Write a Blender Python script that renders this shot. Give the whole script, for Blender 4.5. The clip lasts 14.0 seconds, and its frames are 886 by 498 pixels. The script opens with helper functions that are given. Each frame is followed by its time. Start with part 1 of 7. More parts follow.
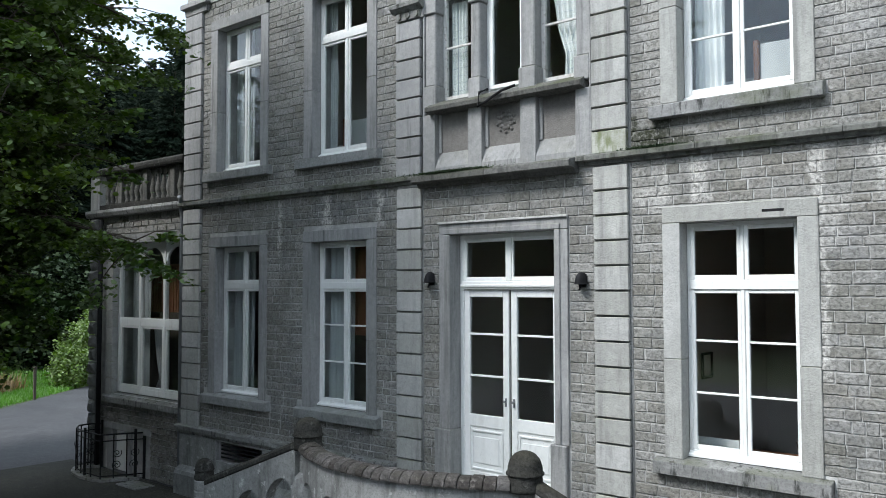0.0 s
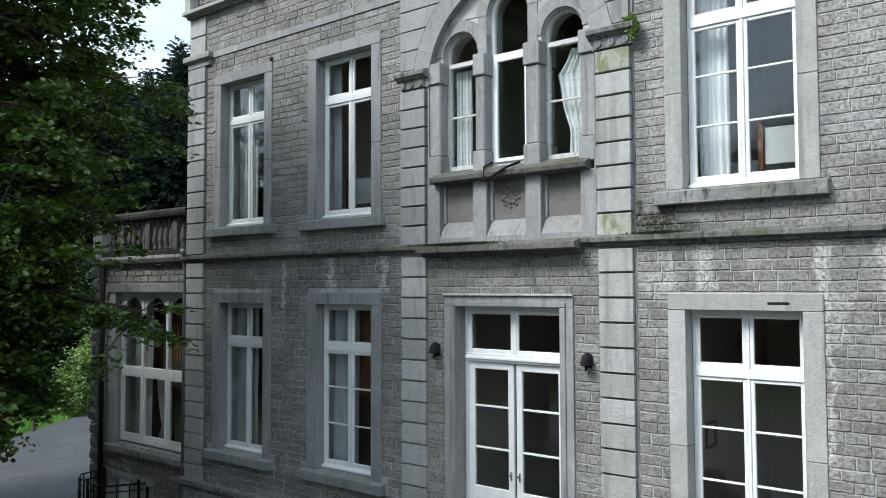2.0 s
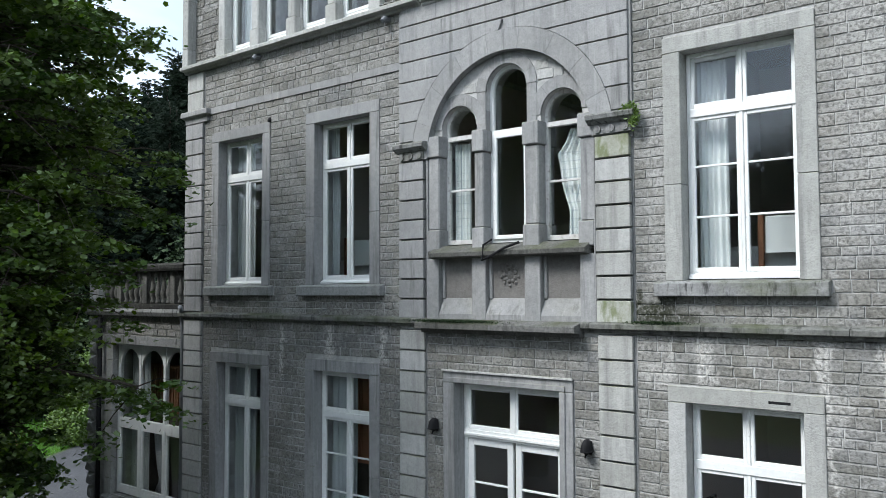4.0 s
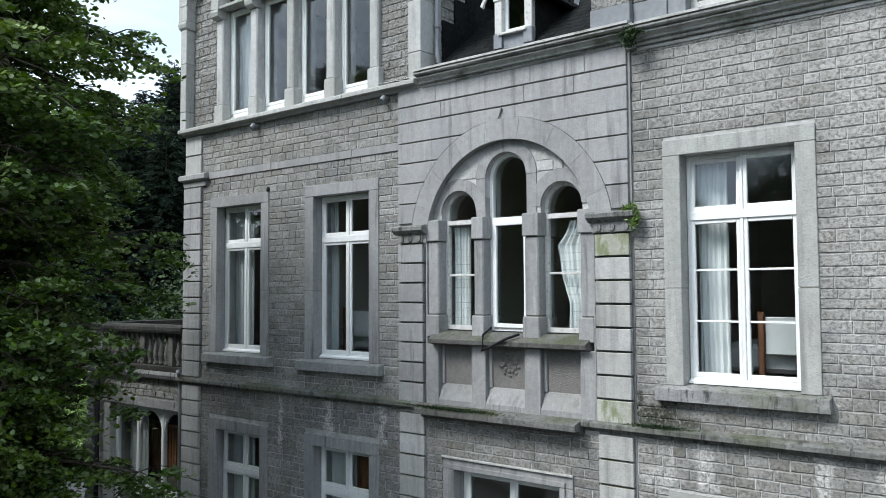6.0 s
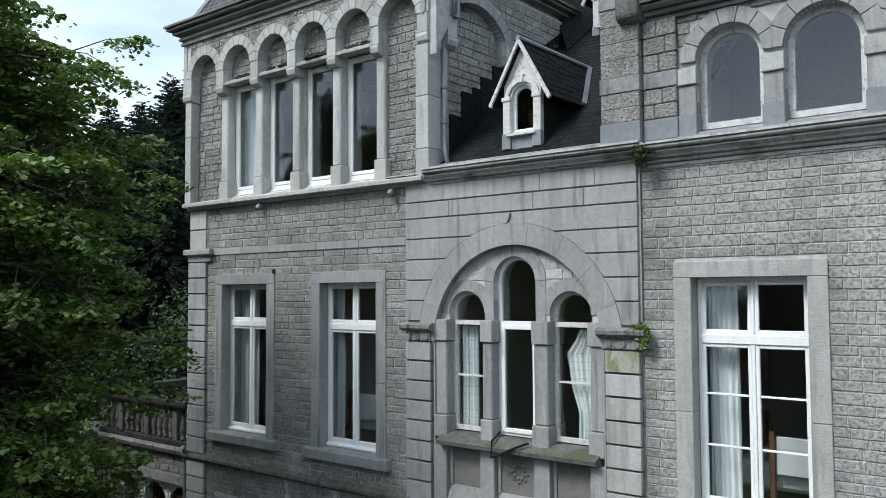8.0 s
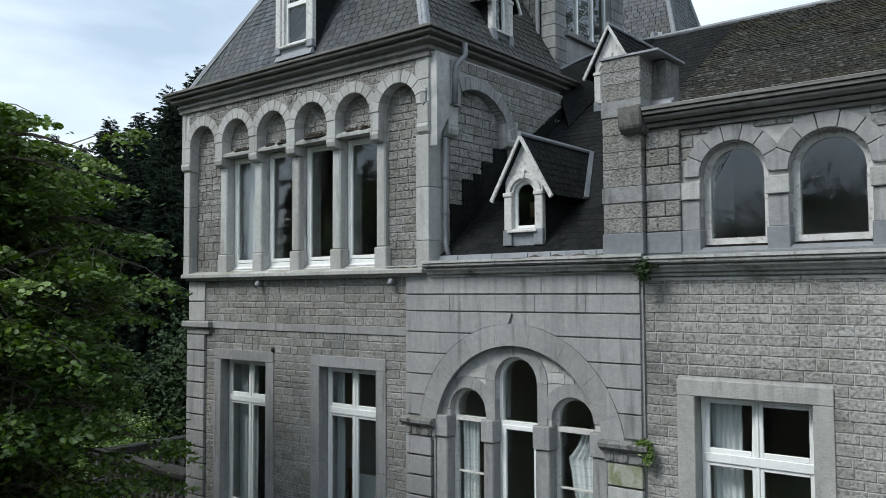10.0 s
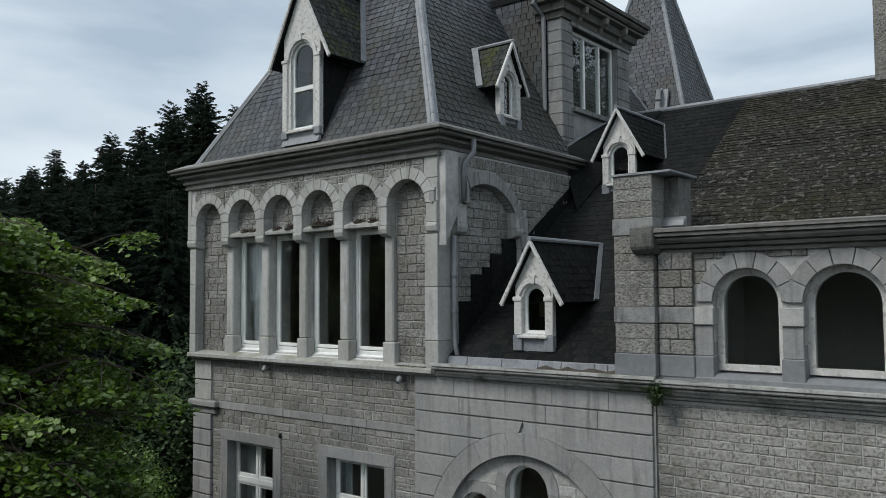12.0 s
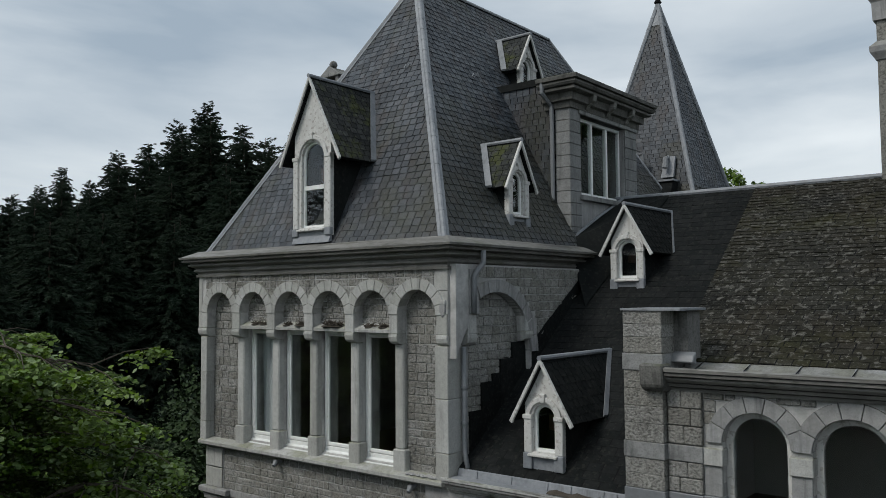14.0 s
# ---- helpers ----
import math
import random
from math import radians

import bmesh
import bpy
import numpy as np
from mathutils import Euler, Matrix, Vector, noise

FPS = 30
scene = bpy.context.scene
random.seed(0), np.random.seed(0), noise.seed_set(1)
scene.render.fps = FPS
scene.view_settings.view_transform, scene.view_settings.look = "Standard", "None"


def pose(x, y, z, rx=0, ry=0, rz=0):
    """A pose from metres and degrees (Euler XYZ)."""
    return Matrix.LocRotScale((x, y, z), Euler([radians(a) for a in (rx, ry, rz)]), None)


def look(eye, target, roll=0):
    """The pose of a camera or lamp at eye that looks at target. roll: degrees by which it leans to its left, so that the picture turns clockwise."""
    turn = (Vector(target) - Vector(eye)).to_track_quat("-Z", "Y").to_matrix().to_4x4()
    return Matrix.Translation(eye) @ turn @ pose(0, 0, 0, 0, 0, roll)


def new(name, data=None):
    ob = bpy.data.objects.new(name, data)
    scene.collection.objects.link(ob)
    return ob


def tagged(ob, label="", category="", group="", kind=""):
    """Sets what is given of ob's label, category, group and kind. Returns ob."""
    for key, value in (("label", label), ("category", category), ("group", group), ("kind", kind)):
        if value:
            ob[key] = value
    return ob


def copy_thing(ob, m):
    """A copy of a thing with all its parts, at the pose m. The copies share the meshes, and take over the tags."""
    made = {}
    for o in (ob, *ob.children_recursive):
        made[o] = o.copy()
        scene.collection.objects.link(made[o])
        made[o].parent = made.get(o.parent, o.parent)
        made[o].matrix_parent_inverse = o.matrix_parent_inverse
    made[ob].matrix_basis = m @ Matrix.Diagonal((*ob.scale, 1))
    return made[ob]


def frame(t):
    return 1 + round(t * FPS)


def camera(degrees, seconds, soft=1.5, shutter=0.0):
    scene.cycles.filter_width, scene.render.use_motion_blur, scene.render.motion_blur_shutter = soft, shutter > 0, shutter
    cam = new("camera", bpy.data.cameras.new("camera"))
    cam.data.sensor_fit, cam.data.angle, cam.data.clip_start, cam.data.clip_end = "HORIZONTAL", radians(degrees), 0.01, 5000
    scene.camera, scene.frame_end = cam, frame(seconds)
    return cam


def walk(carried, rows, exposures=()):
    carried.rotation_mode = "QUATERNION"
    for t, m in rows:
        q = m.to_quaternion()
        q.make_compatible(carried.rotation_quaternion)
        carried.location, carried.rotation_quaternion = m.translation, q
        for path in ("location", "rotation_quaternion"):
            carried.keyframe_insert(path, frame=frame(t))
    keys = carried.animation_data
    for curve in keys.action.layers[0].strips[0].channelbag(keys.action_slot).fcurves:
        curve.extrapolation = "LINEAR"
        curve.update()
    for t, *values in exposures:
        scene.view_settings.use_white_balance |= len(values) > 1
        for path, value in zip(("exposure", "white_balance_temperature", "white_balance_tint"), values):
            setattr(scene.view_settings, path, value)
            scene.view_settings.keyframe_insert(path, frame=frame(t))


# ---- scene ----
cam = camera(57.3, 14.0, soft=0.4)
PATH = [
    (0, (13.032, -8.44, 3.918), (11.758, -6.901, 4.009), -0.1),
    (0.5, (13.032, -8.505, 4.156), (11.763, -6.962, 4.248), -0.1),
    (1, (13.018, -8.513, 4.385), (11.749, -6.971, 4.479), -0.1),
    (1.5, (13.008, -8.55, 4.619), (11.74, -7.006, 4.713), -0.2),
    (2, (12.995, -8.577, 4.855), (11.728, -7.032, 4.95), -0.2),
    (2.5, (12.979, -8.59, 5.099), (11.713, -7.044, 5.195), -0.2),
    (3, (12.986, -8.577, 5.336), (11.719, -7.033, 5.435), -0.2),
    (5.5, (12.978, -8.635, 6.68), (11.726, -7.079, 6.784), -0.3),
    (6, (12.977, -8.646, 6.982), (11.723, -7.092, 7.086), -0.3),
    (6.5, (12.981, -8.631, 7.298), (11.725, -7.079, 7.401), -0.3),
    (7, (12.959, -8.649, 7.655), (11.705, -7.094, 7.756), -0.3),
    (7.5, (12.925, -8.695, 7.985), (11.673, -7.139, 8.091), -0.3),
    (8, (12.895, -8.758, 8.346), (11.645, -7.2, 8.45), -0.3),
    (8.5, (12.88, -8.792, 8.676), (11.632, -7.234, 8.784), -0.2),
    (11, (12.851, -8.711, 10.302), (11.601, -7.154, 10.405), -0.4),
    (11.5, (12.827, -8.741, 10.645), (11.575, -7.185, 10.75), -0.4),
    (12, (12.787, -8.817, 11.007), (11.537, -7.259, 11.116), -0.4),
    (12.5, (12.784, -8.861, 11.359), (11.529, -7.308, 11.471), -0.3),
    (13, (12.794, -8.93, 11.749), (11.537, -7.378, 11.862), -0.4),
    (13.5, (12.823, -8.971, 12.119), (11.565, -7.421, 12.238), -0.4),
    (14, (12.85, -9.011, 12.535), (11.592, -7.46, 12.653), -0.4),
]
EXPOSURES = [(0.0, 0.99, 6160, 9), (3.0, 0.88, 6140, 9), (6.0, 0.86, 6140, 9), (8.5, 0.53, 6140, 8), (11.0, 0.05, 6350, 8), (14.0, -0.43, 6540, 8)]
walk(cam, [(t, look(eye, target, roll)) for t, eye, target, roll in PATH], EXPOSURES)

# ---- world and light ----
SUN_EL, SUN_AZ = 49.0, 204.0  # elevation; azimuth clockwise from +y
world = bpy.data.worlds.new("world")
scene.world = world
world.use_nodes = True
wn, wl = world.node_tree.nodes, world.node_tree.links
wn.clear()
sky = wn.new("ShaderNodeTexSky")
sky.sky_type = "NISHITA"
sky.sun_disc = False
sky.sun_elevation, sky.sun_rotation = radians(SUN_EL), radians(SUN_AZ)
sky.air_density, sky.dust_density, sky.ozone_density = 1.0, 2.0, 1.5
gain = wn.new("ShaderNodeVectorMath")
gain.operation = "SCALE"
gain.inputs[3].default_value = 0.10
coord = wn.new("ShaderNodeTexCoord")
flat = wn.new("ShaderNodeMapping")
flat.inputs["Scale"].default_value = (1.0, 1.0, 4.5)
cloud = wn.new("ShaderNodeTexNoise")
cloud.inputs["Scale"].default_value = 1.7
cloud.inputs["Detail"].default_value = 6.0
cloud.inputs["Roughness"].default_value = 0.5
cloud.inputs["Distortion"].default_value = 0.4
tone = wn.new("ShaderNodeValToRGB")
tone.color_ramp.elements[0].position, tone.color_ramp.elements[0].color = 0.32, (0.54, 0.655, 0.785, 1)
tone.color_ramp.elements[1].position, tone.color_ramp.elements[1].color = 0.72, (1.24, 1.31, 1.37, 1)
mixs = wn.new("ShaderNodeMix")
mixs.data_type = "RGBA"
mixs.inputs[0].default_value = 0.82
back = wn.new("ShaderNodeBackground")
back.inputs["Strength"].default_value = 1.0
outw = wn.new("ShaderNodeOutputWorld")
wl.new(sky.outputs[0], gain.inputs[0])
wl.new(coord.outputs["Generated"], flat.inputs[0])
wl.new(flat.outputs[0], cloud.inputs["Vector"])
wl.new(cloud.outputs["Fac"], tone.inputs[0])
wl.new(gain.outputs[0], mixs.inputs[6])
wl.new(tone.outputs[0], mixs.inputs[7])
wl.new(mixs.outputs[2], back.inputs["Color"])
wl.new(back.outputs[0], outw.inputs[0])
sun = new("sun", bpy.data.lights.new("sun", "SUN"))
sun.data.energy, sun.data.angle, sun.data.color = 2.3, radians(20), (1.0, 0.97, 0.93)
_a, _e = radians(SUN_AZ), radians(SUN_EL)
sun.matrix_world = look((math.sin(_a) * math.cos(_e) * 50, math.cos(_a) * math.cos(_e) * 50, math.sin(_e) * 50), (0, 0, 0))

import collections

# ---- materials ----
def material(name, c1, c2, scale=6.0, rough=0.85, bump=0.3, bscale=40.0, streak=0.0, streak_col=(0.05, 0.05, 0.05), piece=0.0,
             moss=0.0, moss_col=(0.10, 0.11, 0.05), metal=0.0, pit=0.0, worm=0.0, spec=0.5, spot_scale=4.2, spot=0.0, spot_col=(0.4, 0.4, 0.36), bdist=0.02, stains=(), zones=()):
    """Two tones mixed by noise at two scales, run-off streaks, stains (scale across, scale up, from, to, amount, colour), moss on upward faces, pale lichen spots, a change from piece to piece, fine relief."""
    m = bpy.data.materials.new(name)
    m.use_nodes = True
    n, l = m.node_tree.nodes, m.node_tree.links
    b = n["Principled BSDF"]
    geo = n.new("ShaderNodeNewGeometry")
    def noise_tex(sc, detail, vec=None, r=0.6):
        t = n.new("ShaderNodeTexNoise")
        t.inputs["Scale"].default_value, t.inputs["Detail"].default_value, t.inputs["Roughness"].default_value = sc, detail, r
        l.new(vec or geo.outputs["Position"], t.inputs["Vector"])
        return t.outputs["Fac"]
    def ramp(sock, lo, hi):
        r = n.new("ShaderNodeMapRange")
        r.inputs[1].default_value, r.inputs[2].default_value = lo, hi
        l.new(sock, r.inputs[0])
        return r.outputs[0]
    def mix(fac, a, bcol):
        x = n.new("ShaderNodeMix")
        x.data_type = "RGBA"
        for sock, v in ((x.inputs[0], fac), (x.inputs[6], a), (x.inputs[7], bcol)):
            if isinstance(v, (int, float)):
                sock.default_value = v
            elif isinstance(v, tuple):
                sock.default_value = (*v, 1)
            else:
                l.new(v, sock)
        return x.outputs[2]
    def mul(a, k):
        x = n.new("ShaderNodeMath")
        x.operation = "MULTIPLY"
        l.new(a, x.inputs[0])
        if isinstance(k, (int, float)):
            x.inputs[1].default_value = k
        else:
            l.new(k, x.inputs[1])
        return x.outputs[0]
    big, fine = noise_tex(scale * 0.22, 3), noise_tex(scale * 3.0, 5)
    half = n.new("ShaderNodeMix")
    half.inputs[0].default_value = 0.45
    l.new(big, half.inputs[2])
    l.new(fine, half.inputs[3])
    col = mix(ramp(half.outputs[0], 0.36, 0.64), c1, c2)
    if piece:
        info = n.new("ShaderNodeObjectInfo")
        add = n.new("ShaderNodeMath")
        add.operation = "ADD"
        l.new(info.outputs["Random"], add.inputs[0])
        l.new(geo.outputs["Random Per Island"], add.inputs[1])
        fr = n.new("ShaderNodeMath")
        fr.operation = "FRACT"
        l.new(add.outputs[0], fr.inputs[0])
        hsv = n.new("ShaderNodeHueSaturation")
        l.new(col, hsv.inputs["Color"])
        mr = n.new("ShaderNodeMapRange")
        mr.inputs[3].default_value, mr.inputs[4].default_value = 1 - piece, 1 + piece
        l.new(fr.outputs[0], mr.inputs[0])
        l.new(mr.outputs[0], hsv.inputs["Value"])
        mr2 = n.new("ShaderNodeMapRange")
        mr2.inputs[3].default_value, mr2.inputs[4].default_value = 1.35, 0.65
        l.new(fr.outputs[0], mr2.inputs[0])
        l.new(mr2.outputs[0], hsv.inputs["Saturation"])
        col = hsv.outputs[0]
    if spot:
        col = mix(mul(ramp(noise_tex(scale * spot_scale, 3, r=0.5), 0.57, 0.64), spot), col, spot_col)
    if streak:
        mp = n.new("ShaderNodeMapping")
        mp.inputs["Scale"].default_value = (7.0, 7.0, 0.45)
        l.new(geo.outputs["Position"], mp.inputs[0])
        col = mix(mul(mul(ramp(noise_tex(1.0, 4, mp.outputs[0]), 0.50, 0.78), ramp(noise_tex(0.55, 2), 0.40, 0.62)), streak), col, streak_col)
    for sx, sz, lo, hi, amount, scol in stains:
        mp = n.new("ShaderNodeMapping")
        mp.inputs["Scale"].default_value = (sx, sx, sz)
        mp.inputs["Location"].default_value = (sx + 3.1 * lo, 7.0 * amount, sz)
        l.new(geo.outputs["Position"], mp.inputs[0])
        col = mix(mul(ramp(noise_tex(1.0, 5, mp.outputs[0], 0.65), lo, hi), amount), col, scol)
    for runs in zones:
        sp = n.new("ShaderNodeSeparateXYZ")
        l.new(geo.outputs["Position"], sp.inputs[0])
        def plain(op, a, k=0.0):
            x = n.new("ShaderNodeMath")
            x.operation = op
            for sock, v in zip(x.inputs, (a, k)):
                if isinstance(v, (int, float)):
                    sock.default_value = v
                else:
                    l.new(v, sock)
            return x.outputs[0]
        sway = plain("ADD", sp.outputs[0], plain("MULTIPLY", plain("SUBTRACT", noise_tex(5.0, 4), 0.5), 0.42))
        total = None
        for rx, ra, rb, rw, amount in runs[0]:
            off = ramp(plain("ABSOLUTE", plain("SUBTRACT", sway, rx)), rw, rw * 0.35)
            zone = mul(mul(off, ramp(sp.outputs[2], ra - 0.1, ra + 0.12)), ramp(sp.outputs[2], rb + 0.02, rb - 0.02))
            zone = mul(zone, amount)
            total = zone if total is None else plain("MAXIMUM", total, zone)
        crumb = ramp(noise_tex(24.0, 5), 0.34, 0.52)
        col = mix(mul(total, crumb), col, runs[1])
    if moss:
        sep = n.new("ShaderNodeSeparateXYZ")
        l.new(geo.outputs["Normal"], sep.inputs[0])
        up = ramp(sep.outputs[2], 0.15, 0.8)
        col = mix(mul(mul(up, ramp(noise_tex(2.2, 5), 0.42, 0.62)), moss), col, moss_col)
    relief = noise_tex(bscale, 6) if bump else None
    # Hollows of the relief get a darker colour, shade put into the tone.
    if pit:
        col = mix(mul(ramp(relief, 0.52, 0.36), pit), col, tuple(0.30 * c for c in c1))
    if worm:
        t = n.new("ShaderNodeTexNoise")
        t.inputs["Scale"].default_value, t.inputs["Detail"].default_value, t.inputs["Distortion"].default_value = bscale * 0.62, 3, 1.2
        squash = n.new("ShaderNodeMapping")
        squash.inputs["Scale"].default_value = (0.75, 0.75, 1.25)
        l.new(geo.outputs["Position"], squash.inputs[0])
        l.new(squash.outputs[0], t.inputs["Vector"])
        away = n.new("ShaderNodeMath")
        away.operation, away.inputs[1].default_value = "SUBTRACT", 0.5
        l.new(t.outputs["Fac"], away.inputs[0])
        size = n.new("ShaderNodeMath")
        size.operation = "ABSOLUTE"
        l.new(away.outputs[0], size.inputs[0])
        fleck = mul(ramp(size.outputs[0], 0.045, 0.0), ramp(noise_tex(3.0, 2), 0.38, 0.58))
        col = mix(mul(fleck, worm), col, tuple(0.30 * c for c in c1))
    l.new(col, b.inputs["Base Color"])
    b.inputs["Roughness"].default_value, b.inputs["Metallic"].default_value, b.inputs["Specular IOR Level"].default_value = rough, metal, spec
    if bump:
        bp = n.new("ShaderNodeBump")
        bp.inputs["Strength"].default_value, bp.inputs["Distance"].default_value = bump, bdist
        l.new(relief, bp.inputs["Height"])
        l.new(bp.outputs[0], b.inputs["Normal"])
    return m

# where lime has run down or been smeared over the wall: x, from, to, half width, amount
LIME = ((2.60, 4.42, 5.32, 0.06, 1.0), (3.72, 4.75, 5.32, 0.12, 1.0), (4.86, 4.80, 5.32, 0.09, 1.0), (9.62, 4.79, 5.30, 0.17, 1.0), (9.10, 4.76, 5.02, 0.28, 0.75),
        (10.82, 4.70, 5.32, 0.10, 1.0), (10.85, 3.0, 4.78, 0.06, 0.8), (10.98, 4.30, 4.80, 0.14, 0.5), (11.38, 4.75, 5.32, 0.08, 0.8), (9.25, 4.90, 5.32, 0.06, 0.5), (10.0, 8.70, 9.86, 1.1, 0.42), (11.3, 8.3, 9.86, 0.5, 0.55), (11.2, 6.1, 8.3, 0.45, 0.4), (9.1, 5.9, 8.0, 0.18, 0.35), (12.4, 8.6, 9.86, 0.9, 0.5))
MOSS_ZONE = ((9.08, 5.40, 5.70, 0.30, 1.0), (9.40, 5.40, 5.58, 0.22, 0.85), (8.87, 5.40, 5.85, 0.08, 1.0), (9.22, 5.40, 5.80, 0.20, 0.8))
DRIP, GRIME, BROWN, BLUE = (0.055, 0.057, 0.056), (0.040, 0.042, 0.036), (0.26, 0.236, 0.20), (0.145, 0.152, 0.163)
RUBBLE = material("rubble_stone", (0.209, 0.206, 0.188), (0.331, 0.326, 0.299), 6, 0.95, 0.65, 27, 0.55, (0.09, 0.09, 0.09), 0.20, pit=0.62, worm=0.42, spec=0.3, bdist=0.030, zones=((LIME, (0.58, 0.565, 0.535)), (MOSS_ZONE, (0.032, 0.036, 0.020))),
                  stains=((0.45, 0.8, 0.50, 0.62, 0.42, (0.15, 0.147, 0.14)), (0.6, 1.1, 0.53, 0.64, 0.40, (0.43, 0.42, 0.395)), (1.1, 1.6, 0.50, 0.66, 0.35, BROWN), (1.3, 1.9, 0.52, 0.66, 0.5, BLUE), (5.0, 7.0, 0.56, 0.66, 0.45, (0.42, 0.415, 0.40)), (16.0, 22.0, 0.60, 0.66, 0.5, (0.46, 0.455, 0.44))))
MORTAR = material("lime_mortar", (0.356, 0.352, 0.341), (0.594, 0.589, 0.574), 3, 0.95, 0.5, 60, 0.7, (0.12, 0.12, 0.12), spec=0.3, zones=((LIME, (0.58, 0.565, 0.535)), (MOSS_ZONE, (0.032, 0.036, 0.020))), stains=((2.0, 2.6, 0.46, 0.62, 0.65, (0.27, 0.266, 0.258)),))
PATCH = material("crumbling_pale_mortar", (0.289, 0.287, 0.281), (0.476, 0.472, 0.459), 14, 0.95, 0.5, 45, 0.6, (0.15, 0.15, 0.145), pit=0.4, spec=0.3, bdist=0.02)
ALGAE = material("algae_stained_stone", (0.30, 0.305, 0.25), (0.47, 0.472, 0.43), 9, 0.9, 0.4, 45, 0.6, (0.12, 0.14, 0.05), 0.1, stains=((6.0, 2.5, 0.50, 0.64, 0.75, (0.13, 0.16, 0.05)), (2.0, 2.0, 0.54, 0.68, 0.5, (0.20, 0.22, 0.11))))
DRESSED = material("dressed_bluestone", (0.238, 0.239, 0.236), (0.359, 0.356, 0.349), 5, 0.8, 0.35, 45, 0.9, (0.075, 0.08, 0.082), 0.09, 0.6, (0.16, 0.16, 0.11), pit=0.16,
                   stains=((9.0, 0.8, 0.55, 0.70, 0.55, DRIP), (10.0, 0.9, 0.60, 0.72, 0.40, (0.52, 0.52, 0.50)), (1.4, 1.2, 0.50, 0.70, 0.45, (0.235, 0.245, 0.255)), (26.0, 22.0, 0.64, 0.70, 0.35, (0.13, 0.135, 0.135))))
PALE = material("pale_limestone", (0.345, 0.345, 0.327), (0.485, 0.486, 0.461), 5, 0.85, 0.4, 45, 0.8, (0.13, 0.13, 0.125), 0.13, 0.6, (0.17, 0.18, 0.09), pit=0.2,
                stains=((8.0, 0.9, 0.56, 0.72, 0.55, (0.14, 0.14, 0.13)), (2.0, 2.0, 0.52, 0.70, 0.4, (0.33, 0.325, 0.30)), (24.0, 20.0, 0.64, 0.70, 0.4, (0.17, 0.17, 0.16))))
LEDGE = material("weathered_ledge_stone", (0.166, 0.168, 0.163), (0.293, 0.293, 0.285), 6, 0.9, 0.5, 40, 0.9, (0.03, 0.03, 0.03), 0.10, 0.55, (0.08, 0.085, 0.045), pit=0.3,
                 stains=((14.0, 2.5, 0.54, 0.64, 0.85, (0.022, 0.023, 0.021)), (3.0, 9.0, 0.55, 0.68, 0.5, (0.40, 0.40, 0.385)), (1.2, 1.2, 0.54, 0.68, 0.5, (0.11, 0.125, 0.06))))
COURSE = material("run_off_stained_course", (0.105, 0.107, 0.098), (0.215, 0.215, 0.20), 6, 0.9, 0.5, 40, 0.9, (0.03, 0.03, 0.027), 0.10, 0.7, (0.06, 0.068, 0.03), pit=0.35,
                  stains=((11.0, 2.2, 0.52, 0.64, 0.8, (0.022, 0.024, 0.018)), (4.0, 6.0, 0.57, 0.68, 0.5, (0.36, 0.36, 0.34)), (1.0, 1.0, 0.50, 0.66, 0.6, (0.085, 0.10, 0.045))))
SILL = material("grey_sill_stone", (0.20, 0.205, 0.20), (0.31, 0.315, 0.305), 6, 0.9, 0.4, 40, 0.7, (0.06, 0.06, 0.058), 0.10, 0.4, (0.12, 0.125, 0.08), pit=0.3,
                stains=((5.0, 2.0, 0.54, 0.70, 0.5, (0.10, 0.102, 0.095)), (3.0, 9.0, 0.56, 0.68, 0.4, (0.38, 0.38, 0.365))))
ROUGH = material("hammered_granite", (0.246, 0.240, 0.221), (0.394, 0.386, 0.356), 7, 0.95, 1.0, 34, 0.3, (0.12, 0.115, 0.11), 0.18, pit=0.65, worm=0.55, spec=0.3, bdist=0.045,
                 stains=((1.6, 2.0, 0.52, 0.68, 0.2, (0.30, 0.28, 0.255)), (2.2, 1.2, 0.56, 0.70, 0.45, (0.15, 0.148, 0.14))))
# Grey dressed stone taken in a darker tone.
DARKSTONE = material("dark_weathered_stone", (0.175, 0.178, 0.176), (0.285, 0.288, 0.282), 5, 0.9, 0.4, 45, 0.9, (0.05, 0.052, 0.05), 0.13, 0.6, (0.12, 0.12, 0.08), pit=0.3,
                 stains=((6.0, 1.0, 0.52, 0.68, 0.6, DRIP), (2.0, 2.0, 0.55, 0.7, 0.4, (0.36, 0.36, 0.35))))
STAINED = material("lichen_stained_stone", (0.077, 0.076, 0.068), (0.167, 0.164, 0.151), 6, 0.95, 0.5, 40, 0.8, (0.035, 0.035, 0.032), 0.12, 0.8, (0.06, 0.068, 0.03), pit=0.4, stains=((7.0, 1.6, 0.54, 0.66, 0.6, (0.03, 0.03, 0.027)),))
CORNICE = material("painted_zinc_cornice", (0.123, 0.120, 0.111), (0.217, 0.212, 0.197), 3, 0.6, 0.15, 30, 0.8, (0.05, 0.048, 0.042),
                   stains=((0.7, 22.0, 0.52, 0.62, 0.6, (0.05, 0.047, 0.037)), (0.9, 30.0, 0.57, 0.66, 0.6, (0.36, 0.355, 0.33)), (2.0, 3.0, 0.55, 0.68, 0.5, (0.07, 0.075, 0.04))))
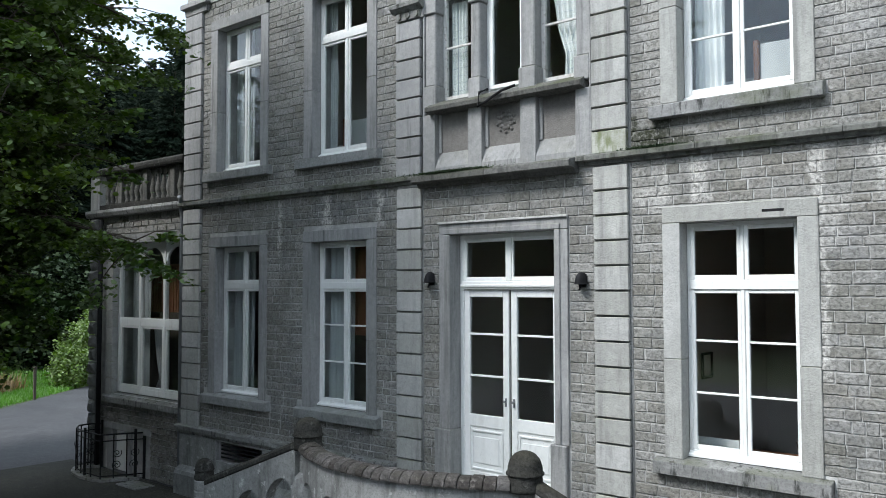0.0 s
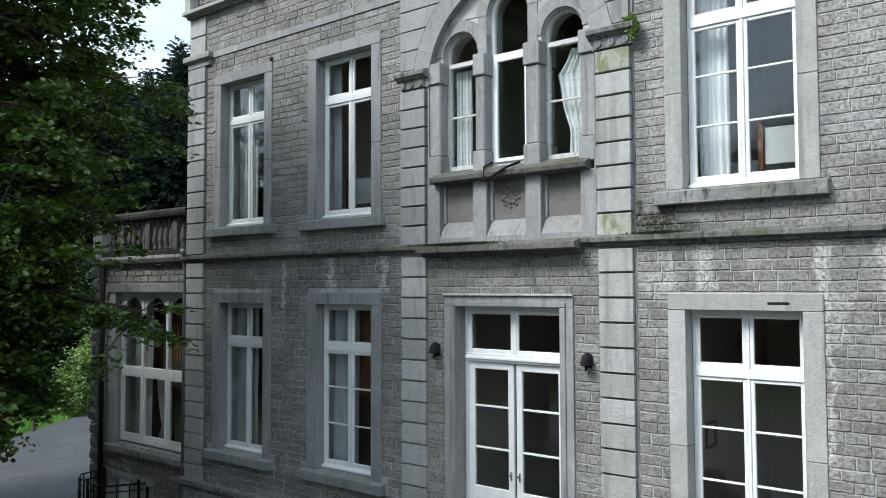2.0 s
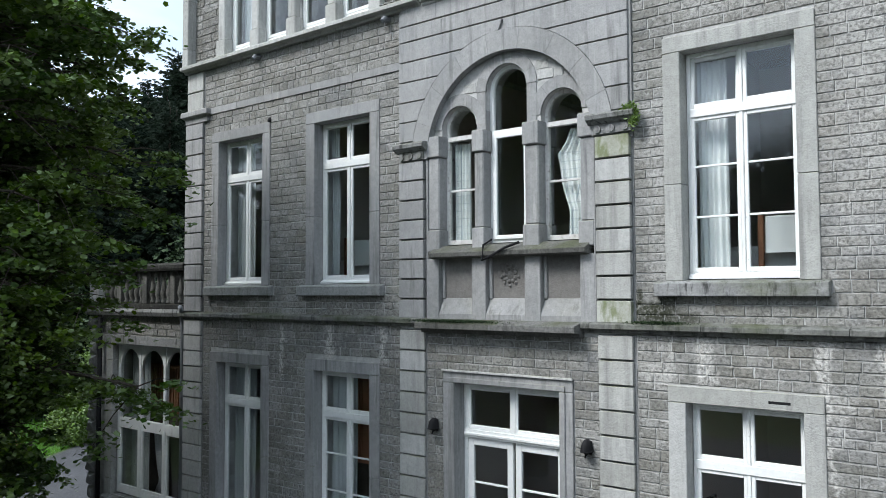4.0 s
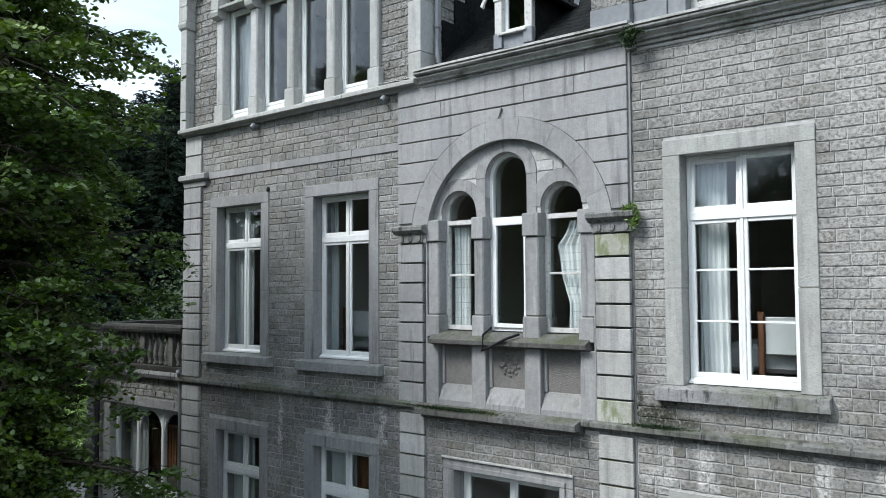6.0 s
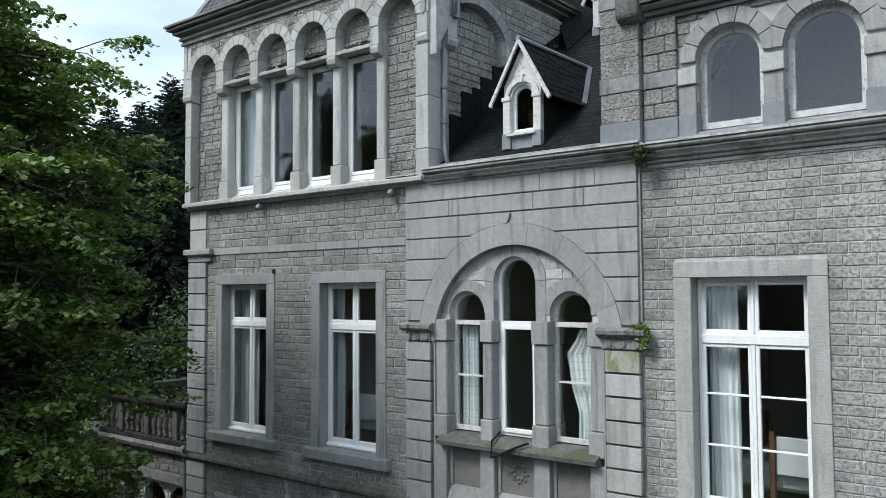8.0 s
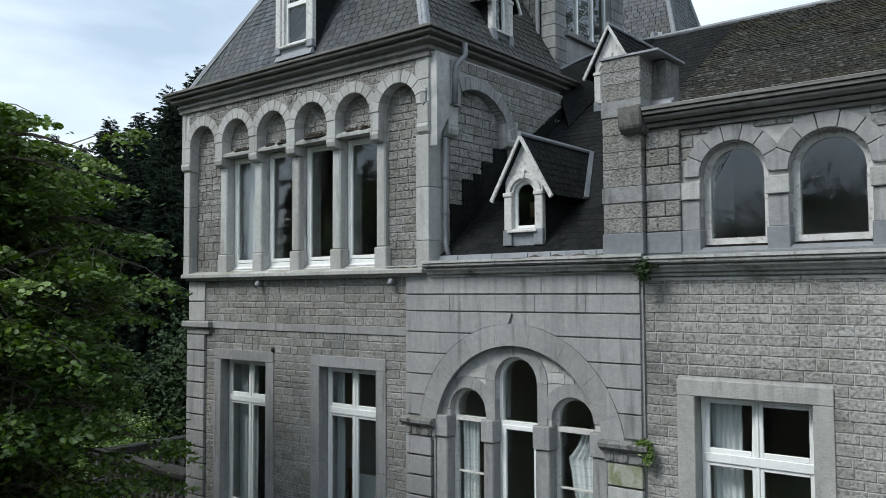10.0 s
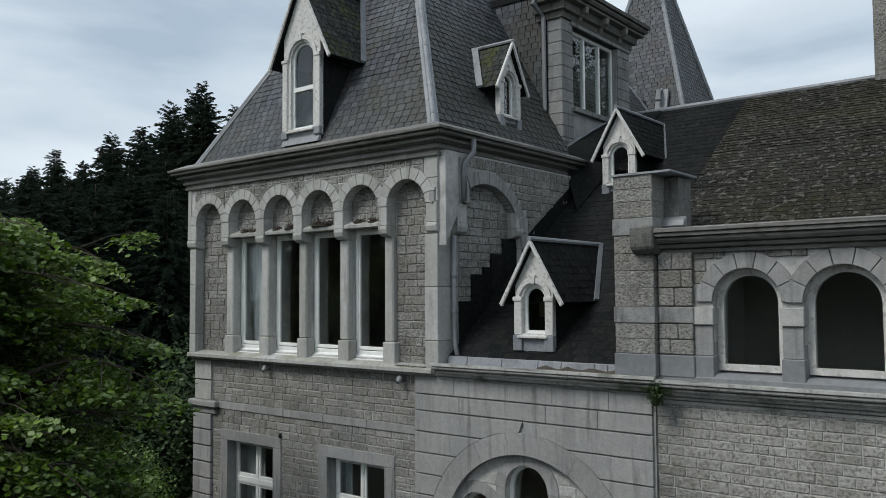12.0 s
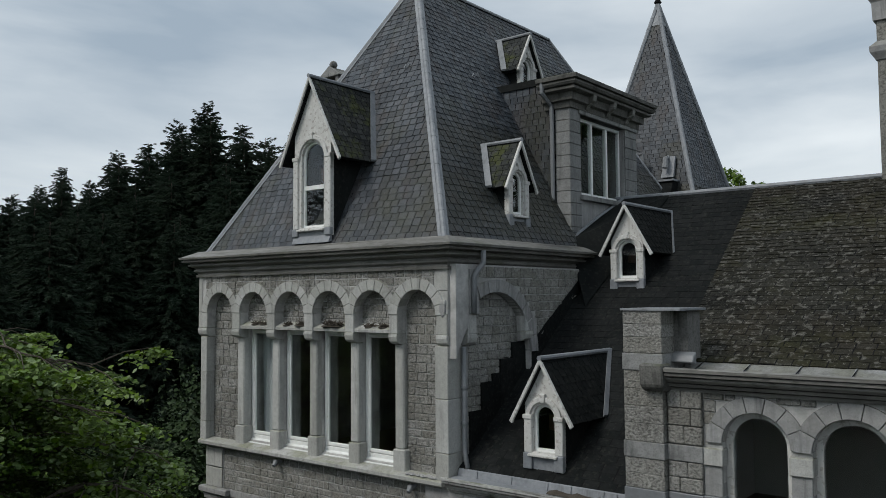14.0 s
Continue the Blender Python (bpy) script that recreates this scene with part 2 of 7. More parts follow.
GUTTER = material("pale_stained_gutter_cornice", (0.322, 0.322, 0.308), (0.483, 0.483, 0.462), 4, 0.6, 0.15, 30, 0.85, (0.07, 0.07, 0.06), 0, 0.5, (0.09, 0.10, 0.05),
                  stains=((0.6, 20.0, 0.54, 0.62, 0.65, GRIME), (0.8, 26.0, 0.58, 0.66, 0.55, (0.47, 0.47, 0.455)), (1.6, 2.4, 0.56, 0.66, 0.7, (0.055, 0.075, 0.03)), (11.0, 1.2, 0.58, 0.70, 0.6, GRIME)))
WHITE = material("white_window_paint", (0.740, 0.755, 0.737), (0.840, 0.850, 0.829), 6, 0.45, 0.10, 80, 0.3, (0.45, 0.45, 0.43), stains=((9.0, 3.0, 0.58, 0.70, 0.30, (0.50, 0.485, 0.45)), (34.0, 30.0, 0.66, 0.69, 0.7, (0.33, 0.30, 0.26))))
FLAKED = material("flaking_white_paint", (0.493, 0.488, 0.466), (0.651, 0.647, 0.625), 5, 0.7, 0.3, 60, 0.6, (0.25, 0.23, 0.20), 0, 0, spot=0.5, spot_col=(0.22, 0.19, 0.16))
# The zones darken the lower right corner of the tower roof towards olive.
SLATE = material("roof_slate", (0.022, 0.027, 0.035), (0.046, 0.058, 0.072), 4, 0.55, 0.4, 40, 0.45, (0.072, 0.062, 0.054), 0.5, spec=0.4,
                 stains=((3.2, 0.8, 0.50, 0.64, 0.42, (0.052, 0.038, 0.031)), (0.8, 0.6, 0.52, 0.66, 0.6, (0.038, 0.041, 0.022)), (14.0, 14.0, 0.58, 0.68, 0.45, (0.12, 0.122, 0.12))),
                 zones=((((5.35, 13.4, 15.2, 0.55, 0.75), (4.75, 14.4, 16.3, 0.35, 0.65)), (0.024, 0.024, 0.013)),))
DECK = material("roof_underlay", (0.006, 0.006, 0.007), (0.012, 0.012, 0.013), 4, 0.9, 0.2, 40, spec=0.1)
MOSSY = material("mossy_roof_slate", (0.012, 0.012, 0.010), (0.034, 0.033, 0.025), 4, 0.95, 0.9, 30, 0.45, (0.045, 0.042, 0.022), 0.30, 0, pit=0.5, spec=0.15, spot=0.85, spot_col=(0.135, 0.132, 0.118), spot_scale=2.6,
                 stains=((0.8, 0.8, 0.50, 0.64, 0.35, (0.037, 0.029, 0.018)), (24.0, 24.0, 0.60, 0.66, 0.75, (0.20, 0.195, 0.175)), (0.5, 0.5, 0.53, 0.66, 0.55, (0.048, 0.048, 0.018))))
# Near-black slate, well below the tone of the other roofs.
DARKSLATE = material("near_black_slate", (0.008, 0.009, 0.009), (0.017, 0.019, 0.019), 4, 0.9, 0.3, 50, 0.2, (0.03, 0.03, 0.026), 0.18, spec=0.08, spot=0.2, spot_col=(0.06, 0.06, 0.05))
MOSSCAP = material("moss_grown_dormer_slate", (0.020, 0.022, 0.022), (0.045, 0.048, 0.048), 4, 0.85, 0.5, 40, 0.3, (0.05, 0.05, 0.03), 0.40, spec=0.2,
                   stains=((2.6, 2.6, 0.50, 0.64, 0.85, (0.058, 0.066, 0.020)), (12.0, 12.0, 0.58, 0.66, 0.5, (0.11, 0.115, 0.09))))
LEAD = material("lead_flashing", (0.161, 0.175, 0.192), (0.281, 0.294, 0.311), 5, 0.6, 0.2, 30, 0.7, (0.07, 0.075, 0.08))
METAL = material("dull_grey_pipe", (0.16, 0.17, 0.18), (0.24, 0.25, 0.26), 5, 0.5, 0.1, 30, 0.4, (0.08, 0.07, 0.06))
BLACK = material("black_painted_iron", (0.008, 0.008, 0.009), (0.017, 0.017, 0.018), 8, 0.7, 0.1, 60, spec=0.2)
CAP = material("dark_weathered_coping", (0.019, 0.019, 0.017), (0.060, 0.059, 0.053), 7, 0.95, 0.8, 30, 0.3, (0.02, 0.02, 0.018), 0, 0.4, (0.055, 0.05, 0.03), pit=0.5, spec=0.25,
               stains=((9.0, 9.0, 0.58, 0.66, 0.35, (0.22, 0.215, 0.20)), (3.0, 3.0, 0.52, 0.66, 0.6, (0.022, 0.021, 0.018))))
BRICKISH = material("worn_reddish_coping", (0.050, 0.045, 0.042), (0.113, 0.103, 0.096), 9, 0.95, 0.9, 30, 0.3, (0.02, 0.02, 0.018), 0.35, 0.5, (0.05, 0.048, 0.03), pit=0.5, spec=0.25,
                    stains=((12.0, 12.0, 0.56, 0.64, 0.5, (0.24, 0.22, 0.205)), (3.0, 3.0, 0.52, 0.66, 0.6, (0.026, 0.025, 0.022))))
CEMENT = material("stained_cement_panel", (0.204, 0.207, 0.201), (0.357, 0.359, 0.348), 4, 0.9, 0.3, 40, 0.85, (0.06, 0.06, 0.055), pit=0.3, stains=((5.0, 0.9, 0.54, 0.66, 0.6, (0.07, 0.07, 0.064)), (8.0, 8.0, 0.60, 0.66, 0.6, (0.62, 0.62, 0.60))))
PANEL = material("brown_pebble_panel", (0.145, 0.137, 0.127), (0.225, 0.215, 0.20), 9, 0.95, 0.8, 60, 0.3, (0.1, 0.1, 0.09))
PLASTER = material("room_plaster", (0.64, 0.625, 0.59), (0.74, 0.72, 0.69), 2, 0.9, 0.05, 20)
BOARDS = material("room_floor_boards", (0.10, 0.06, 0.035), (0.16, 0.10, 0.06), 6, 0.5, 0.1, 30)
CURTAIN = material("white_curtain_cloth", (0.74, 0.76, 0.77), (0.85, 0.87, 0.87), 7, 0.9, 0.1, 90)
CHECKED = material("checked_curtain_cloth", (0.70, 0.72, 0.72), (0.82, 0.83, 0.82), 7, 0.9, 0.1, 90)
SHEER = material("grey_curtain_cloth", (0.44, 0.46, 0.48), (0.56, 0.58, 0.60), 7, 0.9, 0.1, 90)
WOOD = material("reddish_wood", (0.22, 0.095, 0.05), (0.34, 0.155, 0.085), 9, 0.5, 0.1, 40)
ASPHALT = material("asphalt", (0.038, 0.039, 0.043), (0.062, 0.063, 0.068), 2, 0.8, 0.5, 120, spot=0.25, spot_col=(0.10, 0.10, 0.10), stains=((0.35, 0.35, 0.50, 0.66, 0.5, (0.030, 0.029, 0.028)), (1.3, 1.3, 0.56, 0.66, 0.4, (0.085, 0.085, 0.088))))
DIRT = material("damp_dirt_and_moss", (0.011, 0.011, 0.008), (0.030, 0.029, 0.021), 5, 0.95, 0.8, 30, spot=0.4, spot_col=(0.06, 0.065, 0.03), stains=((30.0, 30.0, 0.62, 0.66, 0.7, (0.16, 0.155, 0.14)),))
SOIL = material("meadow_soil", (0.035, 0.055, 0.016), (0.07, 0.10, 0.03), 3, 0.95, 0.6, 20)
GRASS = material("grass_blades", (0.11, 0.28, 0.025), (0.19, 0.42, 0.055), 3, 0.6, 0, 1, piece=0.35)
STRAW = material("dry_grass", (0.22, 0.15, 0.06), (0.32, 0.23, 0.11), 3, 0.8, 0, 1, piece=0.35)
LEAF = material("lime_tree_leaves", (0.036, 0.085, 0.019), (0.191, 0.275, 0.063), 2, 0.6, 0, 1, piece=0.35, spec=0.3)
BUSH = material("bush_leaves", (0.10, 0.18, 0.03), (0.19, 0.28, 0.07), 2, 0.6, 0, 1, piece=0.4)
NEEDLE = material("conifer_needles", (0.016, 0.029, 0.019), (0.028, 0.040, 0.026), 1.2, 0.85, 0, 1, piece=0.5, spec=0.05)
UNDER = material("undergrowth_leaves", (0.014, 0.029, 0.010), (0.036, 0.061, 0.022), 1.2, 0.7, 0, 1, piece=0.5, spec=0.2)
BARK = material("tree_bark", (0.045, 0.035, 0.026), (0.09, 0.075, 0.06), 8, 0.95, 0.8, 30)
NEST = material("dried_bird_nest", (0.045, 0.037, 0.028), (0.085, 0.072, 0.056), 20, 0.95, 0.8, 60)

def glass_material():
    m = bpy.data.materials.new("window_glass")
    m.use_nodes = True
    n, l = m.node_tree.nodes, m.node_tree.links
    n.clear()
    out, mx, tr, gl, fr = (n.new("ShaderNode" + k) for k in ("OutputMaterial", "MixShader", "BsdfTransparent", "BsdfGlossy", "LayerWeight"))
    tr.inputs[0].default_value = (0.92, 0.94, 0.93, 1)
    gl.inputs["Color"].default_value = (0.95, 0.97, 1, 1)
    gl.inputs["Roughness"].default_value = 0.015
    fr.inputs["Blend"].default_value = 0.5
    pw, sc = n.new("ShaderNodeMath"), n.new("ShaderNodeMapRange")
    pw.operation, pw.inputs[1].default_value = "POWER", 5.0
    sc.inputs[3].default_value, sc.inputs[4].default_value = 0.045, 1.0
    l.new(fr.outputs["Facing"], pw.inputs[0])
    l.new(pw.outputs[0], sc.inputs[0])
    tex, bp = n.new("ShaderNodeTexNoise"), n.new("ShaderNodeBump")
    geo = n.new("ShaderNodeNewGeometry")
    l.new(geo.outputs["Position"], tex.inputs["Vector"])
    tex.inputs["Scale"].default_value = 2.2
    bp.inputs["Strength"].default_value, bp.inputs["Distance"].default_value = 0.012, 0.02
    l.new(tex.outputs["Fac"], bp.inputs["Height"])
    l.new(bp.outputs[0], gl.inputs["Normal"])
    l.new(sc.outputs[0], mx.inputs[0])
    l.new(tr.outputs[0], mx.inputs[1])
    l.new(gl.outputs[0], mx.inputs[2])
    l.new(mx.outputs[0], out.inputs[0])
    return m

def checked(m, pitch=0.105, line=(0.42, 0.47, 0.52)):
    """Thin woven lines both ways over a plain cloth."""
    n, l = m.node_tree.nodes, m.node_tree.links
    b = n["Principled BSDF"]
    sep = n.new("ShaderNodeSeparateXYZ")
    geo = n.new("ShaderNodeNewGeometry")
    l.new(geo.outputs["Position"], sep.inputs[0])
    near_line = []
    for axis, size in ((0, pitch * 0.7), (2, pitch)):
        pp, lt = n.new("ShaderNodeMath"), n.new("ShaderNodeMath")
        pp.operation, pp.inputs[1].default_value = "PINGPONG", size / 2
        lt.operation, lt.inputs[1].default_value = "LESS_THAN", 0.0032
        l.new(sep.outputs[axis], pp.inputs[0])
        l.new(pp.outputs[0], lt.inputs[0])
        near_line.append(lt.outputs[0])
    either, mx = n.new("ShaderNodeMath"), n.new("ShaderNodeMix")
    either.operation = "MAXIMUM"
    l.new(near_line[0], either.inputs[0])
    l.new(near_line[1], either.inputs[1])
    mx.data_type = "RGBA"
    l.new(either.outputs[0], mx.inputs[0])
    l.new(b.inputs["Base Color"].links[0].from_socket, mx.inputs[6])
    mx.inputs[7].default_value = (*line, 1)
    l.new(mx.outputs[2], b.inputs["Base Color"])
    return m

def see_through(m, share=0.24):
    """Thin leaves let part of the light through."""
    n, l = m.node_tree.nodes, m.node_tree.links
    b, out = n["Principled BSDF"], n["Material Output"]
    tr, mx = n.new("ShaderNodeBsdfTranslucent"), n.new("ShaderNodeMixShader")
    l.new(b.inputs["Base Color"].links[0].from_socket, tr.inputs[0])
    mx.inputs[0].default_value = share
    l.new(b.outputs[0], mx.inputs[1])
    l.new(tr.outputs[0], mx.inputs[2])
    l.new(mx.outputs[0], out.inputs[0])

for _m in (LEAF, BUSH, GRASS):
    see_through(_m)
checked(CHECKED)
GLASS = glass_material()

# ---- mesh helpers ----
class Mesh:
    """Gathers vertices and faces; place maps (u, depth, z) into the world."""
    def __init__(self, place=None):
        self.v, self.f, self.place = [], [], place
    def put(self, vs, fs):
        k = len(self.v)
        if callable(self.place):
            self.v += [Vector(self.place(p)) for p in vs]
        else:
            self.v += [self.place @ Vector(p) for p in vs] if self.place else [Vector(p) for p in vs]
        self.f += [tuple(i + k for i in f) for f in fs]
        return self
    def box(self, x0, x1, y0, y1, z0, z1):
        return self.put([(x, y, z) for x in (x0, x1) for y in (y0, y1) for z in (z0, z1)],
                        [(0, 1, 3, 2), (4, 6, 7, 5), (0, 4, 5, 1), (2, 3, 7, 6), (0, 2, 6, 4), (1, 5, 7, 3)])
    def prism(self, ring, y0, y1):
        """A polygon in (u, z), pushed from depth y0 to y1."""
        k = len(ring)
        return self.put([(u, y0, z) for u, z in ring] + [(u, y1, z) for u, z in ring],
                        [tuple(range(k)), tuple(range(2 * k - 1, k - 1, -1))] + [(i, i + k, (i + 1) % k + k, (i + 1) % k) for i in range(k)])
    def run(self, profile, x0, x1):
        """A moulding: a profile in (depth, z), drawn along u."""
        k = len(profile)
        return self.put([(x0, y, z) for y, z in profile] + [(x1, y, z) for y, z in profile],
                        [tuple(range(k)), tuple(range(2 * k - 1, k - 1, -1))] + [(i, i + k, (i + 1) % k + k, (i + 1) % k) for i in range(k)])
    def between(self, us, low, high, y0, y1):
        """A plate between two curves low(u) and high(u)."""
        for a, b in zip(us, us[1:]):
            pts = [(a, low(a)), (b, low(b)), (b, high(b)), (a, high(a))]
            if max(pts[3][1] - pts[0][1], pts[2][1] - pts[1][1]) < 1e-4:
                continue
            self.prism(pts, y0, y1)
        return self
    def weld(self):
        """Joins corners that lie together and drops the faces hidden between neighbours."""
        first, vs, to = {}, [], []
        for p in self.v:
            key = (round(p.x, 4), round(p.y, 4), round(p.z, 4))
            if key not in first:
                first[key] = len(vs)
                vs.append(p)
            to.append(first[key])
        faces = []
        for f in self.f:
            g = [to[i] for i in f]
            g = [v for i, v in enumerate(g) if v != g[i - 1]]
            if len(set(g)) > 2:
                faces.append(tuple(g))
        count = collections.Counter(frozenset(g) for g in faces)
        self.v, self.f = vs, [g for g in faces if count[frozenset(g)] == 1]
        return self
    def tube(self, pts, r, sides=8):
        pts = [Vector(p) for p in pts]
        rr = r if isinstance(r, (list, tuple)) else [r] * len(pts)
        vs, fs = [], []
        for i, p in enumerate(pts):
            d = (pts[min(i + 1, len(pts) - 1)] - pts[max(i - 1, 0)]).normalized()
            a = d.orthogonal().normalized()
            b = d.cross(a)
            vs += [p + (a * math.cos(t) + b * math.sin(t)) * rr[i] for t in [math.tau * j / sides for j in range(sides)]]
        for i in range(len(pts) - 1):
            fs += [(i * sides + j, i * sides + (j + 1) % sides, (i + 1) * sides + (j + 1) % sides, (i + 1) * sides + j) for j in range(sides)]
        fs += [tuple(range(sides))[::-1], tuple(range((len(pts) - 1) * sides, len(pts) * sides))]
        return self.put(vs, fs)
    def lathe(self, profile, cx, cy, sides=16, cz=0.0):
        vs = [(cx + r * math.cos(math.tau * j / sides), cy + r * math.sin(math.tau * j / sides), cz + z) for r, z in profile for j in range(sides)]
        fs = [(i * sides + j, i * sides + (j + 1) % sides, (i + 1) * sides + (j + 1) % sides, (i + 1) * sides + j) for i in range(len(profile) - 1) for j in range(sides)]
        fs += [tuple(range(sides))[::-1], tuple(range((len(profile) - 1) * sides, len(profile) * sides))]
        return self.put(vs, fs)
    def data(self, name, mat, bevel=0.0, smooth=False, weld=False):
        me = bpy.data.meshes.new(name)
        me.from_pydata([tuple(p) for p in self.v], [], self.f)
        bm = bmesh.new()
        bm.from_mesh(me)
        if weld:
            bmesh.ops.remove_doubles(bm, verts=bm.verts, dist=1e-4)
        bmesh.ops.recalc_face_normals(bm, faces=bm.faces)
        if bevel:
            bmesh.ops.bevel(bm, geom=[e for e in bm.edges if len(e.link_faces) == 2 and e.calc_face_angle(0) > 0.5], offset=bevel, segments=1, affect="EDGES", clamp_overlap=True)
        if smooth:
            for f in bm.faces:
                f.smooth = True
        bm.to_mesh(me)
        bm.free()
        me.materials.append(mat)
        return me

def thing(name, label, category, kind="", group="", at=(0, 0, 0)):
    ob = tagged(new(name), label, category, group, kind)
    ob.location = at
    return ob

def part(name, mesh, mat, parent, label="", bevel=0.0, smooth=False, kind=""):
    """Links a Mesh as one object under a thing or part; places are in the parent's own axes."""
    ob = new(name, mesh.data(name, mat, bevel, smooth))
    ob.parent = parent
    return tagged(ob, label, kind=kind)

def single(name, mesh, mat, label, category, kind="", group="", bevel=0.0, smooth=False):
    return tagged(new(name, mesh.data(name, mat, bevel, smooth)), label, category, group, kind)

rng = random.Random(7)

# ---- stone courses ----
def stone_vertices(w, h, proud, r):
    """A dressed stone face: nearly flat, its edges a little broken."""
    edge = min(0.009, w * 0.1)
    us = (0, edge, w * r.uniform(0.2, 0.3), w * r.uniform(0.42, 0.58), w * r.uniform(0.7, 0.8), w - edge, w)
    vs = (0, edge, h * r.uniform(0.4, 0.6), h - edge, h)
    pts, lift = [], proud * r.uniform(0.2, 0.9)
    for j, v in enumerate(vs):
        for i, u in enumerate(us):
            rim = i in (0, 6) or j in (0, 4)
            pts.append((u + r.uniform(-0.004, 0.004), 0.004 if rim else -lift - proud * r.uniform(0.0, 0.55), v + r.uniform(-0.004, 0.004)))
    return pts

STONE_FACES = [(j * 7 + i, j * 7 + i + 1, (j + 1) * 7 + i + 1, (j + 1) * 7 + i) for j in range(4) for i in range(6)]

def course_list(x0, x1, z0, z1, holes, r, height=(0.092, 0.135), width=(0.12, 0.34)):
    """Stones as (u, z, w, h) laid in courses round rectangular holes (x0, x1, z0, z1)."""
    out, z = [], z0
    while z < z1 - 0.03:
        h = min(r.uniform(*height), z1 - z)
        if z1 - z - h < 0.06:
            h = z1 - z
        spans = [(x0, x1)]
        for a, b, c, d in holes:
            if min(d, z + h) - max(c, z) > 0.3 * h:
                spans = [q for s, e in spans for q in ((s, min(e, a)), (max(s, b), e)) if q[1] - q[0] > 0.05]
        for s, e in spans:
            u = s
            while u < e - 0.01:
                w = r.uniform(*width)
                if e - u - w < 0.10:
                    w = e - u
                out.append((u, z, w, h))
                u += w
        z += h
    return out

def lay(parent, stones, mat, place=None, proud=0.018, joint=0.008, chosen=None, name="stone"):
    """The stones of a wall: those for which chosen(u, z) holds become parts (300 at most), the others one joined part."""
    rest, few = Mesh(place), []
    for u, z, w, h in stones:
        if chosen and len(few) < 300 and chosen(u + w / 2, z + h / 2):
            few.append((u, z, w, h))
            continue
        g, e = joint * rng.uniform(0.2, 1.7), joint * rng.uniform(0.2, 1.7)
        rest.put([(u + g / 2 + p[0], p[1], z + e / 2 + p[2]) for p in stone_vertices(w - g, h - e, proud, rng)], STONE_FACES)
    if rest.v:
        ob = part(name + "work", rest, mat, parent, kind="stuff")
    if few:
        kinds = [Mesh().put(stone_vertices(0.30, 0.14, proud, rng), STONE_FACES).data(name, mat) for _ in range(10)]
        for u, z, w, h in few:
            o = new(name, kinds[rng.randrange(10)])
            o.parent = parent
            m = Matrix.Translation((u + joint / 2, 0, z + joint / 2)) @ Matrix.Diagonal(((w - joint) / 0.30, 1, (h - joint) / 0.14, 1))
            o.matrix_basis = (place @ m) if place else m

def slates(parent, poly, place, mat, tile=(0.21, 0.135), chosen=None, name="slate", wobble=0.007, lift=0.014):
    """Slates on a convex roof plane: poly in (u, v), v up the slope; place maps (u, out, v)."""
    def span(v):
        xs = []
        for (a, b), (c, d) in zip(poly, poly[1:] + poly[:1]):
            if (b - v) * (d - v) <= 0 and b != d:
                xs.append(a + (v - b) / (d - b) * (c - a))
        return (min(xs), max(xs)) if len(xs) > 1 else None
    lo, hi = min(p[1] for p in poly), max(p[1] for p in poly)
    rest, count, kinds = Mesh(place), 0, None
    W, H = tile
    row, v = 0, lo
    while v < hi - 0.03:
        top = min(v + H * 1.25, hi)
        s0, s1 = span(v + 1e-5), span(min(v + H, hi) - 1e-5)
        if s0 and s1:
            a, b = max(s0[0], s1[0]), min(s0[1], s1[1])
            a, b = (min(s0[0], s1[0]) + a) / 2, (max(s0[1], s1[1]) + b) / 2
            u = a - (W / 2 if row % 2 else 0) - rng.uniform(0, 0.02)
            while u < b:
                w = W * rng.uniform(0.88, 1.1)
                p, q = max(u, a), min(u + w, b)
                if q - p > 0.025:
                    d, e, t = rng.uniform(-wobble, wobble), rng.uniform(-wobble, wobble), rng.uniform(0, wobble)
                    if chosen and count < 300 and q - p > W * 0.8 and chosen((p + q) / 2, v):
                        if not kinds:
                            kinds = []
                            for _ in range(6):
                                d2, e2 = rng.uniform(-wobble, wobble), rng.uniform(-wobble, wobble)
                                kinds.append(Mesh().put([(0.008, -lift, d2), (W - 0.008, -lift * 0.8, e2), (W - 0.008, -0.002, H * 1.25), (0.008, -0.002, H * 1.25),
                                                         (0.008, 0.002, d2), (W - 0.008, 0.002, e2)], [(0, 1, 2, 3), (0, 4, 5, 1), (0, 3, 4), (1, 5, 2)]).data(name, mat))
                        o = new(name, kinds[rng.randrange(6)])
                        o.parent = parent
                        o.matrix_basis = place @ Matrix.Translation((p, 0, v)) @ Matrix.Diagonal(((q - p) / W, 1, 1, 1))
                        count += 1
                    else:
                        rest.put([(p + 0.008, -lift - t, v + d), (q - 0.008, -lift - t * 0.5, v + e), (q - 0.008, -0.002, top), (p + 0.008, -0.002, top),
                                  (p + 0.008, 0.002, v + d), (q - 0.008, 0.002, v + e)], [(0, 1, 2, 3), (0, 4, 5, 1), (0, 3, 4), (1, 5, 2)])
                u += w
        v += H
        row += 1
    if rest.v:
        part(name + "_covering", rest, mat, parent, kind="stuff")

def plane_place(origin, u_to, v_to):
    """Axes on a roof plane: u along the eave, v up the slope, depth into the roof."""
    o = Vector(origin)
    u = (Vector(u_to) - o).normalized()
    v = Vector(v_to) - o
    v = (v - u * v.dot(u)).normalized()
    d = v.cross(u)  # into the roof
    m = Matrix((u, d, v)).transposed().to_4x4()
    m.translation = o
    return m

def on_plane(m, p):
    q = m.inverted() @ Vector(p)
    return (q.x, q.z)

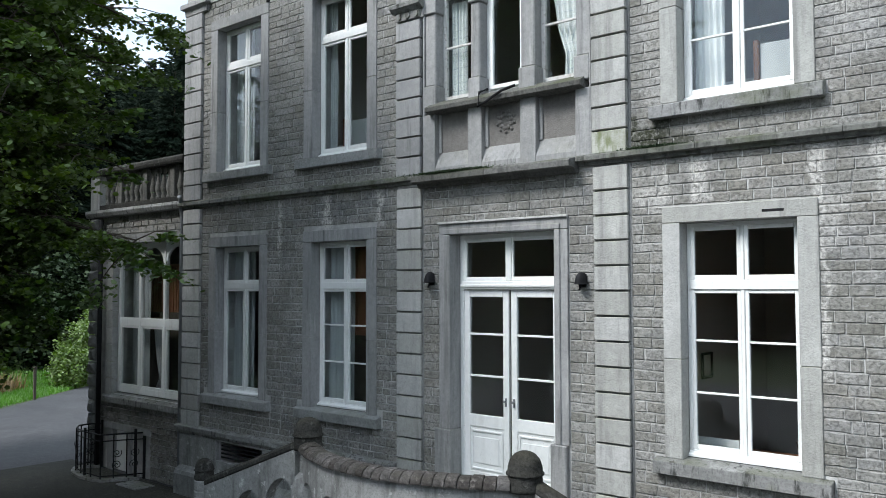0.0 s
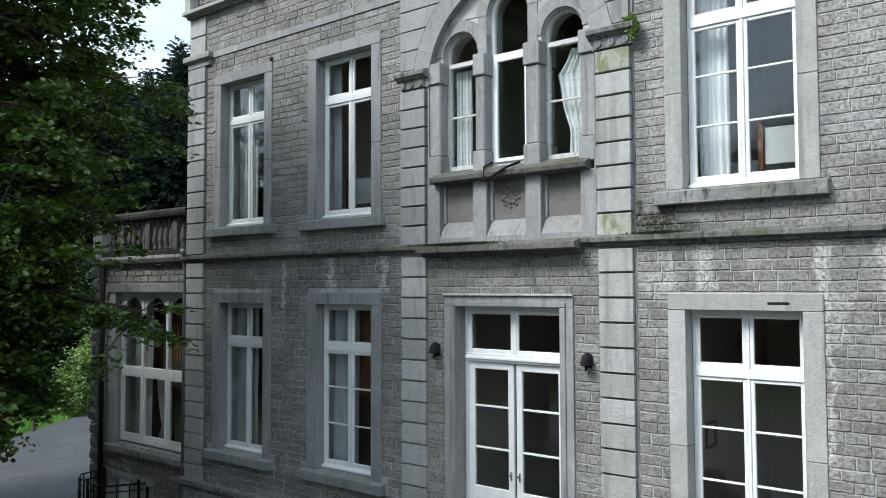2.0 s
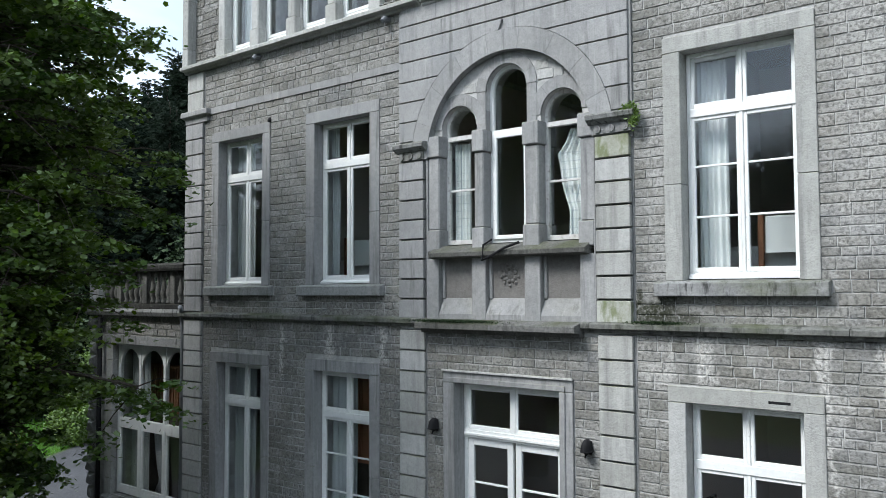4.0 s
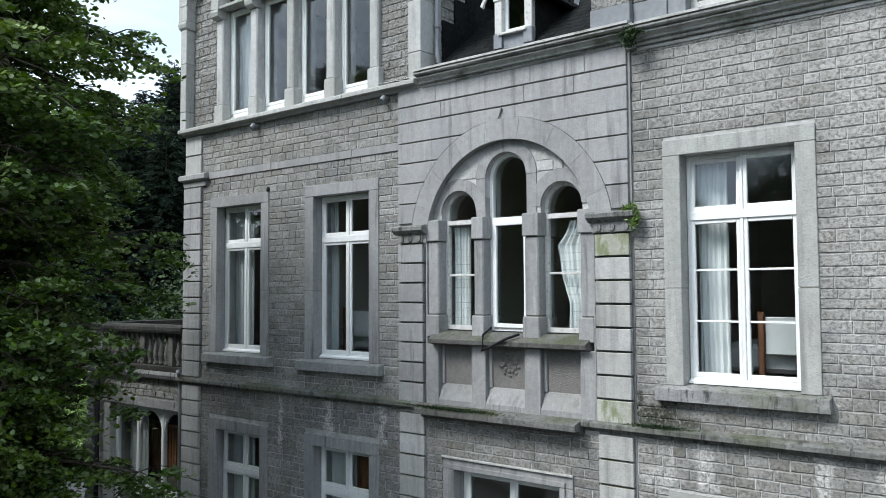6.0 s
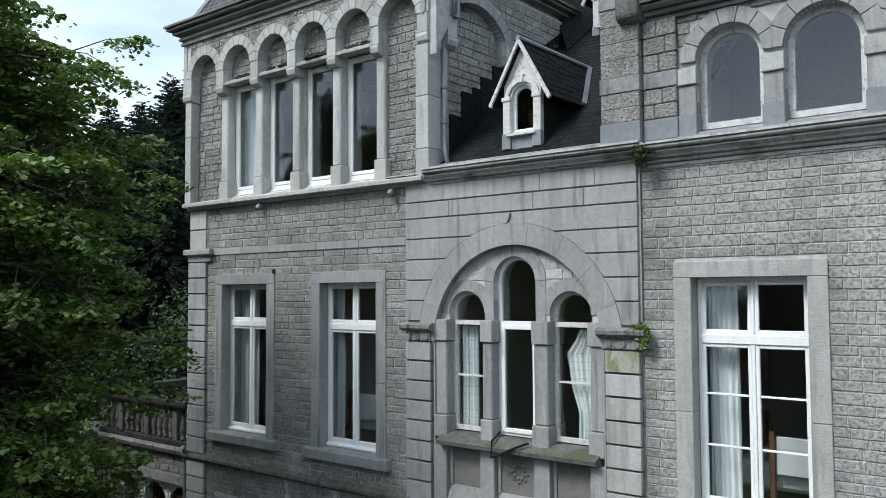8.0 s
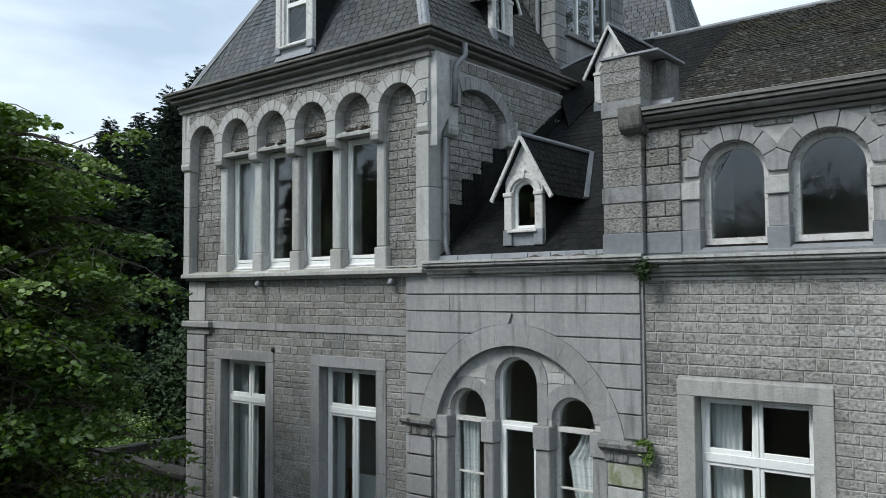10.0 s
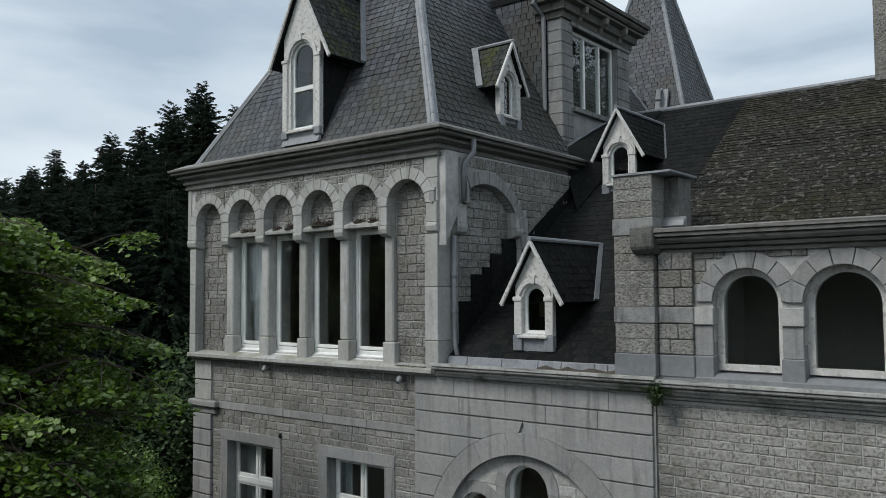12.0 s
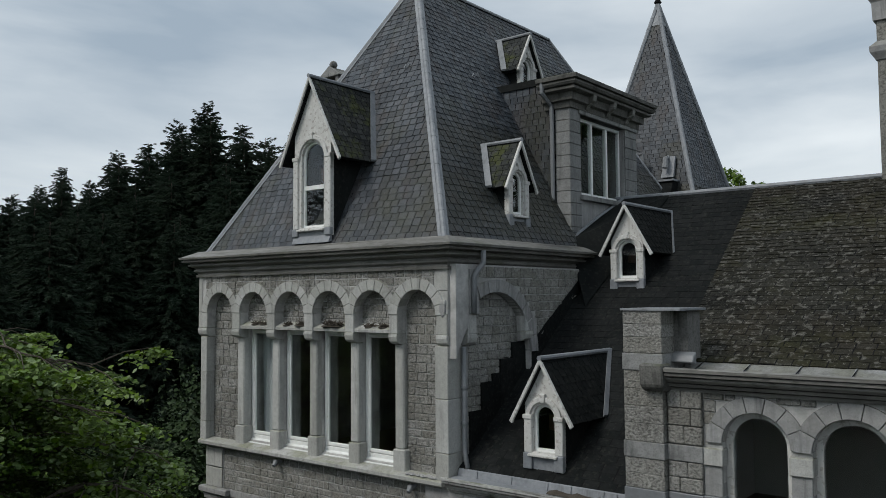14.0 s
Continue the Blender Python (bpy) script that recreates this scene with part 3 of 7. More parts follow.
def arc(cx, cz, r, a0, a1, n):
    return [(cx + r * math.cos(radians(a0 + (a1 - a0) * i / n)), cz + r * math.sin(radians(a0 + (a1 - a0) * i / n))) for i in range(n + 1)]

def steps(a, b, n):
    return [a + (b - a) * i / n for i in range(n + 1)]

def sweep(mesh, profile, path, closed=False):
    """A moulding with mitred corners: profile in (out, z), path in (x, y); out is to the right of the way."""
    k, rows = len(profile), []
    n = len(path)
    for i in range(n):
        p = Vector(path[i])
        a = (p - Vector(path[i - 1])).normalized() if i or closed else None
        b = (Vector(path[(i + 1) % n]) - p).normalized() if i < n - 1 or closed else None
        na = Vector((a.y, -a.x)) if a else None
        nb = Vector((b.y, -b.x)) if b else None
        if na and nb:
            m = (na + nb) / (1 + na.dot(nb))
        else:
            m = na or nb
        rows.append([(p.x + m.x * o, p.y + m.y * o, z) for o, z in profile])
    vs = [q for r in rows for q in r]
    fs = []
    for i in range(n if closed else n - 1):
        j = (i + 1) % n
        fs += [(i * k + t, j * k + t, j * k + (t + 1) % k, i * k + (t + 1) % k) for t in range(k)]
    if not closed:
        fs += [tuple(range(k)), tuple(range((n - 1) * k, n * k))[::-1]]
    return mesh.put(vs, fs)

def cells(x0, x1, z0, z1, y0, y1, holes, place=None):
    """A wall slab with rectangular openings through it."""
    m = Mesh(place)
    xs = sorted({x0, x1, *[min(max(v, x0), x1) for h in holes for v in h[:2]]})
    for a, b in zip(xs, xs[1:]):
        cut = sorted((max(h[2], z0), min(h[3], z1)) for h in holes if h[0] <= a + 1e-6 and h[1] >= b - 1e-6 and h[3] > z0 and h[2] < z1)
        z = z0
        for c, d in cut:
            if c > z + 1e-6:
                m.box(a, b, y0, y1, z, c)
            z = max(z, d)
        if z < z1 - 1e-6:
            m.box(a, b, y0, y1, z, z1)
    return m

# ---- the house: main numbers ----
XL, XR = -0.10, 14.0
WIN_X = [(0.87, 2.09), (3.39, 4.60), (9.40, 10.62), (12.3, 13.5)]
GZ, UZ = (2.05, 4.60), (5.93, 8.48)
DOOR = (6.20, 7.82, 1.30, 4.60)
RIDGE_Y, RIDGE_Z = 5.75, 14.44
LOW = lambda y: 10.12 + 0.765 * (y - 0.10)  # height of the link roof
SIDE = Matrix(((0, -1, 0, 0), (1, 0, 0, 0), (0, 0, 1, 0), (0, 0, 0, 1)))  # u = y, depth = -x

holes = [(a, b, *z) for a, b in WIN_X for z in (GZ, UZ)] + [DOOR, (5.745, 8.335, 5.42, 8.95), (1.0, 2.25, 0.92, 1.25)]
wall = thing("wall_front", "coursed grey rubble stone front wall of the manor house", "wall", "structure")
part("masonry_core", cells(XL, XR, 0.0, 9.95, 0.006, 0.45, [(a - 0.012, b + 0.012, c - 0.012, d + 0.012) for a, b, c, d in holes]), MORTAR, wall)

def margin(h, m=0.19):
    return (h[0] - m, h[1] + m, h[2] - 0.05, h[3] + 0.17)

blocked = [margin(h) for h in holes[:8]] + [(5.98, 8.01, 1.0, 4.77)]
blocked += [(a - 0.33, b + 0.31, z[0] - 0.17, z[0]) for a, b in WIN_X for z in (GZ, UZ)]
near = lambda u, z: 8.8 < u < 11.6 and 5.5 < z < 9.9
stones = []
for x0, x1, z0, z1 in ((0.43, 5.22, 1.43, 5.33), (0.43, 5.22, 5.45, 9.01), (0.43, 5.22, 9.13, 9.85), (5.70, 8.35, 1.0, 5.28), (8.83, XR, 0.3, 5.33), (8.83, XR, 5.45, 9.86)):
    stones += course_list(x0, x1, z0, z1, blocked, rng)

# smooth courses across the front
def ledge(name, label, x0, x1, z0, z1, out, mat=LEDGE, y_in=0.02):
    m = Mesh()
    seams = steps(x0, x1, max(1, round((x1 - x0) / 1.35)))
    o = thing(name, label, "ledge", "structure")
    for a, b in zip(seams, seams[1:]):
        part("ledge_stone", Mesh().run([(y_in, z0), (-out * 0.35, z0), (-out * 0.45, z0 + (z1 - z0) * 0.35), (-out, z0 + (z1 - z0) * 0.42), (-out, z1 - 0.015), (-out + 0.02, z1), (y_in, z1 + out * 0.25)],
                                       a + 0.0015, b - 0.0015), mat, o, bevel=0.004)
    return o

ledge("string_course", "weathered grey stone string course with dark run-off stains", -0.23, 5.66, 5.33, 5.45, 0.11, COURSE)
ledge("string_course", "weathered grey stone string course with mossy top", 8.16, XR, 5.33, 5.45, 0.11, COURSE)
ledge("balcony_ledge", "thick mossy stone ledge below the arched window group", 5.665, 8.155, 5.26, 5.41, 0.24, STAINED)
ledge("plinth_course", "grey stone plinth course along the foot of the wall", -0.20, 5.21, 1.27, 1.43, 0.11)
ledge("tower_sill_course", "pale stone sill course under the tower windows", -0.15, 5.62, 9.85, 9.97, 0.17, PALE)
band = thing("flush_band", "thin smooth stone band let into the rubble wall", "band", "structure")
for a, b in zip(steps(0.43, 5.20, 5), steps(0.43, 5.20, 5)[1:]):
    part("band_stone", Mesh().box(a + 0.002, b - 0.002, -0.022, 0.02, 9.01, 9.13), DRESSED, band, bevel=0.004)

plinth = thing("plinth", "stained cement plinth of the front wall", "plinth", "structure")
part("plinth_face", cells(-0.12, 5.21, 0.0, 1.27, -0.06, 0.004, [(1.0, 2.25, 0.92, 1.25)]), CEMENT, plinth, bevel=0.006)
part("plinth_foot", Mesh().run([(0.0, 0.0), (-0.19, 0.0), (-0.19, 0.58), (-0.16, 0.64), (-0.06, 0.72), (0, 0.72)], -0.10, 5.21), DARKSTONE, plinth, bevel=0.01)
grille = thing("basement_vent", "dark basement opening with flat iron bars", "vent", "structure")
for k in range(5):
    part("bar", Mesh().box(1.0, 2.25, 0.05, 0.07, 0.95 + k * 0.065, 0.975 + k * 0.065), BLACK, grille)

# pilasters of stacked blocks
def pilaster(name, label, x0, x1, z0, z1, pitch, out=0.05, mat=PALE, place=None, inset=0.03, green=()):
    o = thing(name, label, "pilaster", "structure", "stacked stone pilasters")
    # Darker backing colour adds to the shade in the joints.
    part("backing", Mesh(place).box(x0, x1, -0.004, 0.02, z0, z1), DARKSTONE, o, bevel=0.004)
    n = max(1, round((z1 - z0) / pitch))
    h = (z1 - z0) / n
    for k in range(n):
        j = rng.uniform(-0.003, 0.003)
        part("block", Mesh(place).box(x0 + inset * 0.4, x1 - inset, -out + j, -0.003, z0 + k * h + 0.004, z0 + (k + 1) * h - 0.019), ALGAE if k in green else mat, o, bevel=0.006)
    return o

pilaster("corner_pilaster", "pale weathered stone blocks at the house corner, dark joints", -0.11, 0.455, 1.43, 5.33, 0.285, 0.055, PALE)
pilaster("corner_pilaster", "grey dressed stone blocks at the house corner, dark joints", -0.11, 0.455, 5.47, 8.90, 0.285, 0.055, DRESSED)
pilaster("corner_pilaster", "pale stone blocks at the corner below the tower storey", -0.10, 0.43, 9.13, 9.85, 0.36, 0.03, PALE)
capital = thing("corner_cap", "moulded stone cap on the corner pilaster", "capital", "structure")
part("cap_moulding", sweep(Mesh(), [(-0.02, 8.90), (0.05, 8.90), (0.06, 9.00), (0.12, 9.03), (0.12, 9.11), (0.10, 9.13), (-0.02, 9.13)], [(-0.06, 0.5), (-0.06, 0.0), (0.51, 0.0), (0.51, 0.02)]), DRESSED, capital, bevel=0.004)
pilaster("bay_pilaster", "stacked grey stone blocks beside the garden door", 5.22, 5.715, 1.25, 5.30, 0.285)
pilaster("bay_pilaster", "stacked pale limestone blocks beside the garden door, algae at the foot", 8.35, 8.83, 1.25, 5.32, 0.285, green=(0,))
pilaster("bay_pilaster", "stacked grey stone blocks beside the arched windows", 5.22, 5.715, 5.45, 7.66, 0.278, 0.07, mat=DRESSED)
pilaster("bay_pilaster", "stacked pale limestone blocks beside the arched windows, greenish stains", 8.35, 8.83, 5.45, 7.66, 0.278, 0.07, green=(0, 7))
for x0, x1 in ((5.235, 5.72), (8.33, 8.86)):
    c = thing("pilaster_capital", "moulded stone capital with three carved discs and moss on top", "capital", "structure", "bay capitals")
    part("neck", Mesh().box(x0 + 0.02, x1 - 0.02, -0.09, 0.02, 7.66, 7.78), LEDGE, c, bevel=0.004)
    part("moulding", Mesh().run([(0.02, 7.78), (-0.10, 7.78), (-0.12, 7.80), (-0.17, 7.83), (-0.18, 7.88), (-0.15, 7.90), (0.02, 7.92)], x0 - 0.04, x1 + 0.04), LEDGE, c, bevel=0.003)
    for k in range(3):
        cx = x0 + (x1 - x0) * (k + 0.5) / 3
        part("disc", Mesh().put([(cx + 0.045 * math.cos(t), -0.088 - d, 7.72 + 0.045 * math.sin(t)) for d, q in ((0, 1), (0.02, 0.7)) for t in [math.tau * j / 10 for j in range(10)]],
                                [(j, (j + 1) % 10, (j + 1) % 10 + 10, j + 10) for j in range(10)] + [tuple(range(10, 20))]), LEDGE, c)

# ---- windows of the two storeys ----
def sash_frame(m, x0, x1, z0, z1, y0, y1, t=0.05, foot=0.055):
    m.box(x0, x0 + t, y0, y1, z0, z1).box(x1 - t, x1, y0, y1, z0, z1)
    m.box(x0 + t, x1 - t, y0, y1, z1 - t, z1).box(x0 + t, x1 - t, y0, y1, z0, z0 + foot)
    return m

def glass_pane(parent, x0, x1, z0, z1, y):
    o = part("pane", Mesh().box(x0, x1, y, y + 0.004, z0, z1), GLASS, parent)
    o.visible_shadow = False
    return o

def casement(parent, x0, x1, z0, z1, y, bars, t=0.042, mat=WHITE):
    s = part("sash", sash_frame(Mesh(), x0, x1, z0, z1, y, y + 0.045, t), mat, parent, bevel=0.006)
    zs = [z0 + 0.055] + [z0 + (z1 - z0) * b for b in bars] + [z1 - t]
    for b in zs[1:-1]:
        part("glazing_bar", Mesh().box(x0 + t, x1 - t, y + 0.008, y + 0.036, b - 0.012, b + 0.012), mat, s, bevel=0.004)
    for a, b in zip(zs, zs[1:]):
        glass_pane(s, x0 + t - 0.01, x1 - t + 0.01, a, b, y + 0.02)
    return s

def surround(o, x0, x1, z0, z1, mat, sill_mat, lintel=0.18, jamb=0.20):
    zm = z0 + (z1 - z0) * 0.42
    for a, b in ((x0 - jamb, x0), (x1, x1 + jamb)):
        part("jamb_stone", Mesh().box(a, b, -0.022, 0.24, z0, zm - 0.002), mat, o, bevel=0.006)
        part("jamb_stone", Mesh().box(a, b, -0.022, 0.24, zm + 0.002, z1), mat, o, bevel=0.006)
    part("lintel", Mesh().box(x0 - jamb, x1 + jamb, -0.024, 0.24, z1 + 0.002, z1 + lintel), mat, o, bevel=0.006)
    part("window_sill", Mesh().run([(0.24, z0 - 0.17), (-0.11, z0 - 0.17), (-0.11, z0 - 0.025), (-0.02, z0 - 0.002), (0.24, z0 + 0.02)], x0 - 0.31, x1 + 0.29), sill_mat, o, "stained stone sill", bevel=0.008)

def tall_window(name, label, x0, x1, z0, z1, mat, bars=(), y=0.16, vent_open=False):
    o = thing(name, label, "window", "structure", "tall casement windows")
    surround(o, x0, x1, z0, z1, mat, SILL if x0 < 5 else LEDGE)
    zt, c = z0 + (z1 - z0) * 0.735, (x0 + x1) / 2
    f = sash_frame(Mesh(), x0 + 0.005, x1 - 0.005, z0 + 0.02, z1, y, y + 0.07, 0.045, 0.07)
    f.box(x0 + 0.04, x1 - 0.04, y - 0.012, y + 0.06, zt - 0.05, zt + 0.05)
    f.box(c - 0.019, c + 0.019, y - 0.006, y + 0.06, z0 + 0.05, z1 - 0.04)
    part("window_frame", f, WHITE, o, "white painted wooden frame", bevel=0.006)
    part("weather_board", Mesh().run([(y + 0.02, z0 + 0.02), (y - 0.05, z0 + 0.02), (y - 0.05, z0 + 0.045), (y + 0.02, z0 + 0.085)], x0 + 0.01, x1 - 0.01), WHITE, o)
    for a, b in ((x0 + 0.045, c - 0.02), (c + 0.02, x1 - 0.045)):
        casement(o, a, b, z0 + 0.09, zt - 0.05, y + 0.006, bars)
        s = casement(o, a, b, zt + 0.05, z1 - 0.045, y + 0.006, ())
        if vent_open and b < c:
            s.matrix_basis = Matrix.Translation((0, y, zt + 0.05)) @ Matrix.Rotation(radians(-4), 4, 'X') @ Matrix.Translation((0, -y, -zt - 0.05))
    return o

k = 0
THIRDS = (0.355, 0.68)
for i, (a, b) in enumerate(WIN_X):
    for z, up in ((GZ, False), (UZ, True)):
        k += 1
        mat = DRESSED if i < 2 else PALE
        bars = THIRDS if (i >= 2 or (i == 1 and not up)) else ()
        lab = "tall white casement window in a %s stone surround, %s" % ("grey" if i < 2 else "pale", "six small panes below a transom" if bars else "two long panes below a transom")
        tall_window("window_%d" % k, lab, a, b, *z, mat, bars, 0.16, i == 2 and up)

# ---- garden door ----
d = thing("door_1", "white glazed double garden door with panelled foot and transom light", "door", "structure")
x0, x1, z0, z1 = DOOR
for a, b, s in ((x0 - 0.20, x0, 1), (x1, x1 + 0.18, -1)):
    part("jamb_stone", Mesh().box(a, b, -0.03, 0.26, 2.02, z1), DRESSED, d, bevel=0.006)
    part("jamb_rib", Mesh().box(a + (0.10 if s > 0 else 0.0), b - (0.0 if s > 0 else 0.10), -0.05, -0.028, 2.02, z1), DRESSED, d, bevel=0.008)
    part("jamb_base", Mesh().box(a - 0.06, b + 0.02 * s, -0.07, 0.26, 0.95, 2.02), DRESSED, d, bevel=0.012)
part("lintel", Mesh().box(x0 - 0.20, x1 + 0.18, -0.03, 0.26, z1 + 0.002, z1 + 0.165), DRESSED, d, bevel=0.006)
part("lintel_rib", Mesh().box(x0 - 0.10, x1 + 0.08, -0.05, -0.028, z1 + 0.004, z1 + 0.075), DRESSED, d, bevel=0.008)
part("hood_rib", Mesh().box(x0 - 0.21, x1 + 0.19, -0.06, -0.028, z1 + 0.145, z1 + 0.175), PALE, d, bevel=0.006)
part("threshold", Mesh().box(x0 - 0.02, x1 + 0.02, -0.12, 0.30, 1.20, 1.30), DRESSED, d, bevel=0.01)
y, xm = 0.17, (x0 + x1) / 2
f = sash_frame(Mesh(), x0 + 0.003, x1 - 0.003, 1.30, z1, y, y + 0.08, 0.07, 0.02)
f.box(x0 + 0.05, x1 - 0.05, y - 0.03, y + 0.07, 3.87, 3.98).box(xm - 0.04, xm + 0.04, y - 0.01, y + 0.06, 3.98, z1 - 0.05)
part("door_frame", f, WHITE, d, "white painted wooden frame", bevel=0.007)
part("transom_rib", Mesh().box(x0 + 0.04, x1 - 0.04, y - 0.055, y - 0.028, 3.90, 3.94), WHITE, d, bevel=0.008)
for a, b in ((x0 + 0.07, xm - 0.02), (xm + 0.02, x1 - 0.07)):
    casement(d, a, b, 3.98, z1 - 0.06, y + 0.005, ())
    leaf = part("door_leaf", sash_frame(Mesh(), a, b, 1.33, 3.86, y + 0.01, y + 0.06, 0.09, 0.14).box(a + 0.08, b - 0.08, y + 0.012, y + 0.058, 2.06, 2.22), WHITE, d, bevel=0.006)
    part("foot_panel", Mesh().box(a + 0.085, b - 0.085, y + 0.03, y + 0.05, 1.46, 2.07), WHITE, leaf)
    part("panel_moulding", sash_frame(Mesh(), a + 0.10, b - 0.10, 1.50, 2.02, y + 0.012, y + 0.031, 0.028, 0.028), WHITE, leaf, bevel=0.006)
    part("raised_field", Mesh().box(a + 0.17, b - 0.17, y + 0.018, y + 0.031, 1.58, 1.93), WHITE, leaf, bevel=0.008)
    zs = (2.21, 2.73, 3.28, 3.78)
    for p, q in zip(zs, zs[1:]):
        glass_pane(leaf, a + 0.08, b - 0.08, p, q, y + 0.035)
        if p > 2.3:
            part("glazing_bar", Mesh().box(a + 0.085, b - 0.085, y + 0.02, y + 0.05, p - 0.014, p + 0.014), WHITE, leaf, bevel=0.004)
    hx = b - 0.045 if b < xm + 0.1 else a + 0.045
    part("door_handle", Mesh().box(hx - 0.012, hx + 0.012, y - 0.001, y + 0.012, 2.36, 2.47).tube([(hx, y, 2.43), (hx, y - 0.04, 2.43)], [0.008, 0.018], 10), METAL, leaf, "small dull metal knob")

def wall_lamp(x, z):
    o = thing("wall_lamp", "black half-round metal wall lamp beside the garden door", "lamp", "", "door lamps")
    part("back_plate", Mesh().box(x - 0.05, x + 0.05, -0.035, -0.012, z - 0.10, z + 0.06), BLACK, o, bevel=0.006)
    vs, fs = [], []
    for i in range(7):
        t = math.pi / 2 * i / 6
        for j in range(9):
            s = math.pi * j / 8
            vs.append((x - 0.070 * math.cos(s) * math.cos(t * 0.9), -0.035 - 0.125 * math.sin(s) * math.cos(t * 0.9), z - 0.06 + 0.14 * math.sin(t)))
    fs = [(i * 9 + j, i * 9 + j + 1, (i + 1) * 9 + j + 1, (i + 1) * 9 + j) for i in range(6) for j in range(8)]
    part("shade", Mesh().put(vs, fs), BLACK, o, smooth=True)
    part("rim", Mesh().tube([(x - 0.070 * math.cos(math.pi * j / 10), -0.035 - 0.125 * math.sin(math.pi * j / 10), z - 0.06) for j in range(11)], 0.008, 6), BLACK, o)
    part("bracket", Mesh().tube([(x, -0.02, z - 0.08), (x, -0.08, z - 0.10), (x, -0.10, z - 0.13)], 0.014, 6), BLACK, o)

wall_lamp(5.86, 4.03)
wall_lamp(8.20, 4.00)

# ---- the arched window group in the bay ----
bay = thing("bay_front", "smooth grey ashlar front of the bay with a large blind arch", "wall", "structure")
CX, CZ, R1, R2 = 7.04, 7.655, 1.285, 1.565
arch_x = lambda z, r: math.sqrt(max(r * r - (z - CZ) ** 2, 0)) if z > CZ else r
us = sorted({*steps(5.21, 8.83, 40), CX - 1.295, CX + 1.295})
part("bay_core", Mesh().between(us, lambda u: CZ + math.sqrt(max(1.295 ** 2 - (u - CX) ** 2, 0)) if abs(u - CX) < 1.2949 else 7.6, lambda u: 9.90, -0.035, 0.44), DRESSED, bay)
cuts = [7.93, 8.215, 8.50, 8.79, 9.08, 9.37, 9.60, 9.86]
for za, zb in zip(cuts, cuts[1:]):
    a0, b0 = 5.235, 8.80
    za, zb = za + 0.008, zb - 0.008
    if za > CZ + R2:
        xs = [a0, 5.9 + rng.uniform(-0.3, 0.3), 7.2 + rng.uniform(-0.3, 0.3), 8.2 + rng.uniform(-0.2, 0.2), b0]
        for p, q in zip(xs, xs[1:]):
            part("ashlar_block", Mesh().box(p + 0.002, q - 0.002, -0.066, -0.03, za, zb), DRESSED, bay, bevel=0.006)
        continue
    for s in (-1, 1):
        top = min(zb, CZ + R2 - 0.001)
        inner = [(CX + s * (arch_x(z, R2) + 0.004), z) for z in steps(za, top, 6)]
        outer = a0 if s < 0 else b0
        ring = [(outer, za), *inner] + ([(CX, zb)] if zb > CZ + R2 else []) + [(outer, zb)]
        part("ashlar_block", Mesh().prism(ring, -0.066, -0.03), DRESSED, bay, bevel=0.005)
for k in range(9):
    a0, a1 = 180 - k * 20 - 0.04, 180 - (k + 1) * 20 + 0.04
    part("voussoir", Mesh().prism(arc(CX, CZ, R1, a0, a1, 6) + arc(CX, CZ, R2, a1, a0, 6), -0.068, 0.05), DRESSED, bay, bevel=0.0015)
for s in (-1, 1):
    part("arch_foot", Mesh().box(min(CX + s * R1, CX + s * 1.31), max(CX + s * R1, CX + s * 1.31), -0.05, 0.05, 5.45, CZ), DRESSED, bay, bevel=0.006)
LIGHTS = [(6.245, 0.30, 8.05), (7.022, 0.323, 8.475), (7.845, 0.297, 8.045)]
def light_top(u):
    for c, r, zs in LIGHTS:
        if abs(u - c) < r:
            return zs + math.sqrt(max(r * r - (u - c) ** 2, 0))
    return 7.95
us = sorted({*steps(CX - R1, CX + R1, 90), *[c + s * (r + e) for c, r, _ in LIGHTS for s in (-1, 1) for e in (-0.0005, 0.0005)]})
part("tympanum", Mesh().between(us, light_top, lambda u: CZ + math.sqrt(max(R1 * R1 - (u - CX) ** 2, 0)), 0.045, 0.40), MORTAR, bay)
def clear_of_lights(u, z):
    return all(math.hypot(u - c, max(z - zs, 0)) > r + 0.21 for c, r, zs in LIGHTS) and math.hypot(u - CX, z - CZ) < R1 - 0.06
lay(bay, [s for s in course_list(CX - R1, CX + R1, 8.0, 8.95, [], rng, (0.10, 0.15), (0.12, 0.25)) if clear_of_lights(s[0] + s[2] / 2, s[1] + s[3] / 2)], PALE, Matrix.Translation((0, 0.045, 0)), 0.014)
for i, (c, r, zs) in enumerate(LIGHTS):
    for k in range(7):
        a0, a1 = 180 - k * 180 / 7 - 0.06, 180 - (k + 1) * 180 / 7 + 0.06
        part("voussoir", Mesh().prism(arc(c, zs, r - 0.004, a0, a1, 4) + arc(c, zs, r + 0.155, a1, a0, 4), 0.030 - 0.003 * (i % 2), 0.06), DRESSED, bay, bevel=0.0015)
PIERS = [(5.75, 5.945), (6.545, 6.70), (7.345, 7.55), (8.142, 8.335)]
for a, b in PIERS:
    part("pier", Mesh().box(a, b, -0.03, 0.36, 6.66, 7.67), DRESSED, bay, bevel=0.018)
    part("impost", Mesh().box(a - 0.02 * (a > 5.8), b + 0.02 * (b < 8.2), -0.06, 0.37, 7.67, 7.96), DRESSED, bay, bevel=0.01)
    part("pier_base", Mesh().box(a - 0.02 * (a > 5.8), b + 0.02 * (b < 8.2), -0.06, 0.37, 6.36, 6.66), DRESSED, bay, bevel=0.012)
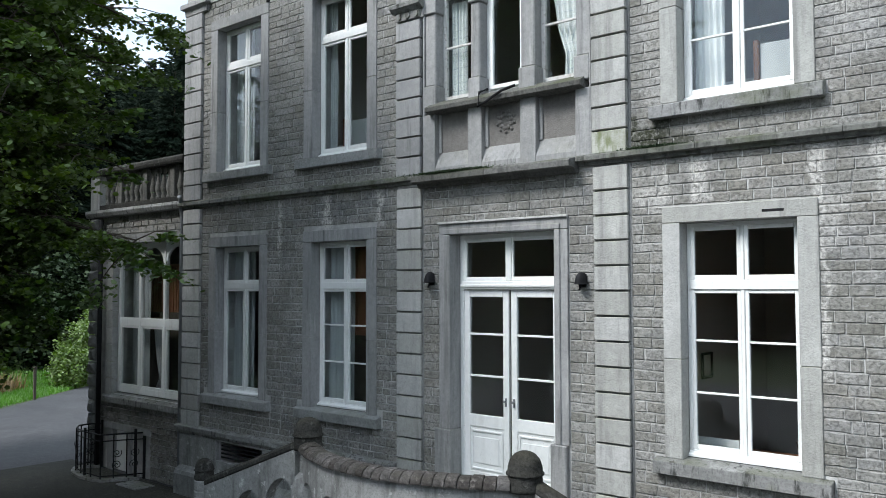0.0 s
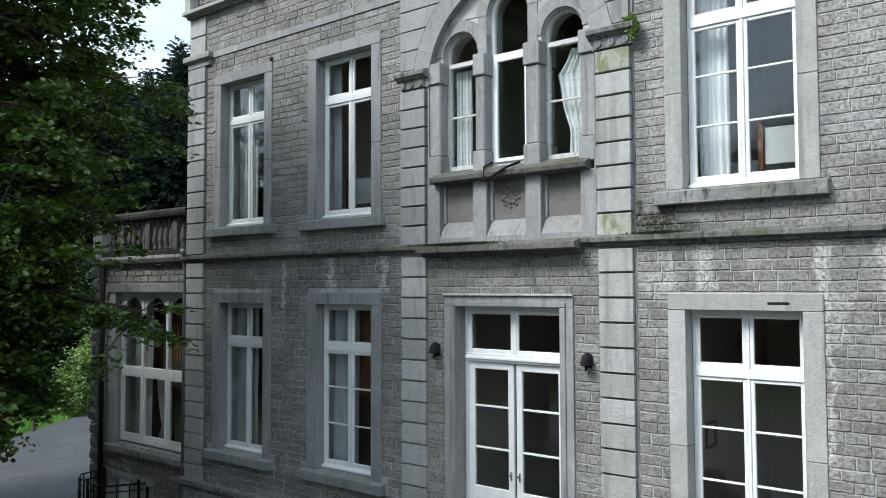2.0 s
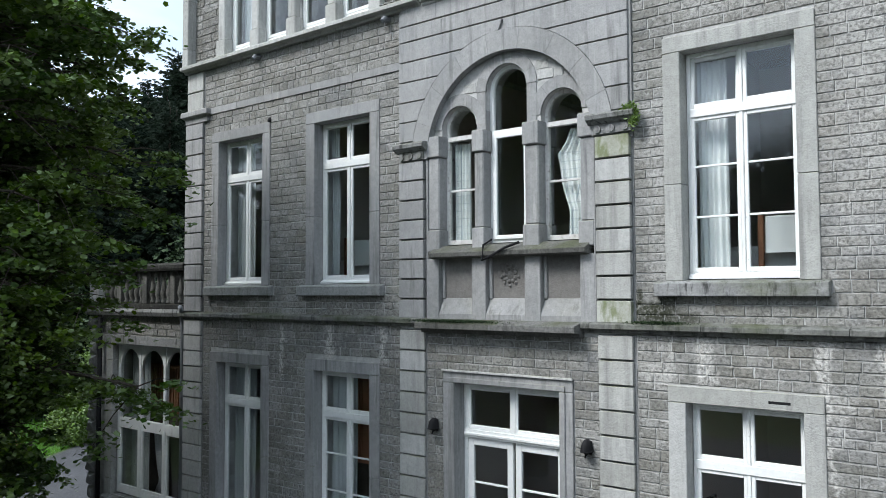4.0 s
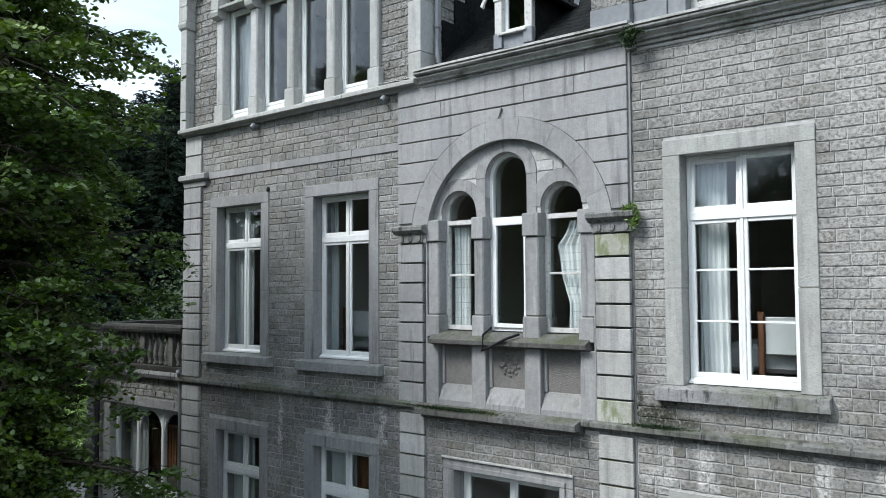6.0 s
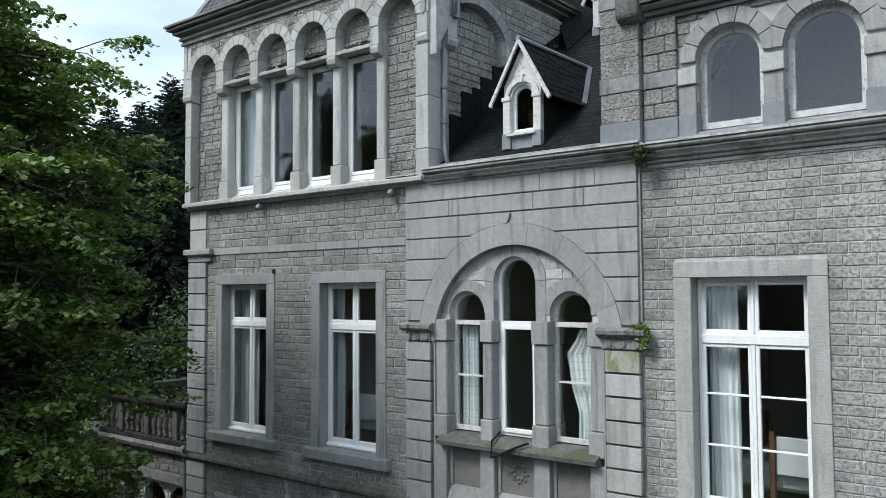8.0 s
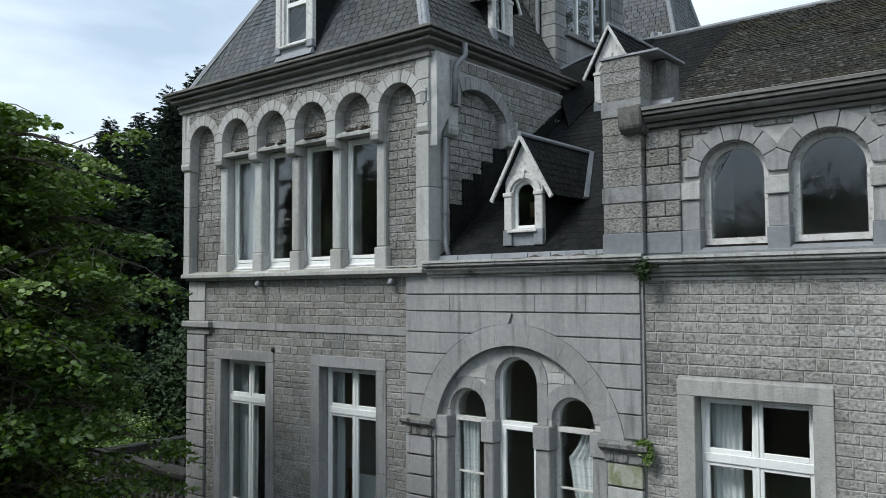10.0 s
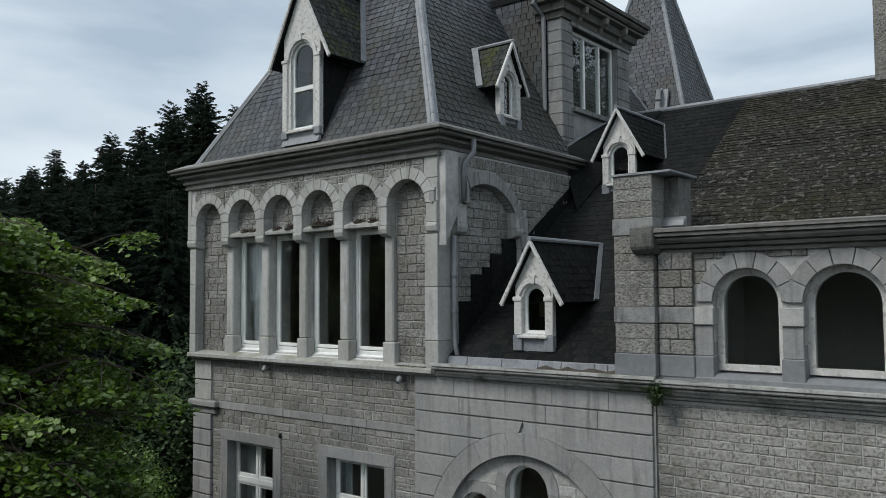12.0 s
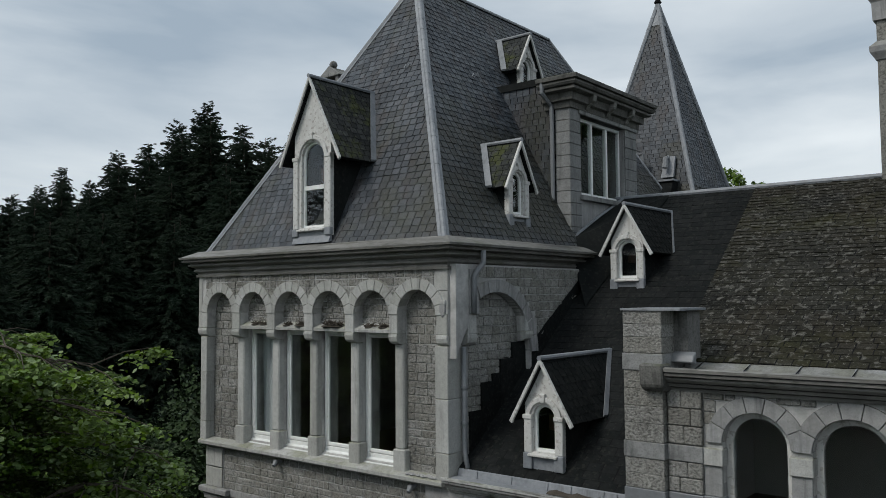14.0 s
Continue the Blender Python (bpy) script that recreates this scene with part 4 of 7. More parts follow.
for c, r, zs in LIGHTS[1:2]:
    for s in (-1, 1):
        part("stilt", Mesh().box(min(c + s * r, c + s * (r + 0.15)), max(c + s * r, c + s * (r + 0.15)), 0.032, 0.30, 7.96, zs), DRESSED, bay, bevel=0.004)
part("sill_ledge", Mesh().run([(0.30, 6.26), (-0.06, 6.26), (-0.16, 6.28), (-0.17, 6.34), (-0.13, 6.36), (0.02, 6.44), (0.30, 6.45)], 5.86, 8.27), STAINED, bay, "mossy moulded stone ledge", bevel=0.005)
part("apron_core", Mesh().box(5.74, 8.33, 0.09, 0.42, 5.38, 6.30), DRESSED, bay)
for a, b in ((5.75, 5.95), (6.516, 6.74), (7.345, 7.577), (8.14, 8.335)):
    part("apron_pier", Mesh().box(a, b, -0.055, 0.10, 5.42, 6.265), DRESSED, bay, bevel=0.008)
for a, b in ((5.95, 6.516), (6.74, 7.345), (7.577, 8.14)):
    part("apron_panel", Mesh().box(a, b, 0.05, 0.10, 5.70, 6.265), PANEL, bay, "brown roughcast panel")
    part("apron_slope", Mesh().run([(0.10, 5.42), (-0.05, 5.42), (-0.05, 5.52), (0.045, 5.73), (0.10, 5.75)], a, b), DRESSED, bay, bevel=0.004)
    part("panel_edge", Mesh().box(a, a + 0.05, 0.02, 0.052, 5.72, 6.26).box(b - 0.05, b, 0.02, 0.052, 5.72, 6.26), DRESSED, bay, bevel=0.01)
ros = Mesh()
for k in range(9):
    t = math.tau * k / 9
    for q, e in ((0.085, 0.034), (0.135, 0.026)):
        cx, cz = 7.06 + q * math.cos(t + q * 4), 6.03 + q * math.sin(t + q * 4)
        ros.put([(cx + e * m * math.cos(u), 0.052 - d, cz + e * m * math.sin(u)) for d, m in ((0.0, 1.0), (0.018, 0.75), (0.026, 0.3)) for u in [math.tau * v / 7 for v in range(7)]],
                [(r0 * 7 + v, r0 * 7 + (v + 1) % 7, r0 * 7 + 7 + (v + 1) % 7, r0 * 7 + 7 + v) for r0 in range(2) for v in range(7)] + [tuple(range(14, 21))])
part("carved_rosette", ros, PANEL, bay, "worn carved rosette")

def arched_light(name, label, cx, r, zs, z0, zt, y, parent_bars=(), mat=WHITE):
    """A light with a round head over a transom."""
    o = thing(name, label, "window", "structure", "arched lights")
    t = 0.05
    f = Mesh()
    f.box(cx - r, cx - r + t, y, y + 0.06, z0, zs).box(cx + r - t, cx + r, y, y + 0.06, z0, zs).box(cx - r + t, cx + r - t, y, y + 0.06, z0, z0 + 0.06)
    f.box(cx - r + t, cx + r - t, y - 0.015, y + 0.06, zt - 0.03, zt + 0.03)
    f.prism(arc(cx, zs, r, 180, 0, 14) + arc(cx, zs, r - t, 0, 180, 14), y, y + 0.06)
    part("window_frame", f, mat, o)
    for b in parent_bars:
        part("glazing_bar", Mesh().box(cx - r + t, cx + r - t, y + 0.015, y + 0.045, b - 0.014, b + 0.014), mat, o, bevel=0.004)
    g = part("pane", Mesh().box(cx - r + t - 0.01, cx + r - t + 0.01, y + 0.028, y + 0.032, z0 + 0.05, zt - 0.02), GLASS, o)
    h = part("head_pane", Mesh().prism([(cx - r + t - 0.01, zt + 0.02), (cx + r - t + 0.01, zt + 0.02), *arc(cx, zs, r - t + 0.01, 0, 180, 14)], y + 0.028, y + 0.032), GLASS, o)
    g.visible_shadow = h.visible_shadow = False
    return o

for i, ((c, r, zs), bars, nm) in enumerate(zip(LIGHTS, ((7.2,), (), (7.2,)), ("narrow round-headed window with one bar", "tall round-headed window with a thick white inner frame", "narrow round-headed window with one bar"))):
    o = arched_light("window_%d" % (20 + i), "white " + nm, c, r, zs, 6.46, 7.92, 0.14, bars, WHITE if i == 1 else FLAKED)
    if i == 1:
        casement(o, c - r + 0.05, c + r - 0.05, 6.50, 7.90, 0.115, (), 0.06)
single("dangling_cable", Mesh().tube([(6.76, 0.06, 6.50), (6.77, -0.14, 6.42), (6.80, -0.21, 6.22), (6.93, -0.20, 6.27), (7.05, -0.19, 6.33), (7.16, -0.18, 6.38), (7.30, -0.09, 6.44)], 0.017, 6), BLACK, "black rubber strip hanging loose over the window ledge", "cable")

# ---- main cornice over the first floor ----
CORN = [(0.0, 9.78), (0.05, 9.78), (0.05, 9.815), (0.03, 9.82), (0.03, 9.828), (0.08, 9.832), (0.095, 9.855), (0.08, 9.868), (0.08, 9.876), (0.125, 9.88), (0.13, 9.905), (0.165, 9.93), (0.195, 9.935), (0.195, 9.952), (0.165, 9.956), (0.165, 9.966), (0.225, 9.97), (0.245, 9.985), (0.25, 10.005), (0.225, 10.01), (0.225, 10.018), (0.265, 10.022), (0.265, 10.052), (0.22, 10.06), (0.20, 10.03), (0.0, 10.02)]
corn = thing("cornice", "long moulded grey gutter cornice over the first floor", "cornice", "structure")
for a, b in ((5.68, 7.25), (7.25, 8.92)):
    part("cornice_length", Mesh().run([(-o, z) for o, z in CORN], a + 0.002, b - 0.002), GUTTER, corn)
for a, b in zip((8.92, 10.55, 12.3), (10.55, 12.3, XR)):
    part("cornice_length", Mesh().run([(-o + 0.03, z - 0.03) for o, z in CORN], a + 0.002, b - 0.002), GUTTER, corn)
part("gutter_sheet", Mesh().run([(0.0, 10.0), (-0.20, 10.03), (-0.02, 10.04), (0.06, 10.035), (0.10, 10.045), (0.12, 10.03), (0.1, 10.0)], 5.73, 8.45), LEAD, corn, "grey zinc gutter lining")
part("gutter_apron", Mesh().run([(0.055, 10.03), (0.045, 10.035), (0.065, 10.128), (0.085, 10.14), (0.085, 10.03)], 5.74, 8.385), LEAD, corn, "crumpled zinc apron under the slates")
for ax in (6.05, 6.62, 7.18, 7.52, 7.98, 8.16, 8.29):
    part("apron_seam", Mesh().run([(0.05, 10.035), (0.03, 10.04), (0.05, 10.13), (0.07, 10.135)], ax, ax + 0.03), LEAD, corn)

# ---- tower storey ----
TX0, TX1, TY = -0.20, 5.72, -0.13
tower = thing("tower_storey", "tower storey with a row of round arches over tall windows", "tower", "structure")
lights = [(1.03, 1.80), (1.985, 2.75), (2.925, 3.68), (3.865, 4.62)]
part("masonry_core", cells(TX0 + 0.01, TX1 - 0.02, 9.90, 13.35, 0.056, 0.45, [(a - 0.012, b + 0.012, 10.05, 12.03) for a, b in lights]), MORTAR, tower)
part("side_core", Mesh().box(TX1 - 0.45, TX1 - 0.09, 0.45, 9.5, 9.2, 13.3).box(TX0, TX0 + 0.35, 0.45, 9.5, 9.2, 13.3).box(TX0, TX1 - 0.1, 9.2, 9.5, 9.2, 13.3), MORTAR, tower)
ARCHES = [0.44, 1.40, 2.355, 3.305, 4.24, 5.15]
AR, AZ = 0.37, 12.275
def arcade_low(u):
    for c in ARCHES:
        if abs(u - c) < AR:
            return AZ + math.sqrt(max(AR * AR - (u - c) ** 2, 0))
    return 12.05
us = sorted({*steps(TX0, TX1, 130), *[c + s * (AR + e) for c in ARCHES for s in (-1, 1) for e in (-0.0005, 0.0005)]})
part("arcade_plate", Mesh().between(us, arcade_low, lambda u: 13.0, TY + 0.012, 0.05), MORTAR, tower)
for i, c in enumerate(ARCHES):
    for k in range(9):
        a0, a1 = 180 - k * 20 - 0.5, 180 - (k + 1) * 20 + 0.5
        part("voussoir", Mesh().prism(arc(c, AZ, AR - 0.003, a0, a1, 3) + arc(c, AZ, AR + 0.165, a1, a0, 3), TY - 0.022 - 0.004 * (i % 2), 0.03), PALE, tower, bevel=0.004)
lay(tower, [s for s in course_list(TX0 + 0.2, TX1 - 0.24, 12.33, 12.95, [], rng, (0.09, 0.13), (0.10, 0.24)) if all(math.hypot(s[0] + s[2] / 2 - c, s[1] + s[3] / 2 - AZ) > AR + 0.11 for c in ARCHES)], ROUGH, Matrix.Translation((0, TY + 0.012, 0)), 0.014)
def bracket(o, x0, x1, place=None, y0=TY, yb=0.06):
    part("corbel", Mesh(place).run([(yb, 11.84), (y0 + 0.06, 11.84), (y0 - 0.01, 11.88), (y0 - 0.03, 11.95), (y0 - 0.02, 12.0), (yb, 12.0)], x0, x1), PALE, o, bevel=0.008)
    part("impost", Mesh(place).box(x0 + 0.003, x1 - 0.003, y0 - 0.014, yb, 12.0, 12.285), PALE, o, bevel=0.008)
gaps = [(-0.20, ARCHES[0] - AR)] + [(a + AR, b - AR) for a, b in zip(ARCHES, ARCHES[1:])] + [(ARCHES[-1] + AR, TX1)]
for a, b in gaps:
    bracket(tower, a, b)
COLS = [(0.82, 1.07), (1.775, 2.02), (2.725, 2.96), (3.67, 3.91), (4.61, 4.85)]
for a, b in COLS:
    part("colonnette", Mesh().box(a + 0.015, b - 0.045, -0.035, 0.10, 10.30, 11.85), PALE, tower, bevel=0.02)
    part("colonnette_base", Mesh().box(a, b, -0.065, 0.12, 9.97, 10.30), PALE, tower, bevel=0.014)
    part("window_pier", Mesh().box(a + 0.02, b - 0.05, 0.095, 0.30, 9.98, 12.02), PALE, tower, bevel=0.005)
for a, b, hs in ((-0.14, 0.04, (9.97, 10.3, 11.2, 11.84)), (5.48, 5.713, (9.97, 10.35, 11.1, 11.84))):
    for p, q in zip(hs, hs[1:]):
        part("corner_stone", Mesh().box(a, b, TY + 0.005, 0.2, p + 0.002, q - 0.002), PALE, tower, bevel=0.008)
part("corner_stone", Mesh().box(5.56, 5.725, TY - 0.004, 0.2, 12.29, 12.62).box(5.50, 5.724, TY - 0.003, 0.2, 12.625, 12.98), PALE, tower, bevel=0.006)
part("corner_stone", Mesh().box(-0.205, -0.10, TY - 0.004, 0.2, 12.29, 12.98), PALE, tower, bevel=0.006)
lay(tower, course_list(0.04, 0.835, 9.98, 12.64, [], rng, (0.10, 0.16), (0.12, 0.30)), ROUGH, Matrix.Translation((0, 0.05, 0)), 0.010, chosen=lambda u, z: True)
lay(tower, course_list(4.80, 5.48, 9.98, 12.64, [], rng, (0.10, 0.15), (0.14, 0.30)), ROUGH, Matrix.Translation((0, 0.05, 0)), 0.010)
lay(tower, [s for i, c in enumerate(ARCHES[1:5]) for s in course_list(c - AR, c + AR, 12.1, 12.66, [], rng, (0.09, 0.13), (0.10, 0.2))], ROUGH, Matrix.Translation((0, 0.05, 0)), 0.010)
for i, (a, b) in enumerate(lights):
    part("lunette_ledge", Mesh().run([(0.06, 12.0), (-0.12, 12.0), (-0.125, 12.05), (0.055, 12.14), (0.06, 12.14)], a - 0.03, b + 0.03), PALE, tower, bevel=0.004)
    w = thing("window_%d" % (30 + i), "tall narrow white tower window between stone colonnettes", "window", "structure", "tower windows")
    part("window_frame", sash_frame(Mesh(), a, b, 10.08, 12.0, 0.13, 0.19, 0.06, 0.06), WHITE, w, bevel=0.006)
    part("weather_board", Mesh().run([(0.16, 9.99), (0.03, 9.99), (0.03, 10.02), (0.09, 10.03), (0.09, 10.06), (0.16, 10.10)], a, b), WHITE, w)
    casement(w, a + 0.06, b - 0.05, 10.15, 11.94, 0.14, (), 0.03)
for (x, s) in ((1.38, 0.9), (1.60, 0.8), (2.22, 0.9), (2.56, 1.2), (3.24, 1.4), (3.44, 1.3), (4.12, 0.8), (4.42, 0.9)):
    m = Mesh()
    for q in range(70):
        t, e = rng.uniform(0, math.tau), rng.uniform(-0.03, 0.05)
        px, py = x + rng.gauss(0, 0.05) * s, -0.05 + rng.gauss(0, 0.02)
        m.tube([(px, py, 12.085 + abs(rng.gauss(0, 0.025)) * s), (px + 0.08 * math.cos(t), py + 0.03 * math.sin(t), 12.09 + abs(rng.gauss(0, 0.03)) * s)], 0.005, 4)
    m.lathe([(0.10 * s, 0), (0.10 * s, 0.012), (0.02 * s, 0.02)], x, -0.045, 9, 12.072)
    single("bird_nest", m, NEST, "ragged brown bird nest of twigs on the arch ledge", "nest", group="nests on the ledges")
shield = thing("corner_shield", "small worn stone shield on the tower corner", "carving", "structure")
part("shield_top", Mesh().box(5.575, 5.70, TY - 0.035, TY + 0.01, 12.43, 12.49), PALE, shield, bevel=0.008)
part("shield_body", Mesh().prism([(5.59, 12.43), (5.69, 12.43), (5.69, 12.32), (5.64, 12.24), (5.59, 12.32)], TY - 0.03, TY + 0.01), DRESSED, shield, bevel=0.008)
rubble = Mesh()
for k in range(60):
    px, py, q = rng.uniform(4.92, 5.52), rng.uniform(-0.15, -0.04), rng.uniform(0.012, 0.04)
    rubble.lathe([(q * 0.9, 0), (q, q * 0.25), (q * 0.4, q * 0.7)], px, py, 5, 9.985)
single("mortar_crumbs", rubble, PATCH, "heap of crumbled pale mortar lying on the sill course", "rubble", kind="stuff")
single("lintel_stub", Mesh().lathe([(0.035, 0), (0.045, 0.03), (0.03, 0.07), (0.005, 0.085)], 2.27, 0.0, 10, 8.655), BLACK, "dark stub of a broken bracket on the window lintel", "bracket", smooth=True)
# right-hand side wall of the tower
side = thing("wall_side", "rubble side wall of the tower with a blind round arch", "wall", "structure")
part("side_face", Mesh(SIDE).box(0.30, 4.2, -TX1 + 0.006, -TX1 + 0.10, 10.0, 13.2), MORTAR, side)
SC, SZ, SR = 0.84, 11.67, 0.93
ss = course_list(0.32, 3.9, 10.1, 13.0, [], rng, (0.11, 0.15), (0.16, 0.34))
lay(side, [s for s in ss if not (SR - 0.02 < math.hypot(s[0] + s[2] / 2 - SC, s[1] + s[3] / 2 - SZ) < SR + 0.15 and s[1] > SZ) and s[1] > LOW(s[0]) - 0.35],
    RUBBLE, SIDE @ Matrix.Translation((0, -TX1, 0)), 0.014)
for k in range(8):
    a0, a1 = 116 - k * 14.5 - 0.3, 116 - (k + 1) * 14.5 + 0.3
    part("voussoir", Mesh(SIDE).prism(arc(SC, SZ, SR, a0, a1, 3) + arc(SC, SZ, SR + 0.19, a1, a0, 3), -TX1 - 0.165, -TX1 + 0.02), DRESSED, side, bevel=0.004)
bracket(side, 1.575, 1.80, SIDE, -TX1 - 0.15, -TX1 + 0.02)
for p, q in zip((9.99, 10.5, 11.2, 11.84), (10.5, 11.2, 11.84, 12.0)):
    part("corner_stone", Mesh(SIDE).box(0.202, 0.33, -TX1 - 0.004, -TX1 + 0.06, p + 0.002, q - 0.002), DRESSED, side, bevel=0.006)
bracket(side, 0.205, 0.43, SIDE, -TX1 - 0.08, -TX1 + 0.02)
part("arch_pier", Mesh(SIDE).box(0.205, 0.425, -TX1 - 0.15, -TX1 + 0.02, 12.29, 12.93), DRESSED, side, bevel=0.006)
def proud_low(u):
    if abs(u - SC) < SR:
        return SZ + math.sqrt(max(SR * SR - (u - SC) ** 2, 0))
    return SZ if u < SC else LOW(u)
us = sorted({*steps(0.43, 4.1, 60), SC - SR - 0.0005, SC - SR + 0.0005, SC + SR - 0.0005, SC + SR + 0.0005})
part("proud_face", Mesh(SIDE).between(us, proud_low, lambda u: 13.0, -TX1 - 0.12, -TX1 + 0.003), MORTAR, side)
lay(side, [s for s in course_list(0.43, 4.0, 11.0, 12.98, [], rng, (0.11, 0.15), (0.16, 0.34)) if math.hypot(s[0] + s[2] / 2 - SC, s[1] + s[3] / 2 - SZ) > SR + 0.22 and s[1] > proud_low(s[0] + 0.05)],
    RUBBLE, SIDE @ Matrix.Translation((0, -TX1 - 0.122, 0)), 0.014)
for y0, y1, zt in ((0.33, 0.62, 10.89), (0.615, 0.90, 11.28), (0.895, 1.10, 11.39), (1.095, 1.41, 11.59), (1.405, 1.83, 11.83)):
    part("step_flashing", Mesh(SIDE).box(y0, y1, -TX1 - 0.045, -TX1 + 0.01, LOW(y0) - 0.05, zt), DARKSLATE, side)
part("step_flashing", Mesh(SIDE).prism([(1.825, LOW(1.825) - 0.05), (3.4, LOW(3.4) - 0.05), (3.4, LOW(3.4) + 0.22), (1.825, 11.83)], -TX1 - 0.14, -TX1 + 0.01), DARKSLATE, side)

# eaves of the tower
EAVE = [(-0.02, 12.93), (0.04, 12.93), (0.045, 12.97), (0.02, 12.975), (0.02, 13.0), (0.07, 13.03), (0.075, 13.06), (0.05, 13.065), (0.05, 13.09), (0.15, 13.13), (0.155, 13.16), (0.12, 13.165), (0.12, 13.19), (0.23, 13.20), (0.24, 13.225), (0.215, 13.23), (0.215, 13.25), (0.27, 13.255), (0.275, 13.29), (0.24, 13.30), (0.22, 13.28), (-0.02, 13.36)]
eave = thing("tower_eaves", "moulded grey gutter cornice round the tower eaves", "cornice", "structure")
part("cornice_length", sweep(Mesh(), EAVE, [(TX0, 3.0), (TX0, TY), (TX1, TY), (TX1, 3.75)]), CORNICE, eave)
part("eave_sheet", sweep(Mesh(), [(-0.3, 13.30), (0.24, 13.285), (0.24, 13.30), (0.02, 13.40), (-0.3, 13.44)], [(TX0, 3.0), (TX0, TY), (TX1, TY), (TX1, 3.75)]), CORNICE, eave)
pipe = thing("downpipe", "grey zinc downpipe at the tower corner with a swan neck", "pipe")
part("pipe_run", Mesh().tube([(5.95, 0.42, 13.20), (5.95, 0.42, 13.02), (5.92, 0.30, 12.90), (5.91, 0.25, 12.82), (5.91, 0.24, 12.30)], 0.04, 10), METAL, pipe, smooth=True)
part("pipe_run", Mesh().tube([(5.77, 0.17, 11.82), (5.77, 0.17, 10.55), (5.79, 0.15, 10.35), (5.88, 0.10, 10.14)], 0.035, 10), METAL, pipe, smooth=True)
for z in (11.25, 10.75):
    part("pipe_clip", Mesh().lathe([(0.046, -0.025), (0.05, 0.0), (0.046, 0.025)], 5.77, 0.17, 10, z), METAL, pipe)

# ---- roofs ----
AP, RB = Vector((2.80, 2.64, 18.66)), Vector((2.80, 7.45, 18.66))
E0, E1, E2, E3 = Vector((0.07, -0.14, 13.37)), Vector((5.68, -0.14, 13.37)), Vector((5.68, 10.2, 13.37)), Vector((0.07, 10.2, 13.37))
roof = thing("tower_roof", "steep hipped tower roof in grey slate with lead hips", "roof", "structure")
def deck(parent, pts, mat=DECK, name="roof_deck", thick=0.05):
    pts = [Vector(p) for p in pts]
    nrm = (pts[1] - pts[0]).cross(pts[2] - pts[0]).normalized()
    k = len(pts)
    part(name, Mesh().put([*pts, *[p - nrm * thick for p in pts]], [tuple(range(k)), tuple(range(2 * k - 1, k - 1, -1))] + [(i, i + k, (i + 1) % k + k, (i + 1) % k) for i in range(k)]), mat, parent)

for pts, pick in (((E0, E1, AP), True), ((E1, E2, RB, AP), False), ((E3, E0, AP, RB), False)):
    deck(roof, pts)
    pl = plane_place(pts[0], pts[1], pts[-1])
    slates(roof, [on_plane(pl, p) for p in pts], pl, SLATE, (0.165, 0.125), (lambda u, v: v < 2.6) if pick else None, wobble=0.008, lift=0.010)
deck(roof, (E2, E3, RB))
def hip_roll(parent, a, b, r=0.045, name="lead_hip", wing=0.09, n1=None, n2=None):
    a, b = Vector(a), Vector(b)
    d = (b - a).normalized()
    m = Mesh().tube([a, b], r, 8)
    for w in (n1, n2):
        if w is not None:
            w = Vector(w).normalized()
            o = d.cross(w).normalized() if d.cross(w).dot(Vector((0, 0, -1))) > 0 else -d.cross(w).normalized()
            m.put([a + w * 0.02, b + w * 0.02, b + w * 0.022 + o * wing, a + w * 0.022 + o * wing], [(0, 1, 2, 3)])
    k = int((b - a).length / 0.32)
    for i in range(k):
        p = a + d * (0.2 + i * 0.32)
        m.tube([p - d * 0.010, p + d * 0.010], r + 0.004, 8)
    return part(name, m, LEAD, parent, "pale lead hip roll")
NF = (E1 - E0).cross(AP - E0)
NR = (E2 - E1).cross(AP - E1)
NL = (E0 - E3).cross(AP - E3)
hip_roll(roof, E1, AP, n1=NF, n2=NR)
hip_roll(roof, E0, AP, n1=NF, n2=NL)
hip_roll(roof, AP, RB, 0.05, "lead_ridge")
hip_roll(roof, E2, RB, 0.04)
for p in ((3.50, 1.60, 16.60), (4.02, 2.9, 16.62)):
    part("roof_hook", Mesh().tube([(p[0] - 0.05, p[1] - 0.02, p[2] + 0.05), (p[0] - 0.04, p[1] - 0.09, p[2] - 0.02), (p[0] + 0.02, p[1] - 0.10, p[2] - 0.05), (p[0] + 0.06, p[1] - 0.05, p[2] + 0.04)], 0.012, 6), METAL, roof)

link = thing("link_roof", "dark slate roof between the tower and the wall dormer", "roof", "structure")
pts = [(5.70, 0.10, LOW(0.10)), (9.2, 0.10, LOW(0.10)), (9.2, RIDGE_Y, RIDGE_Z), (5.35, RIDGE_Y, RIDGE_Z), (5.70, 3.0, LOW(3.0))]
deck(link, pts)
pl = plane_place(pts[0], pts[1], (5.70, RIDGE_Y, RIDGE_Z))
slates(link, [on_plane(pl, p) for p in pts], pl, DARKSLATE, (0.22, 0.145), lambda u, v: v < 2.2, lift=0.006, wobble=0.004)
MZ = lambda y: 11.86 + 0.516 * (y - 0.75)
mossy = thing("main_roof", "mossy lichen-spotted slate roof over the right wing", "roof", "structure")
pts = [(8.74, 0.52, MZ(0.52)), (XR + 1, 0.52, MZ(0.52)), (XR + 1, RIDGE_Y, MZ(RIDGE_Y)), (8.10, RIDGE_Y, MZ(RIDGE_Y))]
deck(mossy, pts)
pl = plane_place(pts[0], pts[1], (8.72, RIDGE_Y, MZ(RIDGE_Y)))
slates(mossy, [on_plane(pl, p) for p in pts], pl, MOSSY, (0.20, 0.130), lambda u, v: u < 2.6 and v < 4.0, wobble=0.014, lift=0.011)
